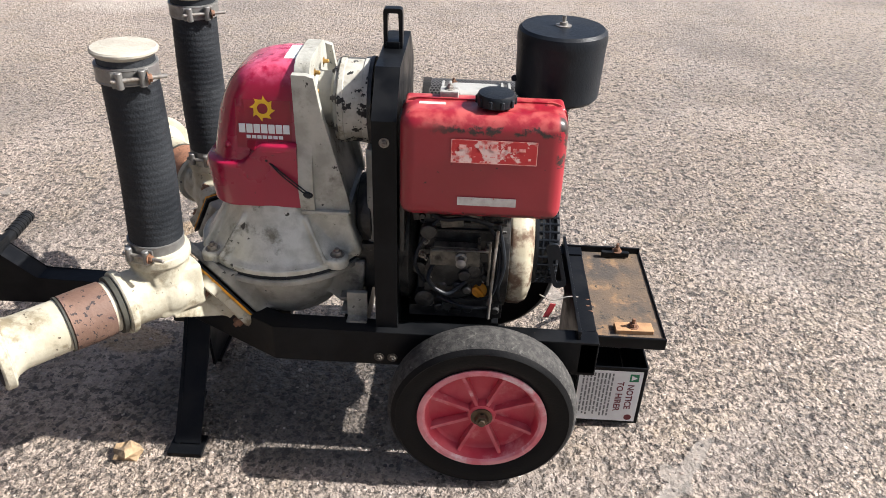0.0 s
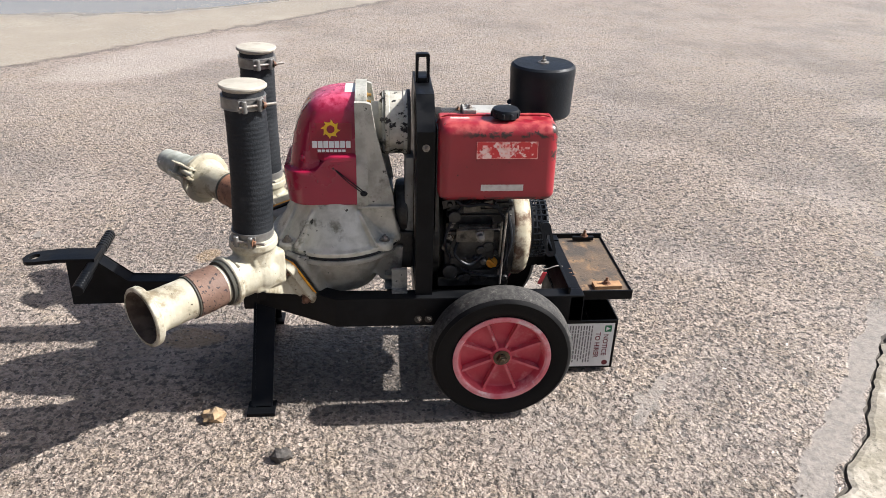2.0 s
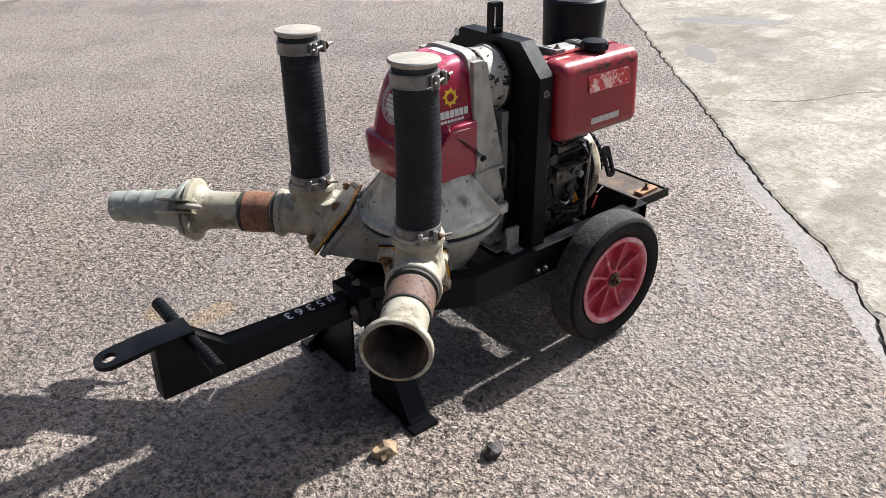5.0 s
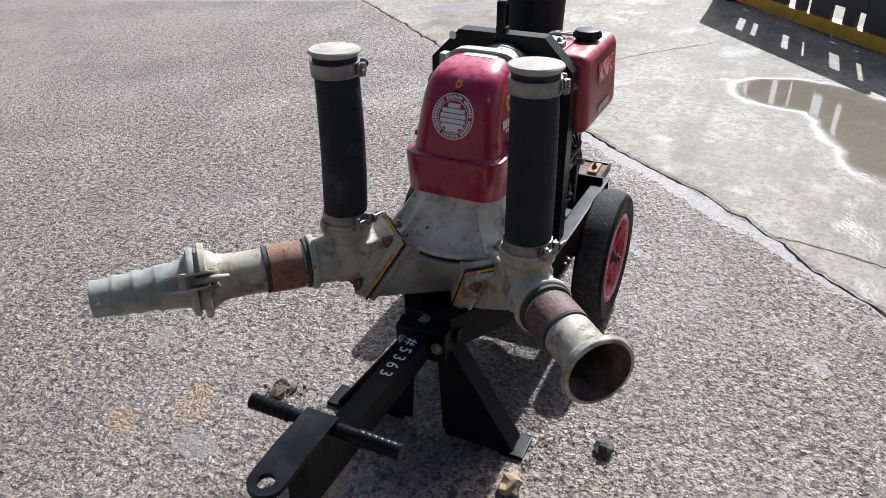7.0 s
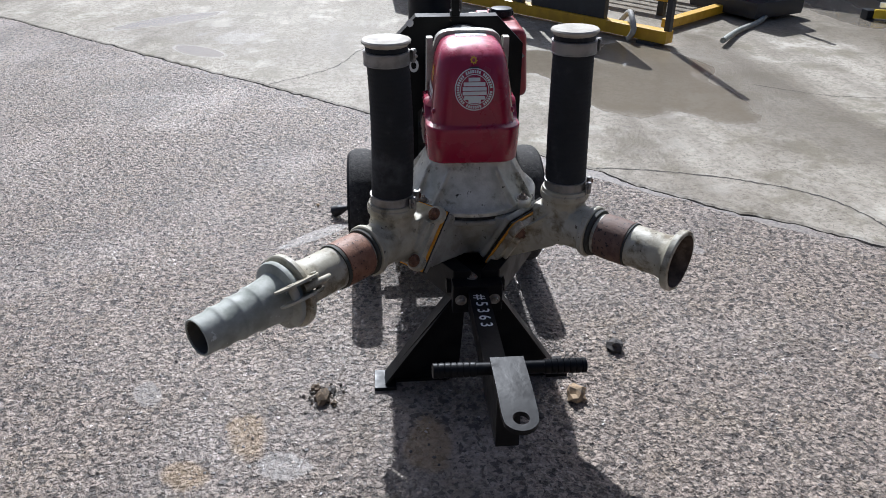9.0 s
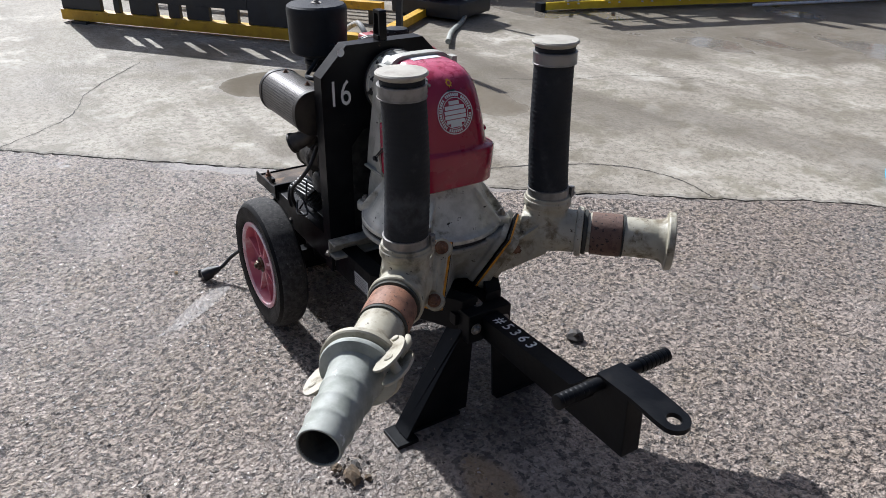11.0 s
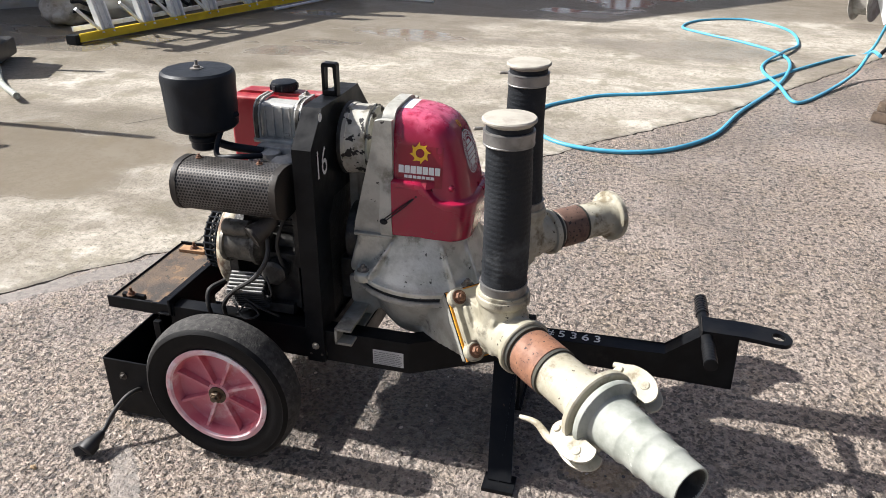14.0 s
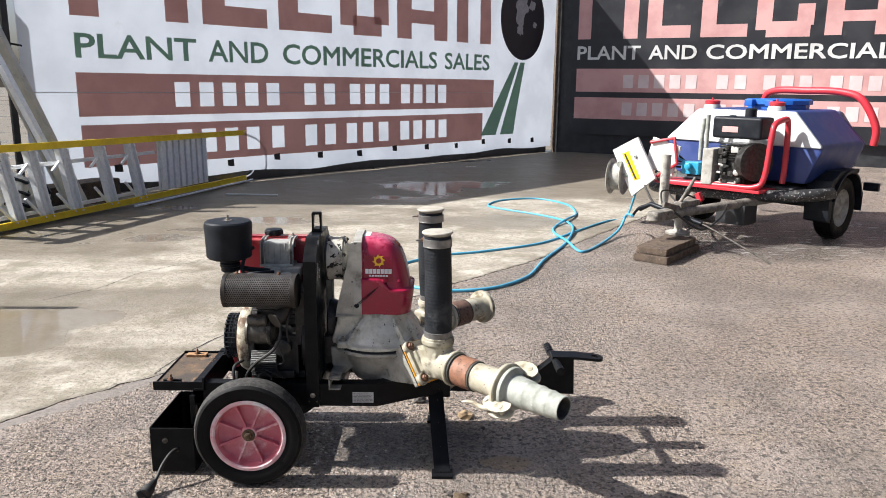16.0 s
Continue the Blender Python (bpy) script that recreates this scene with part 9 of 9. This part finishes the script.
def lance():
    bm = bmesh.new()
    tube(bm, [bp(1.72, -0.10, 0.345), bp(1.72, 0.30, 0.255), bp(1.72, 0.93, 0.018)], 0.009, 10)
    th = part("spray_lance", bm, dull_metal, None)
    tagged(th, "pressure washer spray lance propped on the coupling", "lance")
    bm = bmesh.new()
    tube(bm, [bp(1.72, -0.42, 0.32), bp(1.72, -0.30, 0.385), bp(1.72, 0.25, 0.268)], 0.024, 10)
    part("grip", bm, black_plastic, th, "black ribbed grip")
    bm = bmesh.new()
    tube(bm, spline([bp(1.72, -0.34, 0.37), bp(1.74, -0.42, 0.33), bp(1.72, -0.50, 0.24)], 5), 0.014, 8)
    part("trigger", bm, black_plastic, th)


lance()


def prop_blocks():
    bm = bmesh.new()
    for z, dx, size in ((0.034, 0.0, (0.31, 0.76, 0.066)), (0.100, 0.012, (0.28, 0.70, 0.064))):
        box(bm, (-2.76 + dx, -3.72, z), size, turn(0, 0, -38), bev=0.010)
    bmesh.ops.subdivide_edges(bm, edges=[e for e in bm.edges if e.calc_length() > 0.2], cuts=6)
    for v in bm.verts:
        v.co += Vector((noise.noise(v.co * 7), noise.noise(v.co * 7 + Vector((5, 0, 0))), 0.5 * noise.noise(v.co * 9))) * 0.011
        v.co.z = max(v.co.z, 0.001)
    tagged(part("timber_block", bm, timber, None, smooth=25), "two weathered timber boards stacked under the trailer foot", "timber")


prop_blocks()


def aggregate():
    """Stones that stand a little proud of the worn concrete round the pump."""
    rng = np.random.default_rng(21)
    n = 15000
    x, y = rng.uniform(-2.7, 1.6, n), rng.uniform(-1.9, 2.6, n)
    keep = (-0.762 * x + 0.648 * y > -0.86) & (np.hypot(x + 0.5, y - 0.2) < 2.5)
    x, y = x[keep], y[keep]
    n = len(x)
    r = 0.0028 + 0.0052 * rng.random(n) ** 2.2
    turn0, squash = rng.uniform(0, 6.28, n), rng.uniform(0.5, 1.0, n)
    verts = np.zeros((n, 13, 3))
    for k in range(6):
        for ring, (rad, z) in enumerate(((1.0, -0.0006), (0.72, 0.55))):
            q = 2 * math.pi * k / 6 + rng.uniform(-0.3, 0.3, n)
            rr = r * rad * rng.uniform(0.75, 1.2, n)
            a, b = rr * np.cos(q), rr * np.sin(q) * squash
            verts[:, 6 * ring + k, 0] = x + a * np.cos(turn0) - b * np.sin(turn0)
            verts[:, 6 * ring + k, 1] = y + a * np.sin(turn0) + b * np.cos(turn0)
            verts[:, 6 * ring + k, 2] = z if ring == 0 else z * 0.42 * r * rng.uniform(0.5, 1.3, n)
    verts[:, 12, 0], verts[:, 12, 1], verts[:, 12, 2] = x, y, 0.30 * r
    faces = []
    for j in range(n):
        o = 13 * j
        for k in range(6):
            k1 = (k + 1) % 6
            faces.append((o + k, o + k1, o + 6 + k1, o + 6 + k))
            faces.append((o + 6 + k, o + 6 + k1, o + 12))
    me = bpy.data.meshes.new("aggregate")
    me.from_pydata(verts.reshape(-1, 3).tolist(), [], faces)
    m, nt, bs, co = base_nodes("aggregate_stones")
    g = nt.nodes.new("ShaderNodeNewGeometry")
    rp = nt.nodes.new("ShaderNodeValToRGB")
    el = rp.color_ramp.elements
    el[0].position, el[0].color = 0.0, (0.030, 0.027, 0.025, 1)
    el[1].position, el[1].color = 1.0, (0.46, 0.40, 0.35, 1)
    for pos, col in ((0.45, (0.085, 0.072, 0.062, 1)), (0.6, (0.22, 0.175, 0.145, 1)), (0.85, (0.32, 0.26, 0.22, 1))):
        el.new(pos).color = col
    link(nt, g.outputs["Random Per Island"], rp.inputs[0])
    link(nt, mixc(nt, mth(nt, "MULTIPLY", noise_fac(nt, co, 300.0, 3.0, 0.4, 0.65), 0.4), rp.outputs[0], (0.16, 0.135, 0.115)), bs.inputs["Base Color"])
    bs.inputs["Roughness"].default_value, bs.inputs["Coat Weight"].default_value, bs.inputs["Coat Roughness"].default_value = 0.6, 0.25, 0.25
    me.materials.append(m)
    tagged(new("aggregate", me), "dark and tan stones standing proud in worn concrete", "aggregate", kind="stuff")


aggregate()
